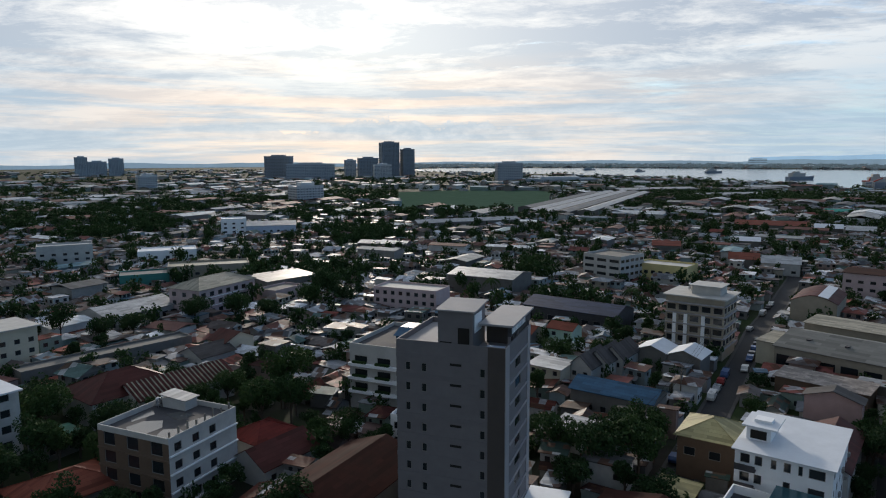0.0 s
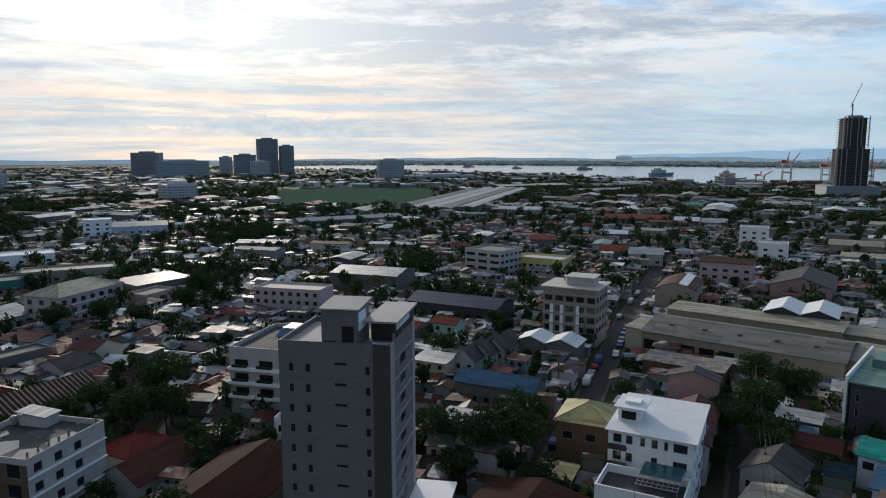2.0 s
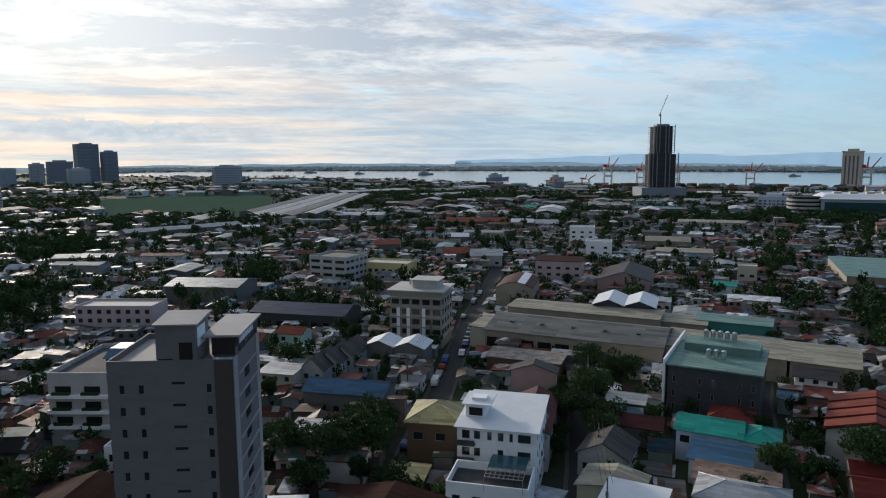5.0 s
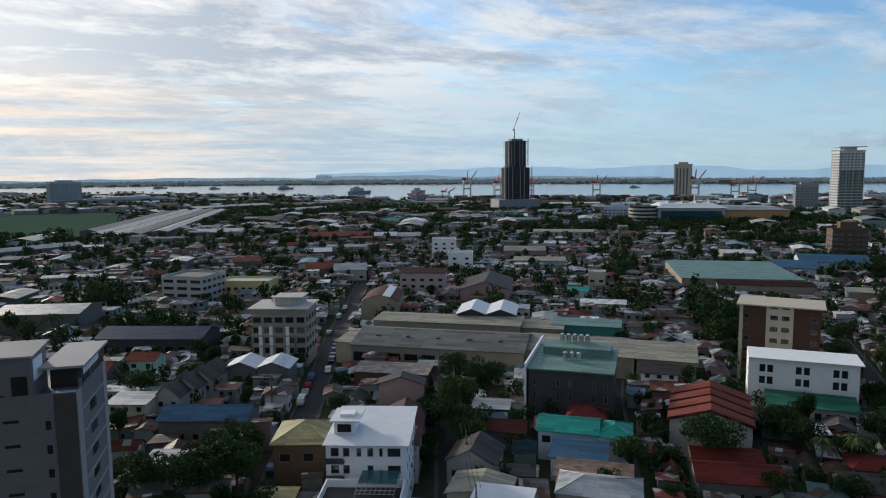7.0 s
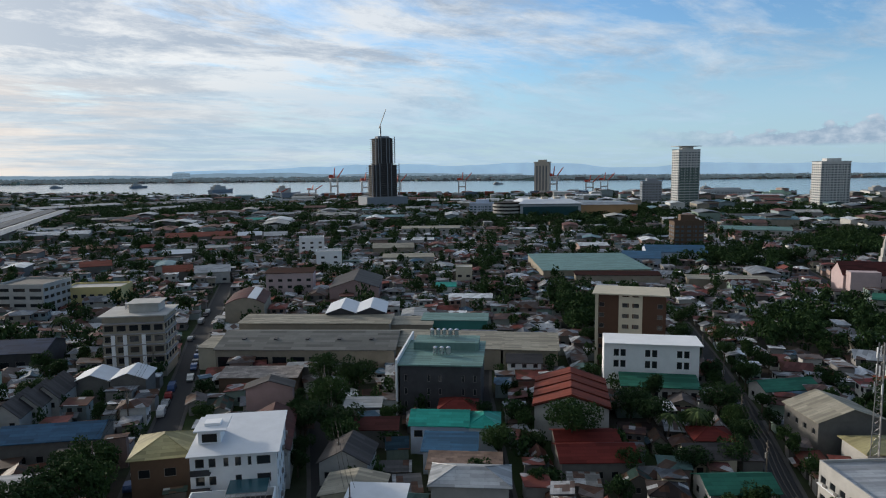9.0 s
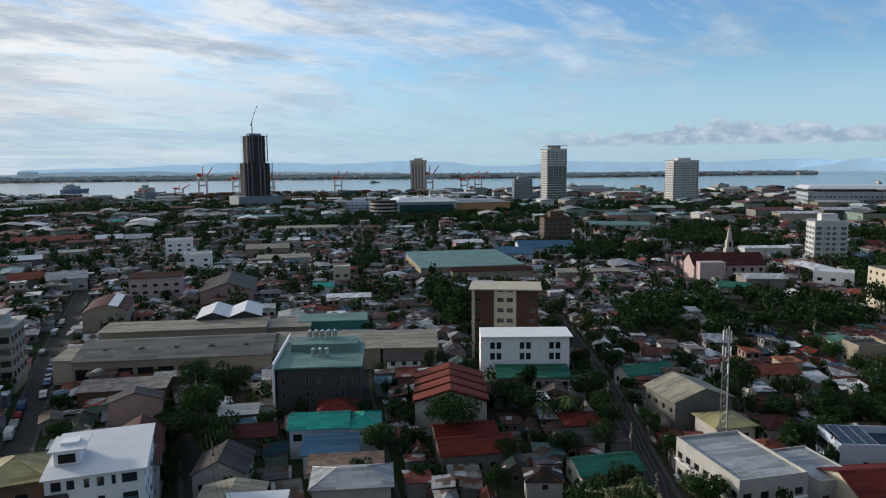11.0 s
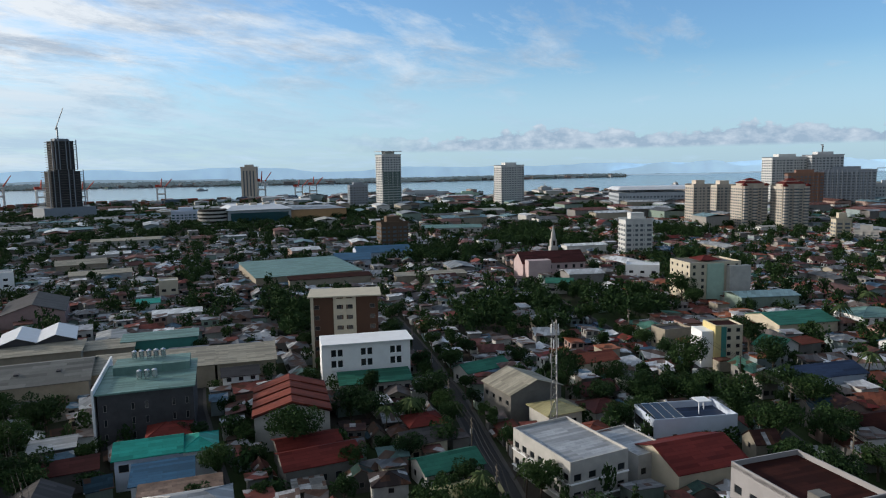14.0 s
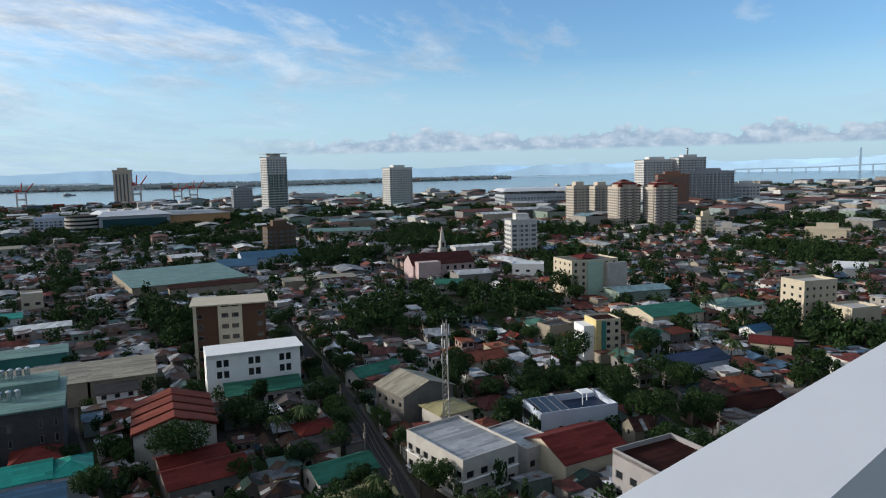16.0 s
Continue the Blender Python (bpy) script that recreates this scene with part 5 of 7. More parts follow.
# roofs and blocks that stand out in the middle distance
for lab, x, y, a, w, d, h, wall, roof in (
        ("long low shed with a bright red sheet roof", 251.9, 523.0, -26, 50.5, 22, 6, M_concrete, ("gable", R_fadedred, 2.6, "x")),
        ("white sheet-roofed shed between low houses", 281.2, 496.3, -30, 17.8, 16, 6, M_concrete, ("gable", R_white, 2.4, "x")),
        ("pale sheet-roofed shed between low houses", 295.0, 480.1, -32, 17.7, 18, 6, M_concrete, ("gable", R_pale, 2.4, "x")),
        ("shed with a faded red roof", 133.3, 405.6, -18, 15.5, 16, 6, M_concrete, ("gable", R_fadedred, 2.0, "x")),
        ("white-roofed shed between houses", 188.9, 424.7, -24, 16.7, 14, 6, M_concrete, ("gable", R_white, 1.8, "x")),
        ("hall with an orange-red sheet roof", 155.8, 350.6, -24, 14.2, 16, 6, M_concrete, ("gable", R_orange, 2.4, "x")),
        ("hall with a vaulted pale sheet roof", 167.6, 335.4, -27, 17.0, 16, 6, M_offwhite, ("gable", R_pale, 2.6, "x")),
        ("tall hall with a blank white front", 254.5, 371.2, -34, 15.8, 12, 14, M_white, ("flat", R_pale, 0.5)),
        ("white two-storey block with dark windows", 232.7, 322.3, -36, 14.3, 12, 11, M_white, ("flat", R_pale, 0.6)),
        ("low building with a turquoise roof", 371.8, 642.1, -30, 21.2, 16, 6, M_offwhite, ("gable", R_teal, 2.0, "x")),
        ("broad low building with a pale beige roof", 301.6, 344.7, -41, 26.6, 20, 6, M_beige, ("gable", R_beige, 2.0, "x")),
        ("long pale two-storey terrace", 272.4, 297.8, -42, 29.7, 12, 6, M_offwhite, ("shed", R_beige, 0.8)),
        ("long low pale-roofed row of stores", 409.4, 418.8, -44, 49.4, 16, 7, M_offwhite, ("shed", R_beige, 0.8)),
        ("white house with a turquoise roof", 215.4, 210.8, -46, 8.3, 9, 6, M_white, ("gable", R_teal, 1.2, "x")),
        ("plain cream three-storey house", 247.2, 229.4, -47, 8.2, 9, 9, M_cream, ("flat", M_offwhite, 0.6)),
        ("hall with a broad blue sheet roof", 364.5, 196.5, -62, 21.3, 30, 6, M_lightblue, ("gable", R_blue, 2.4, "x")),
        ("long white two-storey building", 357.5, 26.7, -86, 16.3, 12, 8, M_white, ("flat", R_white, 0.6)),
        ("low house with a green sheet roof", 313.1, 60.4, -79, 12.1, 10, 5, M_offwhite, ("gable", R_green, 1.6, "x")),
        ("long hall with a pale green roof", 563.4, 204.8, -70, 51.6, 22, 7, M_offwhite, ("gable", R_seagreen, 2.0, "x")),
        ("wide white flat-roofed hall", 772.0, 123.3, -81, 36.3, 26, 9, M_white, ("flat", R_white, 0.6)),
        ("pale three-storey school with green trim", 530.9, -174.5, -108, 20.6, 14, 9, M_cream, ("flat", R_seagreen, 0.6)),
        ("hall with a white vaulted roof and red gable", 368.3, -131.4, -110, 14.2, 14, 6, M_white, ("gable", R_white, 2.6, "x")),
        ("blind cream hall with a red roof edge", 217.0, -57.0, -105, 11.1, 10, 5, M_cream, ("gable", R_red, 1.0, "x")),
        ("pale blue-white commercial hall", -153.5, 376.6, 22, 29.9, 18, 8, M_white, ("flat", R_white, 0.6)),
        ("long pale green-beige warehouse front", -112.1, 322.9, 19, 36.4, 16, 8, M_beige, ("flat", R_beige, 0.8)),
        ("white school block with dark ribbon windows", -203.9, 364.8, 29, 26.4, 14, 12, M_offwhite, ("flat", R_pale, 0.8)),
        ("green-walled low hall with grey roof", -137.1, 309.1, 24, 20.7, 14, 6, M_teal, ("flat", R_grey, 0.6)),
        ("white boxy factory block with small windows", -154.5, 502.1, 17, 17.6, 16, 14, M_white, ("flat", R_white, 0.6)),
        ("factory hall with a pale blue roof", -129.2, 510.7, 14, 35.5, 22, 9, M_lightblue, ("gable", R_pale, 2.4, "x")),
        ("long pale shed running beside houses", -36.8, 427.4, -15, 31.4, 12, 5, M_concrete, ("gable", R_pale, 1.4, "x"))):
    building("hall" if w > 17 else "house", lab, "building" if w > 17 else "house", x, y, a, w, d, h, wall, roof, {"f": (cols(w, max(2, int(w / 5)), 2.0), rows(1.3, 3.0, max(1, int(h / 3.1)), 1.3), ())})
building("kiosk_tent", "white pyramid canopy beside the street", "tent", 92.0, 4.0, -45, 7, 7, 2.6, M_white, ("hip", R_white, 2.0))

# own tower: body, roof floor and the broad white parapet
NX_, NY_, DX_, DY_ = 0.597, 0.802, 0.802, -0.597
edge = lambda c, s: (NX_ * c + DX_ * s, NY_ * c + DY_ * s)
tw = thing("viewpoint_tower", "white-painted tower with a smooth broad roof parapet", "tower", 0, 0, 0)
part("tower_body", Shape().prism([edge(-18, -1.2), edge(-18, 16), edge(-0.075, 16), edge(-0.075, -1.2)], -0.3, 56.4), M_offwhite, tw)
part("roof_floor", Shape().prism([edge(-17.9, -1.0), edge(-17.9, 15.9), edge(-0.3, 15.9), edge(-0.3, -1.0)], 56.4, 56.5), M_concrete, tw)
part("parapet", Shape().prism([edge(-0.285, -1.2), edge(-0.285, 16), edge(-0.062, 16), edge(-0.062, -1.2)], 56.4, 57.77), M_parapet, tw, "smooth pale painted parapet")

# ---- the dense low quarter: occupancy, houses, trees, cars, poles ----
X0, Y0, NX, NY = -520, -420, 1420, 1520
occ = np.zeros((NX, NY), bool)


def cells(x, y, ang, w, d, grow=0.0):
    r = 0.5 * math.hypot(w, d) + grow + 1
    i0, i1, j0, j1 = int(x - r - X0), int(x + r - X0) + 2, int(y - r - Y0), int(y + r - Y0) + 2
    if i0 < 0 or j0 < 0 or i1 > NX or j1 > NY:
        return None
    gx, gy = np.meshgrid(np.arange(i0, i1) + X0 - x, np.arange(j0, j1) + Y0 - y, indexing="ij")
    c, s = math.cos(radians(ang)), math.sin(radians(ang))
    inside = (np.abs(gx * c + gy * s) <= w / 2 + grow) & (np.abs(-gx * s + gy * c) <= d / 2 + grow)
    return slice(i0, i1), slice(j0, j1), inside


def claim(x, y, ang, w, d, grow=0.0, test=True):
    got = cells(x, y, ang, w, d, grow)
    if got is None:
        return False
    a, b, m = got
    if test and (occ[a, b] & m).any():
        return False
    occ[a, b] |= m
    return True


for f in TAKEN + ROADS:
    claim(f[0], f[1], f[2], f[3], f[4], 0.6, False)
claim(0, 0, 0, 40, 60, 0, False)


def street_angle(x, y):
    """The way that the lots lie turns slowly round the hill."""
    az = math.degrees(math.atan2(x, y))
    return float(np.interp(az, [-40, 5, 30, 60, 95, 130], [62, 66, 54, 36, 28, 22]))


rnd = random.Random(7)


def house_kind(i, w, d, h, kind, rise, wins):
    """One pattern house: an Empty with wall, roof, windows, door."""
    root = thing("house", "", "house", 0, 0)
    s, holes = wall_shape(w, d, h, wins)
    if kind == "gable":
        r, ends = gable(w, d, h, rise, 0.5, 0.1)
        for e in ends:
            s.v, off = s.v + e.v, len(s.v)
            s.f += [tuple(k + off for k in f) for f in e.f]
    elif kind == "hip":
        r = hip(w, d, h, rise, 0.6)
    elif kind == "flat":
        r = Shape().box(-w / 2 - 0.3, -d / 2 - 0.3, h, w / 2 + 0.3, d / 2 + 0.3, h + 0.25)
    else:
        ring = [(-w / 2 - 0.5, -d / 2 - 0.7, h + 0.05), (w / 2 + 0.5, -d / 2 - 0.7, h + 0.05), (w / 2 + 0.5, d / 2 + 0.4, h + rise), (-w / 2 - 0.5, d / 2 + 0.4, h + rise)]
        r = Shape().solid(ring, [(a, b, c + 0.12) for a, b, c in ring])
        s.poly([(-w / 2, d / 2, h), (w / 2, d / 2, h), (w / 2, d / 2, h + rise * 0.9), (-w / 2, d / 2, h + rise * 0.9)])
        for sx in (-1, 1):
            s.poly([(sx * w / 2, -d / 2, h), (sx * w / 2, d / 2, h), (sx * w / 2, d / 2, h + rise * 0.9)])
    part("wall", s, M_wall, root)
    part("roof", r, M_roof, root)
    if kind != "flat" and i % 2 == 0:
        ring = [(-w / 2, -d / 2 - 2.2, h * 0.55), (w * 0.2, -d / 2 - 2.2, h * 0.55), (w * 0.2, -d / 2 - 0.02, h * 0.72), (-w / 2, -d / 2 - 0.02, h * 0.72)]
        part("awning", Shape().solid(ring, [(a, b, c + 0.08) for a, b, c in ring]), M_roof, root)
    for ww, hh, m in holes:
        fr, pane = window_meshes(ww, hh, "plain")
        win = part("window", fr, parent=root, at=m)
        part("pane", pane, parent=win)
    part("door", Shape().box(-0.45, -d / 2 - 0.05, 0, 0.45, -d / 2 - 0.003, 2.05), M_dark, root)
    return root


PATTERNS = [(9, 7, 3.4, "gable", 1.6, "low house with a gabled sheet roof"), (8, 8, 5.8, "hip", 1.7, "two-storey house with a hipped sheet roof"), (7, 6, 3.0, "shed", 0.9, "small shack with a lean-to sheet roof"),
            (11, 8, 5.8, "gable", 2.0, "two-storey house with a gabled sheet roof"), (6, 6, 5.6, "shed", 0.6, "narrow two-storey house with a sloping sheet roof"), (12, 9, 3.6, "hip", 2.2, "broad low house with a hipped sheet roof"),
            (9, 8, 6.4, "flat", 0, "two-storey concrete house with a flat roof"), (10, 6, 3.2, "shed", 1.0, "low shed-roofed house with patched sheets"), (7, 7, 3.2, "gable", 1.4, "small gabled house with weathered sheets")]
seeds = {}


def house(k, m):
    w, d, h, kind, rise, lab = PATTERNS[k]
    if k not in seeds:
        tall = h > 5
        rz = rows(1.0, 2.9, 2 if tall else 1, 1.2)
        seeds[k] = house_kind(k, w, d, h, kind, rise, {"f": ([(1.0, 2.4), (w - 2.4, w - 1.0)], rz[-1:], ()), "r": ([(d / 2 - 0.7, d / 2 + 0.7)], rz[-1:], ())})
        tagged(seeds[k], lab, "house", "houses of the quarter")
        seeds[k].matrix_basis = m
        return seeds[k]
    return copy_thing(seeds[k], m)


near_houses, far_list = 0, []
spots = []
for _ in range(90000):
    az = rnd.uniform(-42, 126)
    r = math.sqrt(rnd.uniform(72 ** 2, 640 ** 2))
    spots.append((r, az))
spots.sort(key=lambda s: s[0] // 25)


def green_patch(x, y):
    """Where gardens and woods hold more trees than houses."""
    return noise.noise(Vector((x * 0.011, y * 0.011, 5.0))) + (0.20 if x > 165 and -10 < y < 150 and x < 330 else 0.0) + (0.05 if math.atan2(x, y) < -0.08 and math.hypot(x, y) < 270 else 0.0) - (0.34 if -0.08 < math.atan2(x, y) < 0.95 else 0.0)


# middle-sized sheds and halls among the houses
halls = []
for _ in range(700):
    az, r = rnd.uniform(-42, 124), math.sqrt(rnd.uniform(235 ** 2, 640 ** 2))
    x, y = polar(az, r)
    w, d, ang = rnd.uniform(12, 28), rnd.uniform(8, 14), street_angle(x, y) + rnd.choice((0, 90)) + rnd.gauss(0, 3)
    if len(halls) < (75 if az < 62 else 60) and green_patch(x, y) < 0.2 and claim(x, y, ang, w, d, 0.6):
        halls.append((x, y, ang, w, d, rnd.uniform(3.8, 7.5)))

trees = []
for r, az in spots:
    x, y = polar(az, r)
    g = green_patch(x, y)
    if (g > 0.28 and rnd.random() < 0.75) or rnd.random() < 0.09:
        if len(trees) < 2900 and claim(x, y, 0, 4.2, 4.2, 0):
            trees.append((x, y))
        continue
    k = rnd.choice((0, 0, 1, 2, 2, 3, 4, 5, 6, 7, 7, 8, 8))
    w, d, h = PATTERNS[k][:3]
    sw, sd, sh = rnd.uniform(0.6, 1.05), rnd.uniform(0.6, 1.05), rnd.uniform(0.75, 1.1)
    ang = street_angle(x, y) + rnd.gauss(0, 4) + rnd.choice((0, 90, 180, 270))
    if not claim(x, y, ang, w * sw, d * sd, 0.1):
        continue
    if near_houses < 205:
        near_houses += 1
        house(k, pose(x, y, 0, 0, 0, ang) @ Matrix.Diagonal((sw, sd, sh, 1)))
    else:
        far_list.append((x, y, ang, w * sw, d * sd, h * sh, PATTERNS[k][3], PATTERNS[k][4] * sh))


class Bulk:
    """Many small bodies joined into one mesh."""
    def __init__(self):
        self.v, self.f, self.k = [], [], 0

    def add(self, verts, faces, x, y, ang, sx=1.0, sy=1.0, sz=1.0, z=0.0):
        c, s = math.cos(radians(ang)), math.sin(radians(ang))
        p = np.asarray(verts, float) * (sx, sy, sz)
        self.v.append(np.stack([p[:, 0] * c - p[:, 1] * s + x, p[:, 0] * s + p[:, 1] * c + y, p[:, 2] + z], 1))
        self.f += [tuple(i + self.k for i in f) for f in faces]
        self.k += len(p)

    def done(self, name, mat, label, category):
        me = bpy.data.meshes.new(name)
        me.from_pydata(np.concatenate(self.v).tolist(), [], self.f)
        me.materials.append(mat)
        return tagged(new(name, me), label, category, kind="stuff")


UNIT = Shape().box(-0.5, -0.5, 0, 0.5, 0.5, 1)
walls, roofs, red_roofs, panes = Bulk(), Bulk(), Bulk(), Bulk()


def far_house(x, y, ang, w, d, h, kind, rise, detail=True):
    h, rise = 0.86 * h, 0.75 * rise
    walls.add(UNIT.v, UNIT.f, x, y, ang, w, d, h)
    if kind == "gable":
        s, ends = gable(w, d, h, max(rise, 0.7), 0.75, 0.1)
        for e in ends:
            walls.add(e.v, e.f, x, y, ang)
    elif kind == "hip":
        s = Shape()
        a, b = w / 2 + 0.8, d / 2 + 0.8
        m = min(a, b) * 0.98
        s.solid([(-a, -b, h), (a, -b, h), (a, b, h), (-a, b, h)], [(-(a - m), -(b - m), h + rise), (a - m, -(b - m), h + rise), (a - m, b - m, h + rise), (-(a - m), b - m, h + rise)])
    elif kind == "flat":
        s = Shape().box(-w / 2 - 0.2, -d / 2 - 0.2, h, w / 2 + 0.2, d / 2 + 0.2, h + 0.25)
    else:
        ring = [(-w / 2 - 0.4, -d / 2 - 0.5, h), (w / 2 + 0.4, -d / 2 - 0.5, h), (w / 2 + 0.4, d / 2 + 0.4, h + rise), (-w / 2 - 0.4, d / 2 + 0.4, h + rise)]
        s = Shape().solid(ring, [(p, q, t + 0.1) for p, q, t in ring])
    (red_roofs if math.degrees(math.atan2(x, y)) > 78 else roofs).add(s.v, s.f, x, y, ang)
    if detail:
        for a2, length, off in ((0, w, d / 2), (90, d, w / 2), (180, w, d / 2), (270, d, w / 2)):
            c, s2 = math.cos(radians(ang + a2)), math.sin(radians(ang + a2))
            for u in (-0.25, 0.25):
                for z in ((1.0, 3.6) if h > 4.7 else (1.0,)):
                    px, py = u * length, -off
                    panes.add(UNIT.v, UNIT.f, x + c * px - s2 * py, y + s2 * px + c * py, ang + a2, 1.3, 0.12, 1.15, z)


for f in far_list:
    far_house(*f, detail=math.hypot(f[0], f[1]) < 430)


# trees
def leaf_cloud(rng, blobs, count, size):
    """Leaf clumps spread over several blobs: uneven outline, gaps."""
    v, f = [], []
    for _ in range(count):
        cx, cy, cz, r = rng.choice(blobs)
        d = Vector((rng.gauss(0, 1), rng.gauss(0, 1), rng.gauss(0, 1))).normalized()
        p = Vector((cx, cy, cz)) + d * r * rng.uniform(0.65, 1.08)
        q = Vector((rng.gauss(0, 1), rng.gauss(0, 1), rng.gauss(0, 1) + 0.6)).normalized()
        a = q.orthogonal().normalized() * size * rng.uniform(0.5, 1.2)
        b = q.cross(a).normalized() * size * rng.uniform(0.4, 0.9)
        i = len(v)
        v += [tuple(p - a * 0.9), tuple(p - b * 0.8 + a * 0.1), tuple(p + a), tuple(p + b * 0.8 + a * 0.1)]
        f += [(i, i + 1, i + 2, i + 3)]
    return v, f


def tree_kind(seed, high, spread, count, size):
    rng = random.Random(seed)
    trunk = Shape().tube((0, 0, -0.2), (0.15, 0.1, high * 0.45), 0.28, 0.18, 7)
    blobs = []
    for k in range(9):
        a = k * 2.4 + rng.uniform(-0.4, 0.4)
        rr = spread * rng.uniform(0.25, 0.75) * (0 if k == 0 else 1)
        z = high * rng.uniform(0.5, 0.86)
        blobs.append((rr * math.cos(a), rr * math.sin(a), z, spread * rng.uniform(0.28, 0.48)))
        trunk.tube((0.1, 0.08, high * rng.uniform(0.28, 0.44)), blobs[-1][:3], 0.1, 0.03, 5)
    v, f = leaf_cloud(rng, blobs, count, size)
    crown = Shape()
    crown.v, crown.f = v, f
    return trunk.mesh("trunk", M_bark), crown.mesh("crown", M_leaf)


TREES = [tree_kind(s, h, w, c, z) for s, h, w, c, z in ((1, 7, 3.2, 2000, 0.27), (2, 9, 4.0, 2600, 0.29), (3, 6, 2.6, 1600, 0.25), (4, 10, 4.6, 3000, 0.31), (5, 8, 3.0, 2000, 0.27))]


def tree(x, y, k, scale=1.0, label="leafy dark green broadleaf tree"):
    root = thing("tree", label, "tree", x, y, rnd.uniform(0, 360), group="trees among the houses")
    root.scale = (scale, scale, scale * rnd.uniform(0.85, 1.15))
    part("trunk", TREES[k][0], parent=root)
    part("crown", TREES[k][1], parent=root)


def palm_kind(seed):
    rng = random.Random(seed)
    t = Shape()
    for k in range(6):
        t.tube((0.12 * k, 0.05 * k * k * 0.3, 1.4 * k - 0.2), (0.12 * (k + 1), 0.05 * (k + 1) ** 2 * 0.3, 1.4 * (k + 1) - 0.2), 0.2 - 0.012 * k, 0.19 - 0.012 * k, 7)
    c = Shape()
    top = Vector((0.72, 0.54, 8.2))
    for k in range(18):
        a, lift = k * 2.39996, rng.uniform(-0.3, 0.9)
        out = Vector((math.cos(a), math.sin(a), 0))
        side = Vector((-out.y, out.x, 0))
        prev = top
        for j in range(1, 7):
            u = j / 6
            p = top + out * 3.2 * u + Vector((0, 0, lift * 2.2 * u - 3.0 * u * u))
            for sg in (-1, 1):
                wv = side * sg * (0.55 * math.sin(math.pi * min(u + 0.1, 1))) + Vector((0, 0, -0.35))
                c.poly([prev, p, p + wv, prev + wv * 0.9])
            prev = p
    return t.mesh("trunk", M_bark), c.mesh("fronds", M_palm)


PALM = palm_kind(3)


def palm(x, y, scale=1.0):
    root = thing("palm_tree", "coconut palm with drooping fronds", "tree", x, y, rnd.uniform(0, 360), group="palms among the houses")
    root.scale = (scale, scale, scale)
    part("trunk", PALM[0], parent=root)
    part("fronds", PALM[1], parent=root)


# large trees that stand out
for x, y, k, s in ((111.5, 74.0, 3, 1.2), (31, 122, 3, 1.15), (36, 129, 1, 1.1), (27, 116, 3, 1.1), (40, 124, 4, 1.2), (22, 110, 1, 1.0), (-37, 153, 3, 1.3), (-19, 128, 3, 0.8), (-13, 125, 1, 0.8), (34, 104, 1, 1.0), (30, 108, 4, 1.0), (35, 117, 3, 1.1), (41, 134, 1, 1.0), (103, 34, 1, 0.8), (97, 30, 3, 0.8), (110, 24, 1, 0.9), (146, -16, 3, 1.0), (136, -18, 1, 1.0), (128, -24, 3, 0.9), (165, -9, 3, 1.1), (176, -4, 1, 1.1), (188, 1, 3, 1.1), (-24, 97, 3, 0.9),
                   (-18, 92, 1, 0.9), (78, 118, 3, 1.0), (83, 112, 1, 1.1), (88, 124, 3, 1.1), (80, 108, 1, 1.0), (92, 132, 4, 1.0), (105, 134, 1, 1.1), (69, 120, 1, 0.9), (110, 60, 1, 0.7), (118, 52, 1, 0.9), (106, 40, 2, 1.0), (112, 38, 0, 1.0),
                   (99, 56, 2, 0.9), (126, 48, 1, 0.9), (136, 60, 1, 0.9), (132, 68, 3, 0.9), (159, 20, 1, 1.0), (163, 12, 3, 1.0), (170, 5, 1, 1.1), (157, 10, 2, 1.1), (148, -26, 3, 0.9), (156, -28, 1, 1.0), (166, -24, 3, 1.0),
                   (139, -32, 1, 1.0), (176, -22, 3, 1.1), (294, 6, 3, 1.4), (285, 1, 1, 1.2), (98, 82, 1, 0.9), (101, 88, 2, 0.9), (110, 98, 1, 0.8), (88, 78, 0, 0.9), (72, 70, 0, 0.9), (94, 70, 2, 0.8),
                   (-85, 228, 3, 1.2), (-72, 232, 3, 1.1), (-62, 236, 1, 1.2), (-100, 215, 1, 1.2), (-122, 212, 3, 1.1), (-45, 262, 3, 1.3), (-38, 256, 3, 1.2), (-50, 250, 1, 1.3), (-105, 205, 1, 1.2), (102, 144, 3, 1.0), (127, 132, 0, 1.0)):
    if k < 5 and claim(x, y, 0, 1.5, 1.5, 0, False):
        tree(x, y, k, s)
for x, y, s in ((80.5, 112.5, 0.85), (133, 58, 1.0), (128, 62, 0.9), (105, 33, 0.9), (112, 27, 0.8), (200, -42, 1.1), (262, -46, 1.2), (290, -60, 1.2), (70, 250, 1.1), (20, 270, 1.2)):
    palm(x, y, s)

# lean-tos and shacks squeezed between the houses
for _ in range(60000):
    az, r = rnd.uniform(-42, 126), math.sqrt(rnd.uniform(75 ** 2, 560 ** 2))
    x, y = polar(az, r)
    w, d = rnd.uniform(2.6, 5.5), rnd.uniform(2.4, 4.2)
    ang = street_angle(x, y) + rnd.gauss(0, 6) + rnd.choice((0, 90, 180, 270))
    if green_patch(x, y) < 0.26 and claim(x, y, ang, w, d, 0.0):
        far_house(x, y, ang, w + 0.5, d + 0.5, rnd.uniform(2.2, 4.2), rnd.choice(("shed", "shed", "gable", "flat")), rnd.uniform(0.3, 0.8), False)

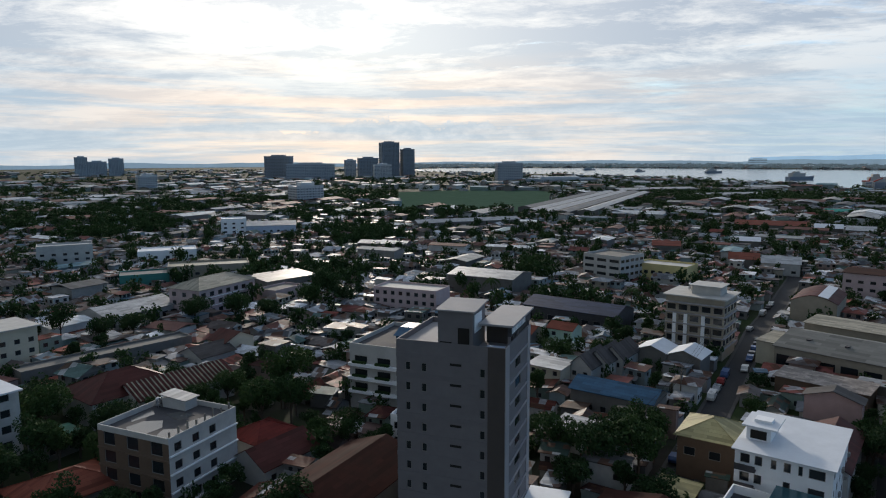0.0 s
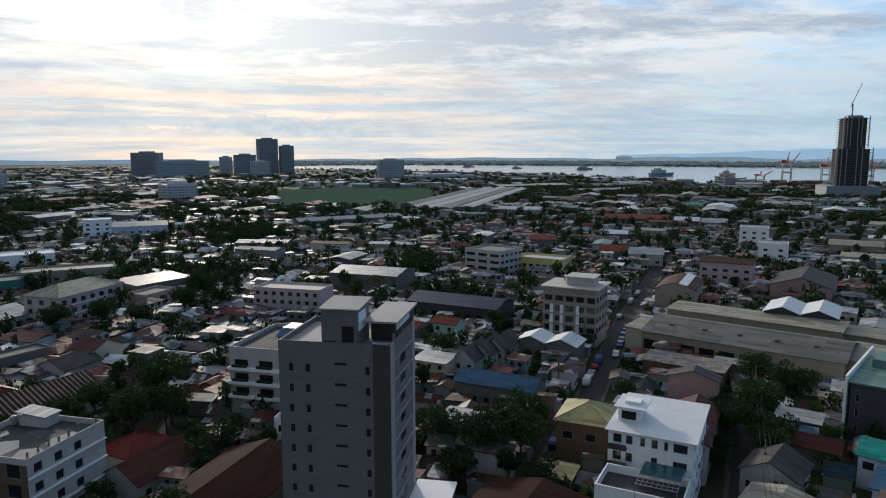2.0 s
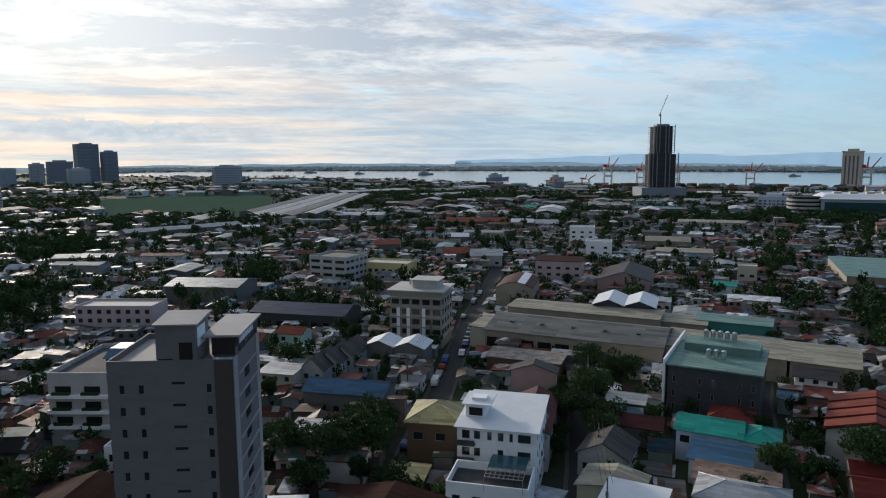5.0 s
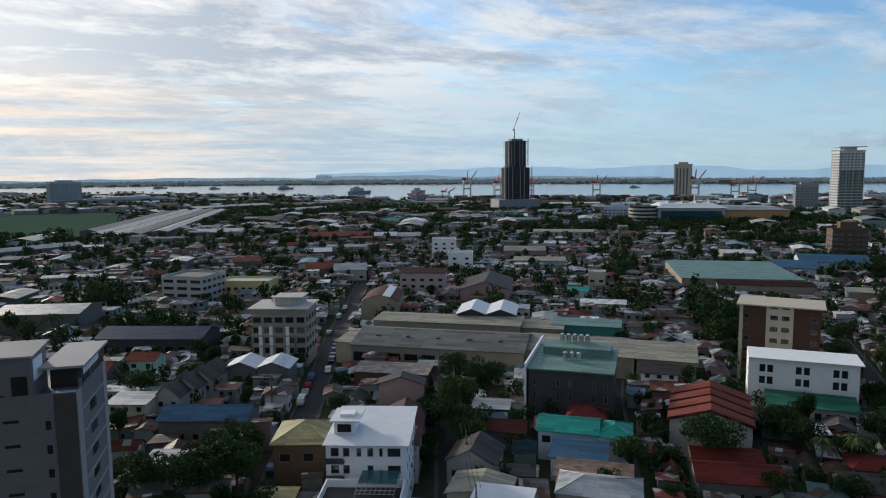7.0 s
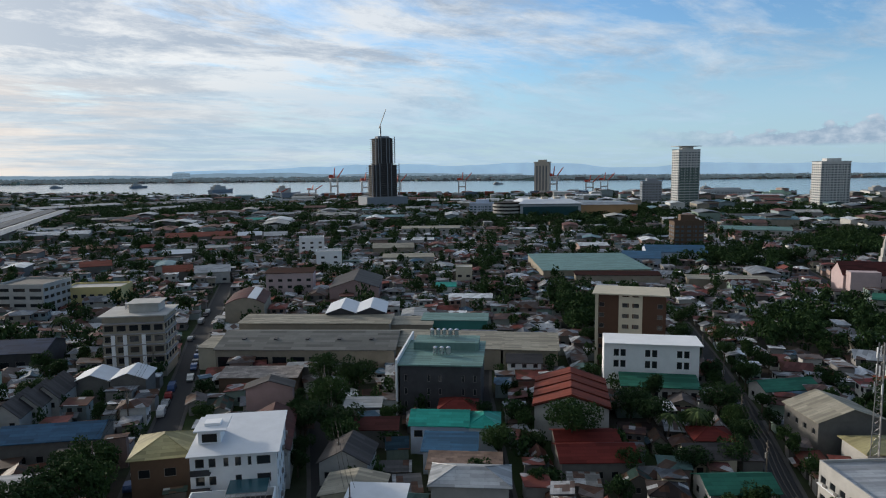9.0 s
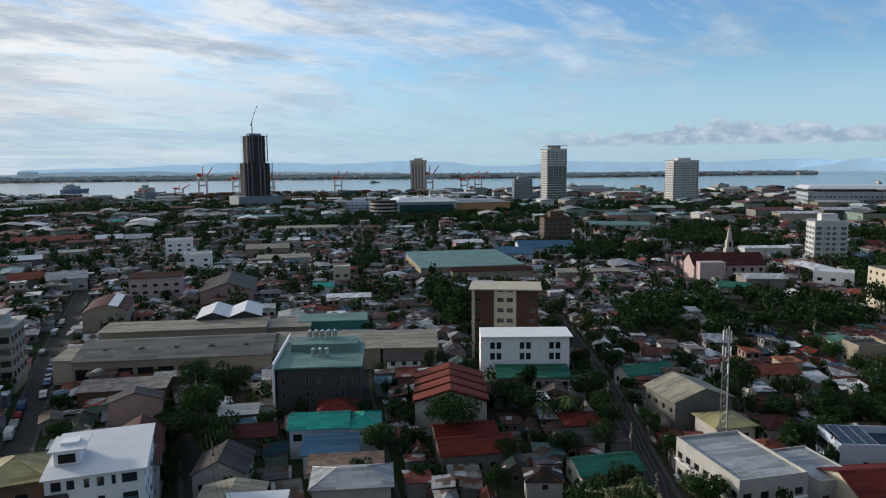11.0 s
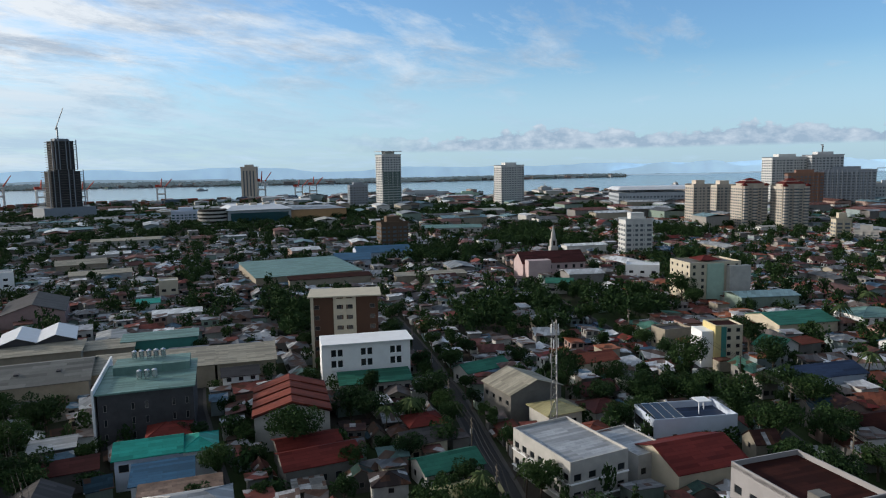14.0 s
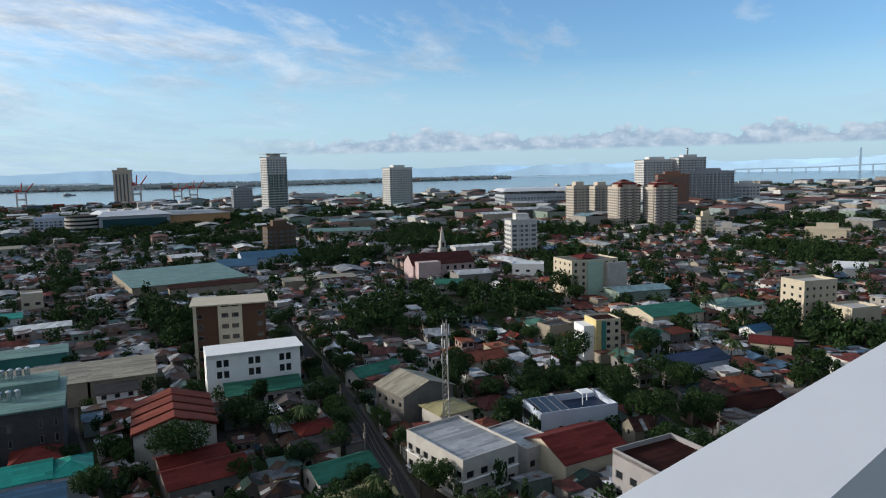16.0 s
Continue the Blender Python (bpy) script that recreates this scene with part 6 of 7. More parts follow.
far_leaves = Bulk()
rf = random.Random(11)
CLUMP = []
for k in range(6):
    blobs = [(rf.uniform(-2, 2), rf.uniform(-2, 2), rf.uniform(3.5, 6), rf.uniform(1.2, 2.2)) for _ in range(6)]
    CLUMP.append(leaf_cloud(rf, blobs, 170, 0.66))
COARSE = [leaf_cloud(rf, [(rf.uniform(-2.4, 2.4), rf.uniform(-2.4, 2.4), rf.uniform(3.0, 6), rf.uniform(1.3, 2.4)) for _ in range(6)], 56, 1.15) for k in range(6)]
trees.sort(key=lambda p: math.hypot(*p))
for i, (x, y) in enumerate(trees):
    if i < 230:
        tree(x, y, rnd.randrange(5), rnd.uniform(0.75, 1.15))
    else:
        far_leaves.add(*CLUMP[i % 6], x, y, rnd.uniform(0, 360), 1.1, 1.1, rnd.uniform(0.9, 1.5))
# small trees and shrubs in leftover yards
for _ in range(12000):
    az, r = rnd.uniform(-42, 126), math.sqrt(rnd.uniform(75 ** 2, 640 ** 2))
    x, y = polar(az, r)
    if claim(x, y, 0, 1.6, 1.6, 0):
        q = rnd.uniform(0.35, 0.85)
        far_leaves.add(*CLUMP[rnd.randrange(6)], x, y, rnd.uniform(0, 360), q, q, rnd.uniform(0.5, 1.05))

# ---- the far city: sheds, blocks, woods, towers, port ----
rg = random.Random(21)
sheds, shed_walls = Bulk(), Bulk()


def on_water(az, r):
    return -4 < az < 130 and r > np.interp(az, *zip(*NEAR_SHORE)) - 25


MARKET = (186.0, 846.0, 65.4)       # middle and direction of the long market sheds


def beside_market(x, y):
    c, q = math.cos(radians(MARKET[2])), math.sin(radians(MARKET[2]))
    u, v = (x - MARKET[0]) * c + (y - MARKET[1]) * q, -(x - MARKET[0]) * q + (y - MARKET[1]) * c
    return abs(u) < 225 and abs(v) < 48


def far_shed(x, y, ang, w, d, h):
    shed_walls.add(UNIT.v, UNIT.f, x, y, ang, w, d, h)
    s, ends = gable(w, d, h, d * 0.09, 0.6, 0.2)
    sheds.add(s.v, s.f, x, y, ang)


FAR_TAKEN = [f for f in TAKEN if math.hypot(f[0], f[1]) > 600] + [(*polar(a, dist), 0, 26, 24, 0) for a, dist in ((93.43, 655), (96.2, 650), (89.75, 685), (91.5, 725))]


def crowd(count, r0, r1, small):
    for _ in range(count):
        az, r = rg.uniform(-42, 126), math.sqrt(rg.uniform(r0 * r0, r1 * r1))
        if on_water(az, r):
            continue
        x, y = polar(az, r)
        g = noise.noise(Vector((x * 0.004, y * 0.004, 1.0)))
        field = -4 < az < 9 and 720 < r < 1180
        if field or beside_market(x, y) or any((x - f[0]) ** 2 + (y - f[1]) ** 2 < (0.5 * max(f[3], f[4]) + 5) ** 2 for f in FAR_TAKEN):
            continue
        u = rg.random()
        if (g > 0.0 and u < 0.8) or u < 0.3:
            q = rg.uniform(1.2, 2.0)
            far_leaves.add(*(CLUMP if r < 900 else COARSE)[rg.randrange(6)], x, y, rg.uniform(0, 360), q, q, q * 0.75)
        elif rg.random() < small - (0.25 if az > 55 and r > 850 else 0.0):
            k = rg.choice((0, 1, 2, 3, 4, 5, 6, 7))
            w, d, h, kind, rise, _l = PATTERNS[k]
            q = rg.uniform(0.75, 1.35)
            far_house(x, y, street_angle(x, y) + rg.choice((0, 90)) + rg.gauss(0, 5), w * q, d * q, h * rg.uniform(0.9, 1.4), kind, rise * q, False)
        else:
            far_shed(x, y, street_angle(x, y) + rg.choice((0, 0, 90)), rg.uniform(18, 48), rg.uniform(12, 24), rg.uniform(5, 14 if az > 55 else 9))


for f in halls:
    far_shed(*f)
crowd(12500, 630, 1100, 0.93)
crowd(6500, 1100, 1900, 0.8)
crowd(4000, 1900, 3400, 0.7)
# the low island across the strait
island = Bulk()
for _ in range(4200):
    az = rg.uniform(-4, 84)
    r0 = np.interp(az, *zip(*FAR_SHORE))
    deep = np.interp(az, [-4, 45, 60, 84], [1200, 700, 500, 120])
    r = r0 + deep * rg.random() ** 1.5
    x, y = polar(az, r)
    q = rg.uniform(1.8, 3.6)
    if rg.random() < 0.85:
        island.add(*COARSE[rg.randrange(6)], x, y, rg.uniform(0, 360), q * 1.6, q * 1.6, q * 0.75)
    else:
        far_shed(x, y, rg.uniform(0, 180), rg.uniform(15, 60), rg.uniform(12, 25), rg.uniform(5, 14))
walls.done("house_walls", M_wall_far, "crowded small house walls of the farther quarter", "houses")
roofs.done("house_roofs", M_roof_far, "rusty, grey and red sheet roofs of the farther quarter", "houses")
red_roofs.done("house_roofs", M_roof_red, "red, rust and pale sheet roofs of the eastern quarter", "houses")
panes.done("house_windows", M_glass, "dark windows of the farther houses", "windows")
sheds.done("shed_roofs", M_shed_far, "pale sheet roofs of far warehouses", "warehouses")
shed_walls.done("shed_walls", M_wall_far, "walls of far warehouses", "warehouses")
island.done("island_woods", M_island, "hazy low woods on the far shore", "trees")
far_leaves.done("far_trees", M_leaf_far, "dark green trees between the houses and far woods", "trees")


def block_tower(name, label, az, dist, w, d, h, ang, wall, band, floors, crown=None, group=""):
    """A tall block: body, a glazed strip on each storey of each side, a roof house."""
    x, y = polar(az, dist)
    root = thing(name, label, "building", x, y, ang, group=group)
    part("body", Shape().box(-w / 2, -d / 2, -0.3, w / 2, d / 2, h), wall, root)
    step = (h - 4) / floors
    ring, bay = Shape(), 4.2
    for length, place in ((w, lambda a, b: (a, -d / 2 - 0.12, b, -d / 2 - 0.01)), (d, lambda a, b: (-w / 2 - 0.12, a, -w / 2 - 0.01, b)), (d, lambda a, b: (w / 2 + 0.01, a, w / 2 + 0.12, b))):
        count = max(2, round(length / bay))
        for a, b in cols(length, count, 0.66 * length / count):
            x0, y0, x1, y1 = place(a - length / 2, b - length / 2)
            ring.box(x0, y0, 0, x1, y1, step * 0.5)
    me = ring.mesh("window_strip", band)
    for k in range(floors):
        tagged(part("window_strip", me, parent=root, at=pose(0, 0, 3 + step * k)), kind="stuff")
    slab = Shape().box(-w / 2 - 0.5, -d / 2 - 0.5, 0, w / 2 + 0.5, d / 2 + 0.5, 0.35).mesh("floor_slab", wall)
    for k in range(floors):
        part("floor_slab", slab, parent=root, at=pose(0, 0, 2.6 + step * k))
    for i in range(1, max(2, int(w / 5))):
        xx = -w / 2 + w * i / max(2, int(w / 5))
        part("pier", Shape().box(xx - 0.35, -d / 2 - 0.4, 0, xx + 0.35, -d / 2 - 0.005, h), wall, root)
    part("roof_house", Shape().box(-w / 4, -d / 4, h, w / 4, d / 4, h + 4.5), wall, root)
    part("roof_edge", Shape().box(-w / 2 - 0.4, -d / 2 - 0.4, h, w / 2 + 0.4, -d / 2 + 0.2, h + 1.2).box(-w / 2 - 0.4, d / 2 - 0.2, h, w / 2 + 0.4, d / 2 + 0.4, h + 1.2), wall, root)
    return root


# tower greys and window bands are lightened to stand in for haze
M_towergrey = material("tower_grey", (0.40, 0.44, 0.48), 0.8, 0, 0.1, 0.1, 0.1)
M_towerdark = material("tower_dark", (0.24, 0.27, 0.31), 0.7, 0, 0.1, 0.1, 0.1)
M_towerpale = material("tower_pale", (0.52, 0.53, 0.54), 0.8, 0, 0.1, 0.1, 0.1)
M_sand = material("sand_tower", (0.50, 0.45, 0.385), 0.8, 0, 0.1, 0.1, 0.1)
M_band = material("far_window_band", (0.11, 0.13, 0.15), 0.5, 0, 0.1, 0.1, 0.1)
M_striped = material("striped_white", (0.58, 0.585, 0.575), 0.8, 0, 0.1, 0.1, 0.1)

rows_far = (
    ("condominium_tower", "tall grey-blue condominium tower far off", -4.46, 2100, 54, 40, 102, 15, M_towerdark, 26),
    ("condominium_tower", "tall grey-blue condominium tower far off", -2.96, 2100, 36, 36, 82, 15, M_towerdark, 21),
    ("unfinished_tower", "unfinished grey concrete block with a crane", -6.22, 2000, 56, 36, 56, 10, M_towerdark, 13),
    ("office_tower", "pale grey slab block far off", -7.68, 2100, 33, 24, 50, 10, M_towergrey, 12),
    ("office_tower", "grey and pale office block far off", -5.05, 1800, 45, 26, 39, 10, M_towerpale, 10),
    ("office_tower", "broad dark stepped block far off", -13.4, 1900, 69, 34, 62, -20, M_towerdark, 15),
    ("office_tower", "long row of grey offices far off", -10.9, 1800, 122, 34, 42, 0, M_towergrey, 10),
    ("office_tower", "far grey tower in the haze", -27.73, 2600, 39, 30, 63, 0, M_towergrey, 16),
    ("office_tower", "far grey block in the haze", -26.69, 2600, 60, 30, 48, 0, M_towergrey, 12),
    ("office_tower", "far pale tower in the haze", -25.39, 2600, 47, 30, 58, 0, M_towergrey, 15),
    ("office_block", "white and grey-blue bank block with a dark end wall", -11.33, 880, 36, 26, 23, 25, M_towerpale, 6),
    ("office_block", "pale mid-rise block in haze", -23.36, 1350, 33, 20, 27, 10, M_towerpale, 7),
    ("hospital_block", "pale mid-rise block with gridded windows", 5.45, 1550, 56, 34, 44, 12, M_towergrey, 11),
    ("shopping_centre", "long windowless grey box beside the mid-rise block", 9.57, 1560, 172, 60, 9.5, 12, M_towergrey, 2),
    # shore block wears the far land's painted haze
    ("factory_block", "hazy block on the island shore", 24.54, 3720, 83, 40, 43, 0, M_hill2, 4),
    ("office_tower", "small dark glass office tower", 62.25, 1000, 26, 20, 36, 10, M_towerdark, 9),
    ("condominium_tower", "pale green-grey condominium tower with dark window bands", 64.84, 935, 29, 18, 77, 28, M_striped, 23),
    ("office_block", "dark block with pale end strips below the tower", 65.05, 482, 19, 14, 21, 15, M_brownrender, 6),
    ("condominium_tower", "white condominium tower with serrated balconies", 74.84, 985, 36, 23, 60.2, 28, M_striped, 18),
    ("condominium_tower", "cream condominium tower with rounded corners", 89.75, 690, 17, 16, 38.5, 28, M_sand, 13),
    ("condominium_tower", "cream condominium tower set back", 91.5, 730, 19, 16, 37, 28, M_sand, 12),
    ("condominium_tower", "cream condominium tower with a red roof crown", 93.43, 660, 23, 20, 38.5, 28, M_sand, 14),
    ("condominium_tower", "cream condominium tower with a red roof crown", 96.2, 655, 23, 20, 38, 28, M_sand, 14),
    ("condominium_tower", "tall pale unfinished condominium tower", 95.72, 950, 43, 26, 63.7, 28, M_striped, 19),
    ("condominium_tower", "tall pale grey condominium tower with a crane", 98.22, 960, 38, 24, 65.7, 28, M_towerpale, 19),
    ("office_block", "red-brown clad office block", 97.06, 880, 36, 24, 45.1, 10, M_officebrown, 12),
    ("office_block", "dark brown glass office block", 99.67, 960, 60, 30, 47.6, 10, M_towerdark, 13),
    ("arena", "broad grey arena with a pale low roof", 86.29, 930, 98, 60, 22.5, 15, M_towergrey, 4),
    ("apartment_block", "white block with black balcony stripes", 85.11, 440, 17, 13, 24.5, 20, M_striped, 7),
    ("apartment_block", "cream mid-rise with stepped top", 99.61, 560, 10, 10, 17.5, 20, M_cream, 5),
    ("office_block", "grey port office block by the quay", 67.91, 1250, 83, 20, 15.5, 0, M_towergrey, 4),
    ("office_block", "white warehouse-like office block", 102.39, 1000, 33, 26, 29.9, 5, M_towerpale, 6),
    ("office_block", "pale green hotel by the port", 71.36, 1150, 38, 18, 15.2, 5, M_mint, 5),
    ("apartment_block", "pale apartment block in the far quarter", 108.04, 560, 28, 12, 9.8, 0, M_cream, 3),
    ("apartment_block", "white apartment block in the far quarter", 101.20, 560, 15, 12, 9.5, 0, M_offwhite, 3),
)
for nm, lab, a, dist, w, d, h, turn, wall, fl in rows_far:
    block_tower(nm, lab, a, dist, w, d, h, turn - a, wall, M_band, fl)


def crane_jib(root, x, y, z, high, length, a):
    part("crane_mast", Shape().box(x - 0.8, y - 0.8, z, x + 0.8, y + 0.8, z + high), M_steel, root, "thin tower crane mast")
    c, s = math.cos(radians(a)), math.sin(radians(a))
    part("crane_jib", Shape().tube((x - 6 * c, y, z + high - 3), (x + length * c, y, z + high + length * s), 0.7, 0.5, 5), M_steel, root)


# sand-coloured slab tower with upright dark strips
x, y = polar(53.64, 1420)
st = thing("office_tower", "sand-coloured slab tower with dark upright window strips", "building", x, y, -53.64 - 12)
part("body", Shape().box(-15, -9, -0.3, 15, 9, 66), M_sand, st)
for xx in (-9.5, -3.2, 3.2, 9.5):
    part("window_strip", Shape().box(xx - 1.3, -9.3, 6, xx + 1.3, -9.01, 60), M_band, st)
part("cornice", Shape().box(-16, -10, 66, 16, 10, 68), M_sand, st)
part("roof_house", Shape().box(-8, -5, 68, 8, 5, 72), M_sand, st)

# dark unfinished tower with a crane
x, y = polar(40.4, 985)
un = thing("unfinished_tower", "dark unfinished stepped concrete tower with a luffing crane on top", "building", x, y, -40.4 + 18)
part("podium", Shape().box(-30, -20, -0.3, 30, 24, 18), M_towerdark, un)
part("core", Shape().box(-17, -12, 18, 17, 12, 63), M_darkconc, un)
part("upper_core", Shape().box(-11.5, -12, 63, 11.5, 12, 100), M_darkconc, un)
for k in range(27):
    z = 18 + 3.1 * k
    wide = 20.0 if z < 62 else 14.0
    part("floor_slab", Shape().box(-wide, -14, z, wide, 14, z + 0.5), M_concrete, un)
    for i in range(8):
        xx = -wide + 2 * wide * i / 7
        if i in (0, 1, 2, 4, 5, 7):
            part("column", Shape().box(xx - 0.5, -14.2, z + 0.5, xx + 0.5, -13.2, z + 3.1), M_towerdark, un)
part("roof_core", Shape().box(-8, -6, 100, 8, 6, 103), M_towerdark, un)
crane_jib(un, -2, 0, 101, 16, 26, 70)

# shopping mall: round car park, glazed front, ochre wing
x, y = polar(54.1, 775)
ml = thing("shopping_mall", "broad mall with a pale roof, dark glazed front and ochre wing", "building", x, y, -54.1 + 8)
part("main_body", Shape().box(-33, -22, -0.3, 33, 45, 18), M_towergrey, ml)
part("glass_front", Shape().box(-30, -22.6, 2, 30, -22.01, 15), M_glass_blue, ml, "teal dark glass front")
part("pale_roof", Shape().solid([(-35, -24, 18), (35, -24, 18), (35, 47, 18), (-35, 47, 18)], [(-28, -10, 22), (25, -6, 22), (25, 36, 22), (-28, 36, 22)]), R_white, ml)
part("ochre_wing", Shape().box(33.02, -16, -0.3, 96, 40, 16), M_orangewall, ml, "plain ochre wing")
part("wing_roof", Shape().solid([(33, -17, 16), (97, -17, 16), (97, 41, 16), (33, 41, 16)], [(40, -6, 19), (88, -6, 18), (88, 30, 18), (40, 30, 19)]), R_pale, ml)
for i in range(4):
    part("roof_box", Shape().box(-20 + 14 * i, 5, 21.5, -13 + 14 * i, 14, 24), M_sand, ml)
x, y = polar(50.75, 760)
rp = thing("car_park", "round white banded car park building", "building", x, y, -50)
for k in range(5):
    part("deck", Shape().tube((0, 0, 3.9 * k), (0, 0, 3.9 * k + 2.0), 16, k=24), M_offwhite, rp)
    # solid dark drum, painted in place of the shade inside the open deck
    part("gap", Shape().tube((0, 0, 3.9 * k + 2.0), (0, 0, 3.9 * k + 3.9), 15, k=24), M_dark, rp)
block_tower("office_block", "low office block with blue striped glazing", 48.7, 800, 30, 24, 16, -48.7, M_lightblue, M_glass_blue, 4)

# green glazed face and roof rim of the tall condominium
x, y = polar(64.84, 935)
gf = thing("curtain_wall", "grey-green glazed front of the tall condominium tower", "facade", x, y, 28 - 64.84, 0)
M_greenglass = material("grey_green_glazing", (0.10, 0.15, 0.13), 0.45, 0, 0.15, 0.3, 0.15, 0.0, specular=0.4)
for x0, x1 in ((-12.5, -6.2), (-5.2, 0.6), (1.6, 7.4), (8.4, 13.0)):
    for k in range(14):
        part("glazing", Shape().box(x0, -9.62, 8 + 3.4 * k, x1, -9.52, 10.4 + 3.4 * k), M_greenglass, gf)
part("roof_rim", Shape().box(-15.5, -10.5, 81.6, 15.5, 10.5, 82.3), M_striped, gf)

# round corner bays with red roof crowns on the two front condominiums
for a, dist, top in ((93.43, 660, 38.5), (96.2, 655, 38.0)):
    x, y = polar(a, dist)
    cr = thing("roof_crown", "red hipped roof crown with smaller corner roofs on a condominium", "roof", x, y, 28 - a, top + 0.01)
    part("attic", Shape().box(-8.5, -7.5, 0, 8.5, 7.5, 2.2), M_sand, cr)
    part("main_roof", hip(17, 15, 2.2, 4.4, 0.8), R_red, cr)
    for sx in (-1, 1):
        part("corner_roof", Shape().box(sx * 9.6 - 1.9, -11.8, 0, sx * 9.6 + 1.9, -8.0, 0.6).solid([(sx * 9.6 - 2.4, -12.3, 0.6), (sx * 9.6 + 2.4, -12.3, 0.6), (sx * 9.6 + 2.4, -7.55, 0.6), (sx * 9.6 - 2.4, -7.55, 0.6)], [(sx * 9.6 - 0.3, -10.2, 2.4), (sx * 9.6 + 0.3, -10.2, 2.4), (sx * 9.6 + 0.3, -9.6, 2.4), (sx * 9.6 - 0.3, -9.6, 2.4)]), R_red, cr)
    for sx in (-1, 0, 1):
        shaft = Shape().prism([(sx * 8.6 + 2.4 * math.cos(0.785 * k), -10.6 + 1.9 * math.sin(0.785 * k)) for k in range(8)], -top + 5, -0.3)
        bay_ = part("bay_shaft", shaft, M_sand, cr, "pale curved balcony stack")
        for k in range(12):
            part("balcony_gap", Shape().prism([(sx * 8.6 + 2.45 * math.cos(0.785 * i), -10.6 + 1.95 * math.sin(0.785 * i)) for i in range(8)], -top + 6.4 + 2.6 * k, -top + 7.6 + 2.6 * k), M_band, bay_)

# pale roof over the arena, roof crane on the tall block
x, y = polar(86.29, 930)
tagged(part("arena_roof", Shape().solid([(-52, -33, 0), (52, -33, 0), (52, 33, 0), (-52, 33, 0)], [(-46, -27, 3.5), (46, -27, 3.5), (46, 27, 3.5), (-46, 27, 3.5)]), R_white, at=pose(x, y, 27.01, 0, 0, 15 - 86.29)), "pale low roof over the arena", "roof")
x, y = polar(98.22, 960)
tc = thing("tower_crane", "thin tower crane on the tall condominium", "crane", x, y, 0, 70.2)
crane_jib(tc, 4, 0, 0, 9, 16, 2)

# port cranes, ships, bridge
def gantry(az_, dist, high, turn):
    x, y = polar(az_, dist)
    g = thing("gantry_crane", "red and white container gantry crane", "crane", x, y, turn, group="port cranes")
    for i in (-8, 8):
        for j in (-7, 7):
            part("crane_leg", Shape().box(i - 0.9, j - 0.9, 0, i + 0.9, j + 0.9, high * 0.62), M_striped, g, "pale steel leg")
        part("cross_beam", Shape().box(i - 0.9, -7, high * 0.36, i + 0.9, 7, high * 0.41), M_striped, g)
    part("portal_beam", Shape().box(-9, -8, high * 0.62, 9, 8, high * 0.66), M_striped, g)
    part("boom", Shape().tube((0, -7, high * 0.66), (0, -20, high * 0.98), 1.2, 0.9, 5), M_redsteel, g, "red raised boom")
    part("machine_house", Shape().box(-3.5, 2, high * 0.66, 3.5, 10, high * 0.76), M_redsteel, g)
    part("apex_frame", Shape().tube((-6, 0, high * 0.66), (0, -2, high), 1.0, 0.9, 5), M_redsteel, g)
    part("apex_frame", Shape().tube((6, 0, high * 0.66), (0, -2, high), 1.0, 0.9, 5), M_redsteel, g)


for a, dist, hh, tt in ((36.38, 1400, 60, 60), (38.94, 1420, 50, 60), (41.6, 1420, 46, 50), (46.99, 1420, 48, 40), (54.53, 1420, 58, 30), (57.45, 1420, 40, 30), (58.62, 1420, 45, 30), (34.6, 1395, 26, 60), (31.8, 1380, 20, 50)):
    gantry(a, dist, hh, tt)
boxes = Bulk()
for _ in range(260):
    a = rg.uniform(33, 60)
    x, y = polar(a, 1375 + rg.uniform(-45, 20))
    boxes.add(UNIT.v, UNIT.f, x, y, -a + rg.choice((0, 90)), rg.uniform(12, 26), rg.uniform(6, 12), rg.choice((2.6, 5.2, 7.8, 10.4)))
boxes.done("shipping_containers", material("container_paint", (0, 0, 0), 0.6, 0.1, 0.1, 0.3, 0.1, 0, [(0.30, 0.05, 0.04), (0.10, 0.14, 0.20), (0.35, 0.33, 0.30), (0.16, 0.16, 0.16), (0.22, 0.08, 0.05), (0.40, 0.40, 0.40)], "island"), "stacked shipping containers on the quay", "containers")


def ship(a, dist, length, high, turn, label):
    x, y = polar(a, dist)
    s = thing("ship", label, "ship", x, y, turn, 0.6, group="ships in the strait")
    hw = length * 0.08
    part("hull", Shape().solid([(-length / 2, -hw * 0.8, 0), (length * 0.4, -hw * 0.8, 0), (length * 0.47, 0, 0), (length * 0.4, hw * 0.8, 0), (-length / 2, hw * 0.8, 0)],
                               [(-length / 2, -hw, high * 0.4), (length * 0.42, -hw, high * 0.4), (length * 0.52, 0, high * 0.5), (length * 0.42, hw, high * 0.4), (-length / 2, hw, high * 0.4)]), M_towerdark, s, "dark hull")
    part("superstructure", Shape().box(-length * 0.4, -hw * 0.8, high * 0.4, length * 0.1, hw * 0.8, high * 0.8).box(-length * 0.3, -hw * 0.6, high * 0.8, -length * 0.1, hw * 0.6, high), M_offwhite, s, "white decks")
    part("ship_mast", Shape().tube((-length * 0.15, 0, high), (-length * 0.15, 0, high * 1.5), 0.5, 0.2, 6), M_steel, s)


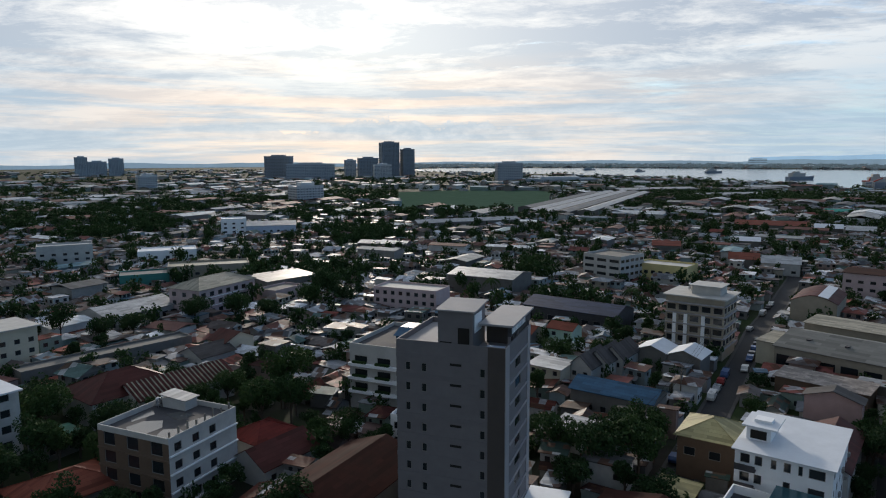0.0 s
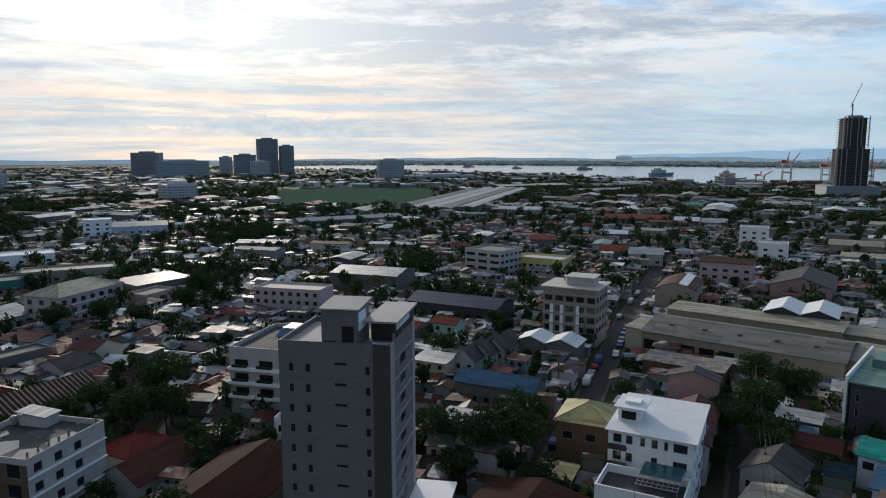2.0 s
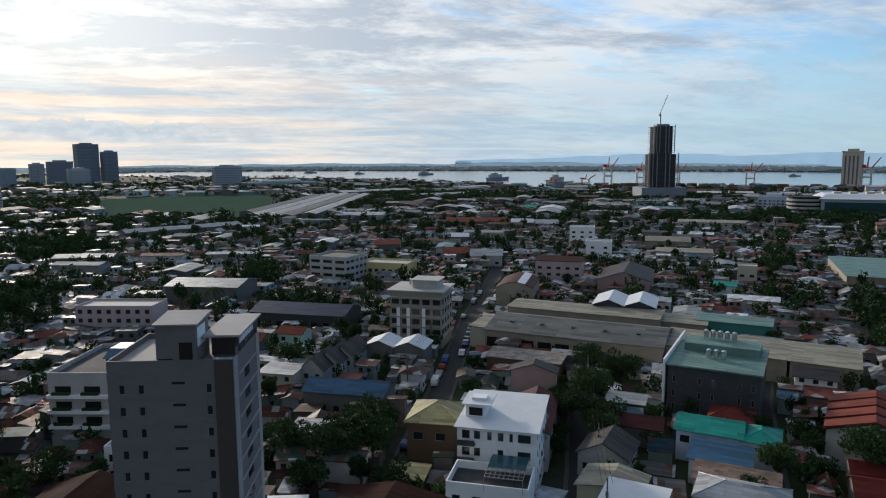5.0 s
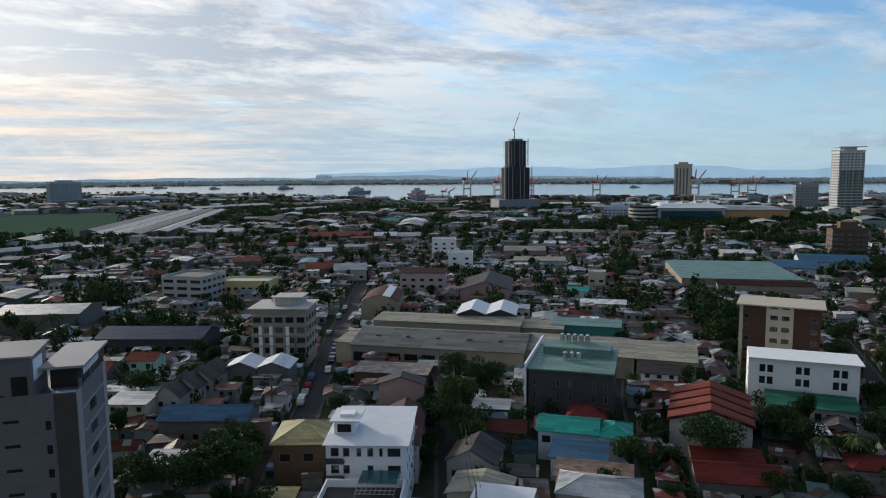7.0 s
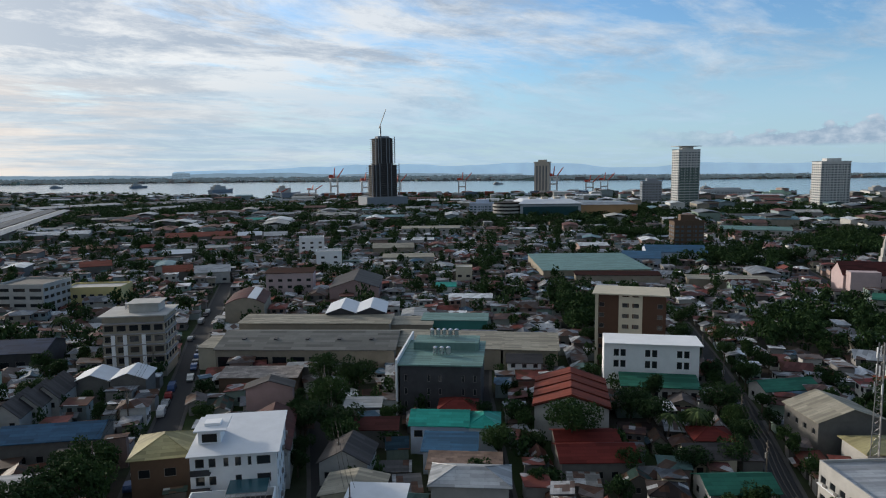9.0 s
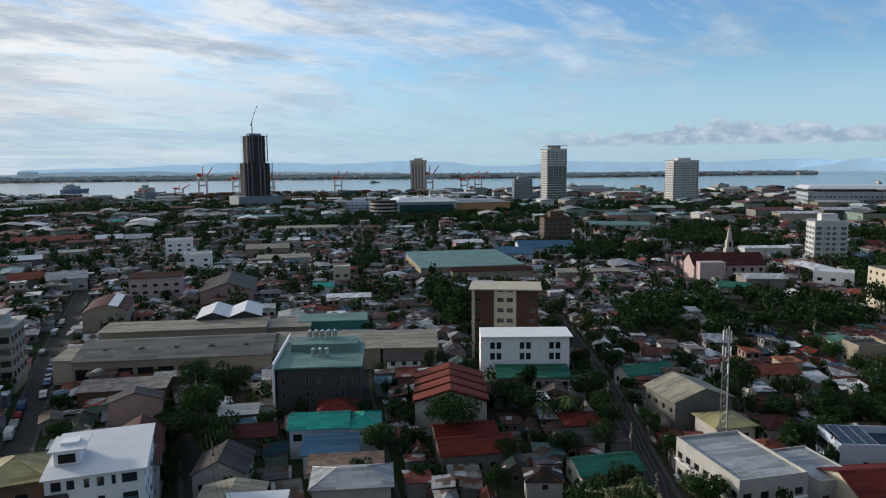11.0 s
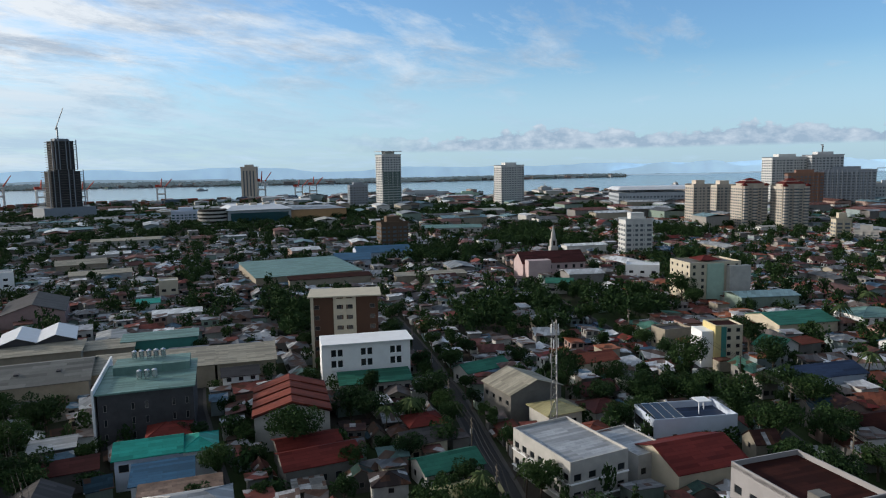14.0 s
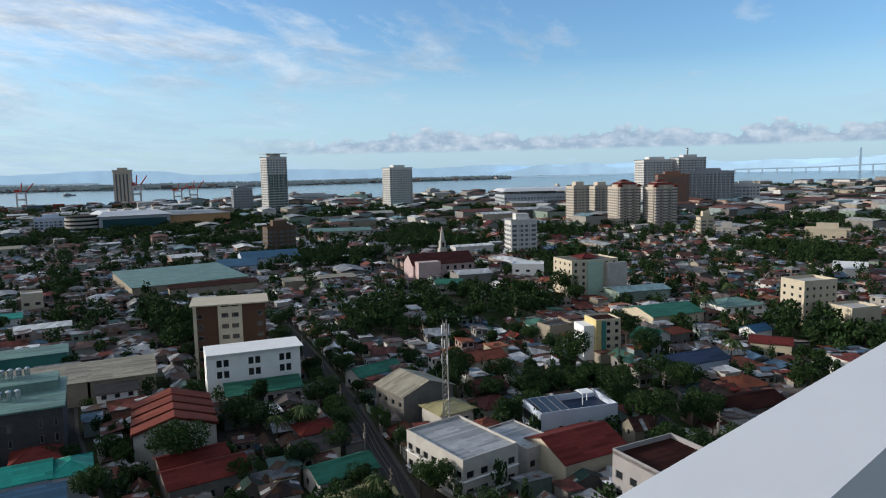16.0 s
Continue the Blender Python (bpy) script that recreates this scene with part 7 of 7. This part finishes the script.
for a, dist, ln, hh in ((21.5, 2500, 70, 16), (27.5, 1850, 90, 20), (32.6, 1450, 60, 24), (12, 3000, 60, 12), (16, 2700, 50, 10), (50, 2300, 40, 8), (66.5, 1560, 60, 14), (88, 2000, 50, 9), (78, 1600, 80, 14)):
    ship(a, dist, ln, hh, rg.uniform(-30, 30), "cargo ship lying in the strait")
# the bridge takes the far land's haze colour and glow
bridge = thing("bridge", "long pale bridge with a tall pylon far across the water", "bridge", 0, 0)
px, py = polar(109.8, 4400)
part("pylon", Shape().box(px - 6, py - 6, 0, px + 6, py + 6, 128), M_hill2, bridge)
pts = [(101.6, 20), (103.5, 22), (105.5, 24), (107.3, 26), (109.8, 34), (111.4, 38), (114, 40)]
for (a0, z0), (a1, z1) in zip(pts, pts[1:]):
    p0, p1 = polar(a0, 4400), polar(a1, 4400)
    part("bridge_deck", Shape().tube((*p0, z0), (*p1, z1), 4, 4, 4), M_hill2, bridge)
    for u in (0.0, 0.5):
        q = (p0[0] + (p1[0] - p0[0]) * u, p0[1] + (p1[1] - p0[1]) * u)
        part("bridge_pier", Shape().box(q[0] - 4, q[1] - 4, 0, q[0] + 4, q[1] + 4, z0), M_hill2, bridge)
# low islands, in the same glowing haze colour as the far land
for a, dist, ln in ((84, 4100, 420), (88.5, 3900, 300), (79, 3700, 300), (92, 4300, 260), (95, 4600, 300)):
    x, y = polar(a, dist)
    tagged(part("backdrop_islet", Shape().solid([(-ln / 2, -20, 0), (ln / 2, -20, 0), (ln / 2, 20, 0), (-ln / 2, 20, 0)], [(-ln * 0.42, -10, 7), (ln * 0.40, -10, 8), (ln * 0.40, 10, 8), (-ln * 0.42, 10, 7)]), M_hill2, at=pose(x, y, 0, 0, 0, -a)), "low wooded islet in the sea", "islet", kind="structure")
# green field and long sheds by the hospital block
fs = Shape()
ring = [polar(a, r) for a, r in ((-5, 740), (3, 715), (8, 720), (9.5, 1150), (4, 1250), (-4, 1150))]
fs.prism(ring[::-1], -0.1, 0.12)
tagged(part("field", fs, material("wet_grass", (0.065, 0.105, 0.075), 1.0, 0, 0.3, 0.05, 0.2, 0.0, specular=0.0)), "broad green marshy field", "field", kind="structure")
for a, dist, w, d, lab in ((23, 1020, 120, 26, "long pale shed roof"), (17, 1150, 140, 40, "long pale green warehouse"), (24, 1200, 110, 36, "long grey port warehouse"), (2, 560, 90, 14, "long pale shed roof beside the houses")):
    x, y = polar(a, dist)
    building("warehouse", lab + " with a low sheet roof", "building", x, y, 22 - a * 0.3, w, d, 6.5, M_concrete, ("gable", R_grey if "grey" in lab else R_pale, 2.0, "x"))

for off, long, mat in ((-33, 380, R_pale), (-15, 420, R_grey), (2, 430, R_pale), (19, 400, R_pale), (36, 330, R_grey)):
    q = radians(MARKET[2])
    building("market_shed", "very long parallel market shed with a low pale sheet roof", "building", MARKET[0] - off * math.sin(q), MARKET[1] + off * math.cos(q), MARKET[2], long, 14, 6.0, M_concrete, ("gable", mat, 1.6, "x"), group="long market sheds")

# ---- cars, poles, wires ----
def car_kind(long, high, van):
    root = thing("car", "", "car", 0, 0)
    b = Shape()
    L, Wd = long, 1.72
    prof = [(-L / 2, 0.35), (L / 2, 0.35), (L / 2, 0.75), (L * 0.27, 0.88), (L * 0.10, high), (-L * 0.38, high), (-L / 2, 0.95)] if not van else [(-L / 2, 0.35), (L / 2, 0.35), (L / 2, 1.0), (L * 0.40, high), (-L / 2, high)]
    b.solid([(x, Wd / 2, z) for x, z in prof], [(x, -Wd / 2, z) for x, z in prof])
    part("body", b, M_car, root)
    for sy in (-1, 1):
        part("side_window", Shape().box(-L * 0.34, sy * (Wd / 2 + 0.012) - 0.01, high - 0.5, L * 0.10, sy * (Wd / 2 + 0.012) + 0.01, high - 0.12), M_glass, root)
        for xx in (-L * 0.3, L * 0.3):
            part("wheel", Shape().tube((xx, sy * 0.72, 0.32), (xx, sy * 0.92, 0.32), 0.32, k=10), M_tyre, root)
    return root


rc = random.Random(5)
CARS = [(car_kind(4.3, 1.45, False), "parked sedan car on the street"), (car_kind(4.6, 1.9, True), "parked van on the street"), (car_kind(4.0, 1.6, False), "small parked hatchback car")]
used = [False] * 3


def park(x, y, ang):
    k = rc.choice((0, 0, 1, 2))
    root, lab = CARS[k]
    m = pose(x, y, 0.06, 0, 0, ang)
    if not used[k]:
        used[k] = True
        tagged(root, lab, "car", "parked cars")
        root.matrix_basis = m
    else:
        copy_thing(root, m)


def along(a, b, off, step, chance):
    a, b = Vector((*a, 0)), Vector((*b, 0))
    t = (b - a).normalized()
    side = Vector((-t.y, t.x, 0))
    d = 2.0
    while d < (b - a).length:
        if rc.random() < chance:
            p = a + t * d + side * off
            park(p.x, p.y, math.degrees(math.atan2(t.y, t.x)) + rc.choice((0, 180)) + rc.gauss(0, 2))
        d += step
    return


along((62, 150), (103, 220), -2.0, 5.6, 0.55)
along((45, 122), (84, 187), 2.0, 6.5, 0.35)
along((103, 220), (132, 264), 2.2, 6.5, 0.6)
along((161, 58), (206, 88), 1.4, 9, 0.4)
along((155, -18), (214, 4), 2.4, 11, 0.5)
along((125, -29), (155, -18), -2.0, 10, 0.5)
along((236, 26), (272, 48), 2.0, 9, 0.6)
for i in range(4):
    for j in range(4):
        if rc.random() < 0.8:
            park(91 + 2.3 * i + 1.6 * j, 166 - 2.4 * i + 4.2 * j - 4, 50)


def pole(x, y, ang, high=9.0):
    p = thing("utility_pole", "weathered utility pole with crossarm and transformer", "pole", x, y, ang, group="utility poles")
    part("post", Shape().tube((0, 0, -0.2), (0, 0, high), 0.17, 0.11, 7), M_wood, p)
    part("crossarm", Shape().box(-1.1, -0.07, high - 0.9, 1.1, 0.07, high - 0.75), M_wood, p)
    part("crossarm", Shape().box(-0.8, -0.07, high - 1.9, 0.8, 0.07, high - 1.75), M_wood, p)
    part("transformer", Shape().tube((0.42, 0, high - 3.4), (0.42, 0, high - 2.4), 0.28, k=10), M_steel, p)
    return Vector((x, y, high - 0.7))


def wire_run(points):
    tops = [pole(*q) for q in points]
    for a, b in zip(tops, tops[1:]):
        t = (b - a).normalized()
        for off in (-0.8, 0.0, 0.8):
            sd = Vector((-t.y, t.x, 0)) * off
            cable = Shape()
            for k in range(9):
                u = k / 8
                p = a.lerp(b, u) + sd - Vector((0, 0, 3.2 * u * (1 - u)))
                cable.v += [tuple(p + Vector(c)) for c in ((0, 0, 0.035), (-t.y * 0.03, t.x * 0.03, -0.02), (t.y * 0.03, -t.x * 0.03, -0.02))]
            cable.f = [(3 * k + i, 3 * k + (i + 1) % 3, 3 * k + 3 + (i + 1) % 3, 3 * k + 3 + i) for k in range(8) for i in range(3)]
            tagged(part("power_line", cable, M_tyre), "black sagging power line between poles", "cable", "power lines")


wire_run([(88, 22, 30, 9), (104, 30, 30, 9.5), (124, 41, 30, 9), (146, 54, 30, 9), (168, 67, 30, 9), (192, 83, 30, 9)])
wire_run([(62, 82, 55, 9), (74, 101, 55, 9), (87, 121, 55, 9), (98, 139, 55, 9)])
wire_run([(118, -36, 30, 9), (140, -28, 20, 9), (163, -20, 20, 10), (188, -11, 20, 9), (216, 0, 25, 9), (240, 22, 40, 9)])
wire_run([(40, 130, 60, 9), (56, 156, 60, 9), (76, 190, 60, 9), (96, 222, 60, 9)])

# street trees
for a, b, off, step in (((100, 84), (140, 122), 4, 8), ((96, 76), (130, 110), -4.5, 9), ((120, 34), (206, 88), -4, 9), ((140, 46), (230, 104), 4.5, 8), ((150, -20), (214, 4), 6.5, 8), ((214, 4), (272, 48), 6.5, 9), ((72, 104), (99, 144), 4, 8), ((140, -24), (200, -3), -7, 8)):
    a, b = Vector((*a, 0)), Vector((*b, 0))
    t = (b - a).normalized()
    d = 0.0
    while d < (b - a).length:
        p = a + t * (d + rc.uniform(-2, 2)) + Vector((-t.y, t.x, 0)) * (off + rc.uniform(-0.5, 0.5))
        if not any(abs((p.x - f[0]) * math.cos(radians(f[2])) + (p.y - f[1]) * math.sin(radians(f[2]))) < f[3] / 2 + 1.2 and abs(-(p.x - f[0]) * math.sin(radians(f[2])) + (p.y - f[1]) * math.cos(radians(f[2]))) < f[4] / 2 + 1.2 for f in TAKEN):
            tree(p.x, p.y, rc.randrange(5), rc.uniform(0.55, 0.9), "street tree with a dense dark crown")
        d += step
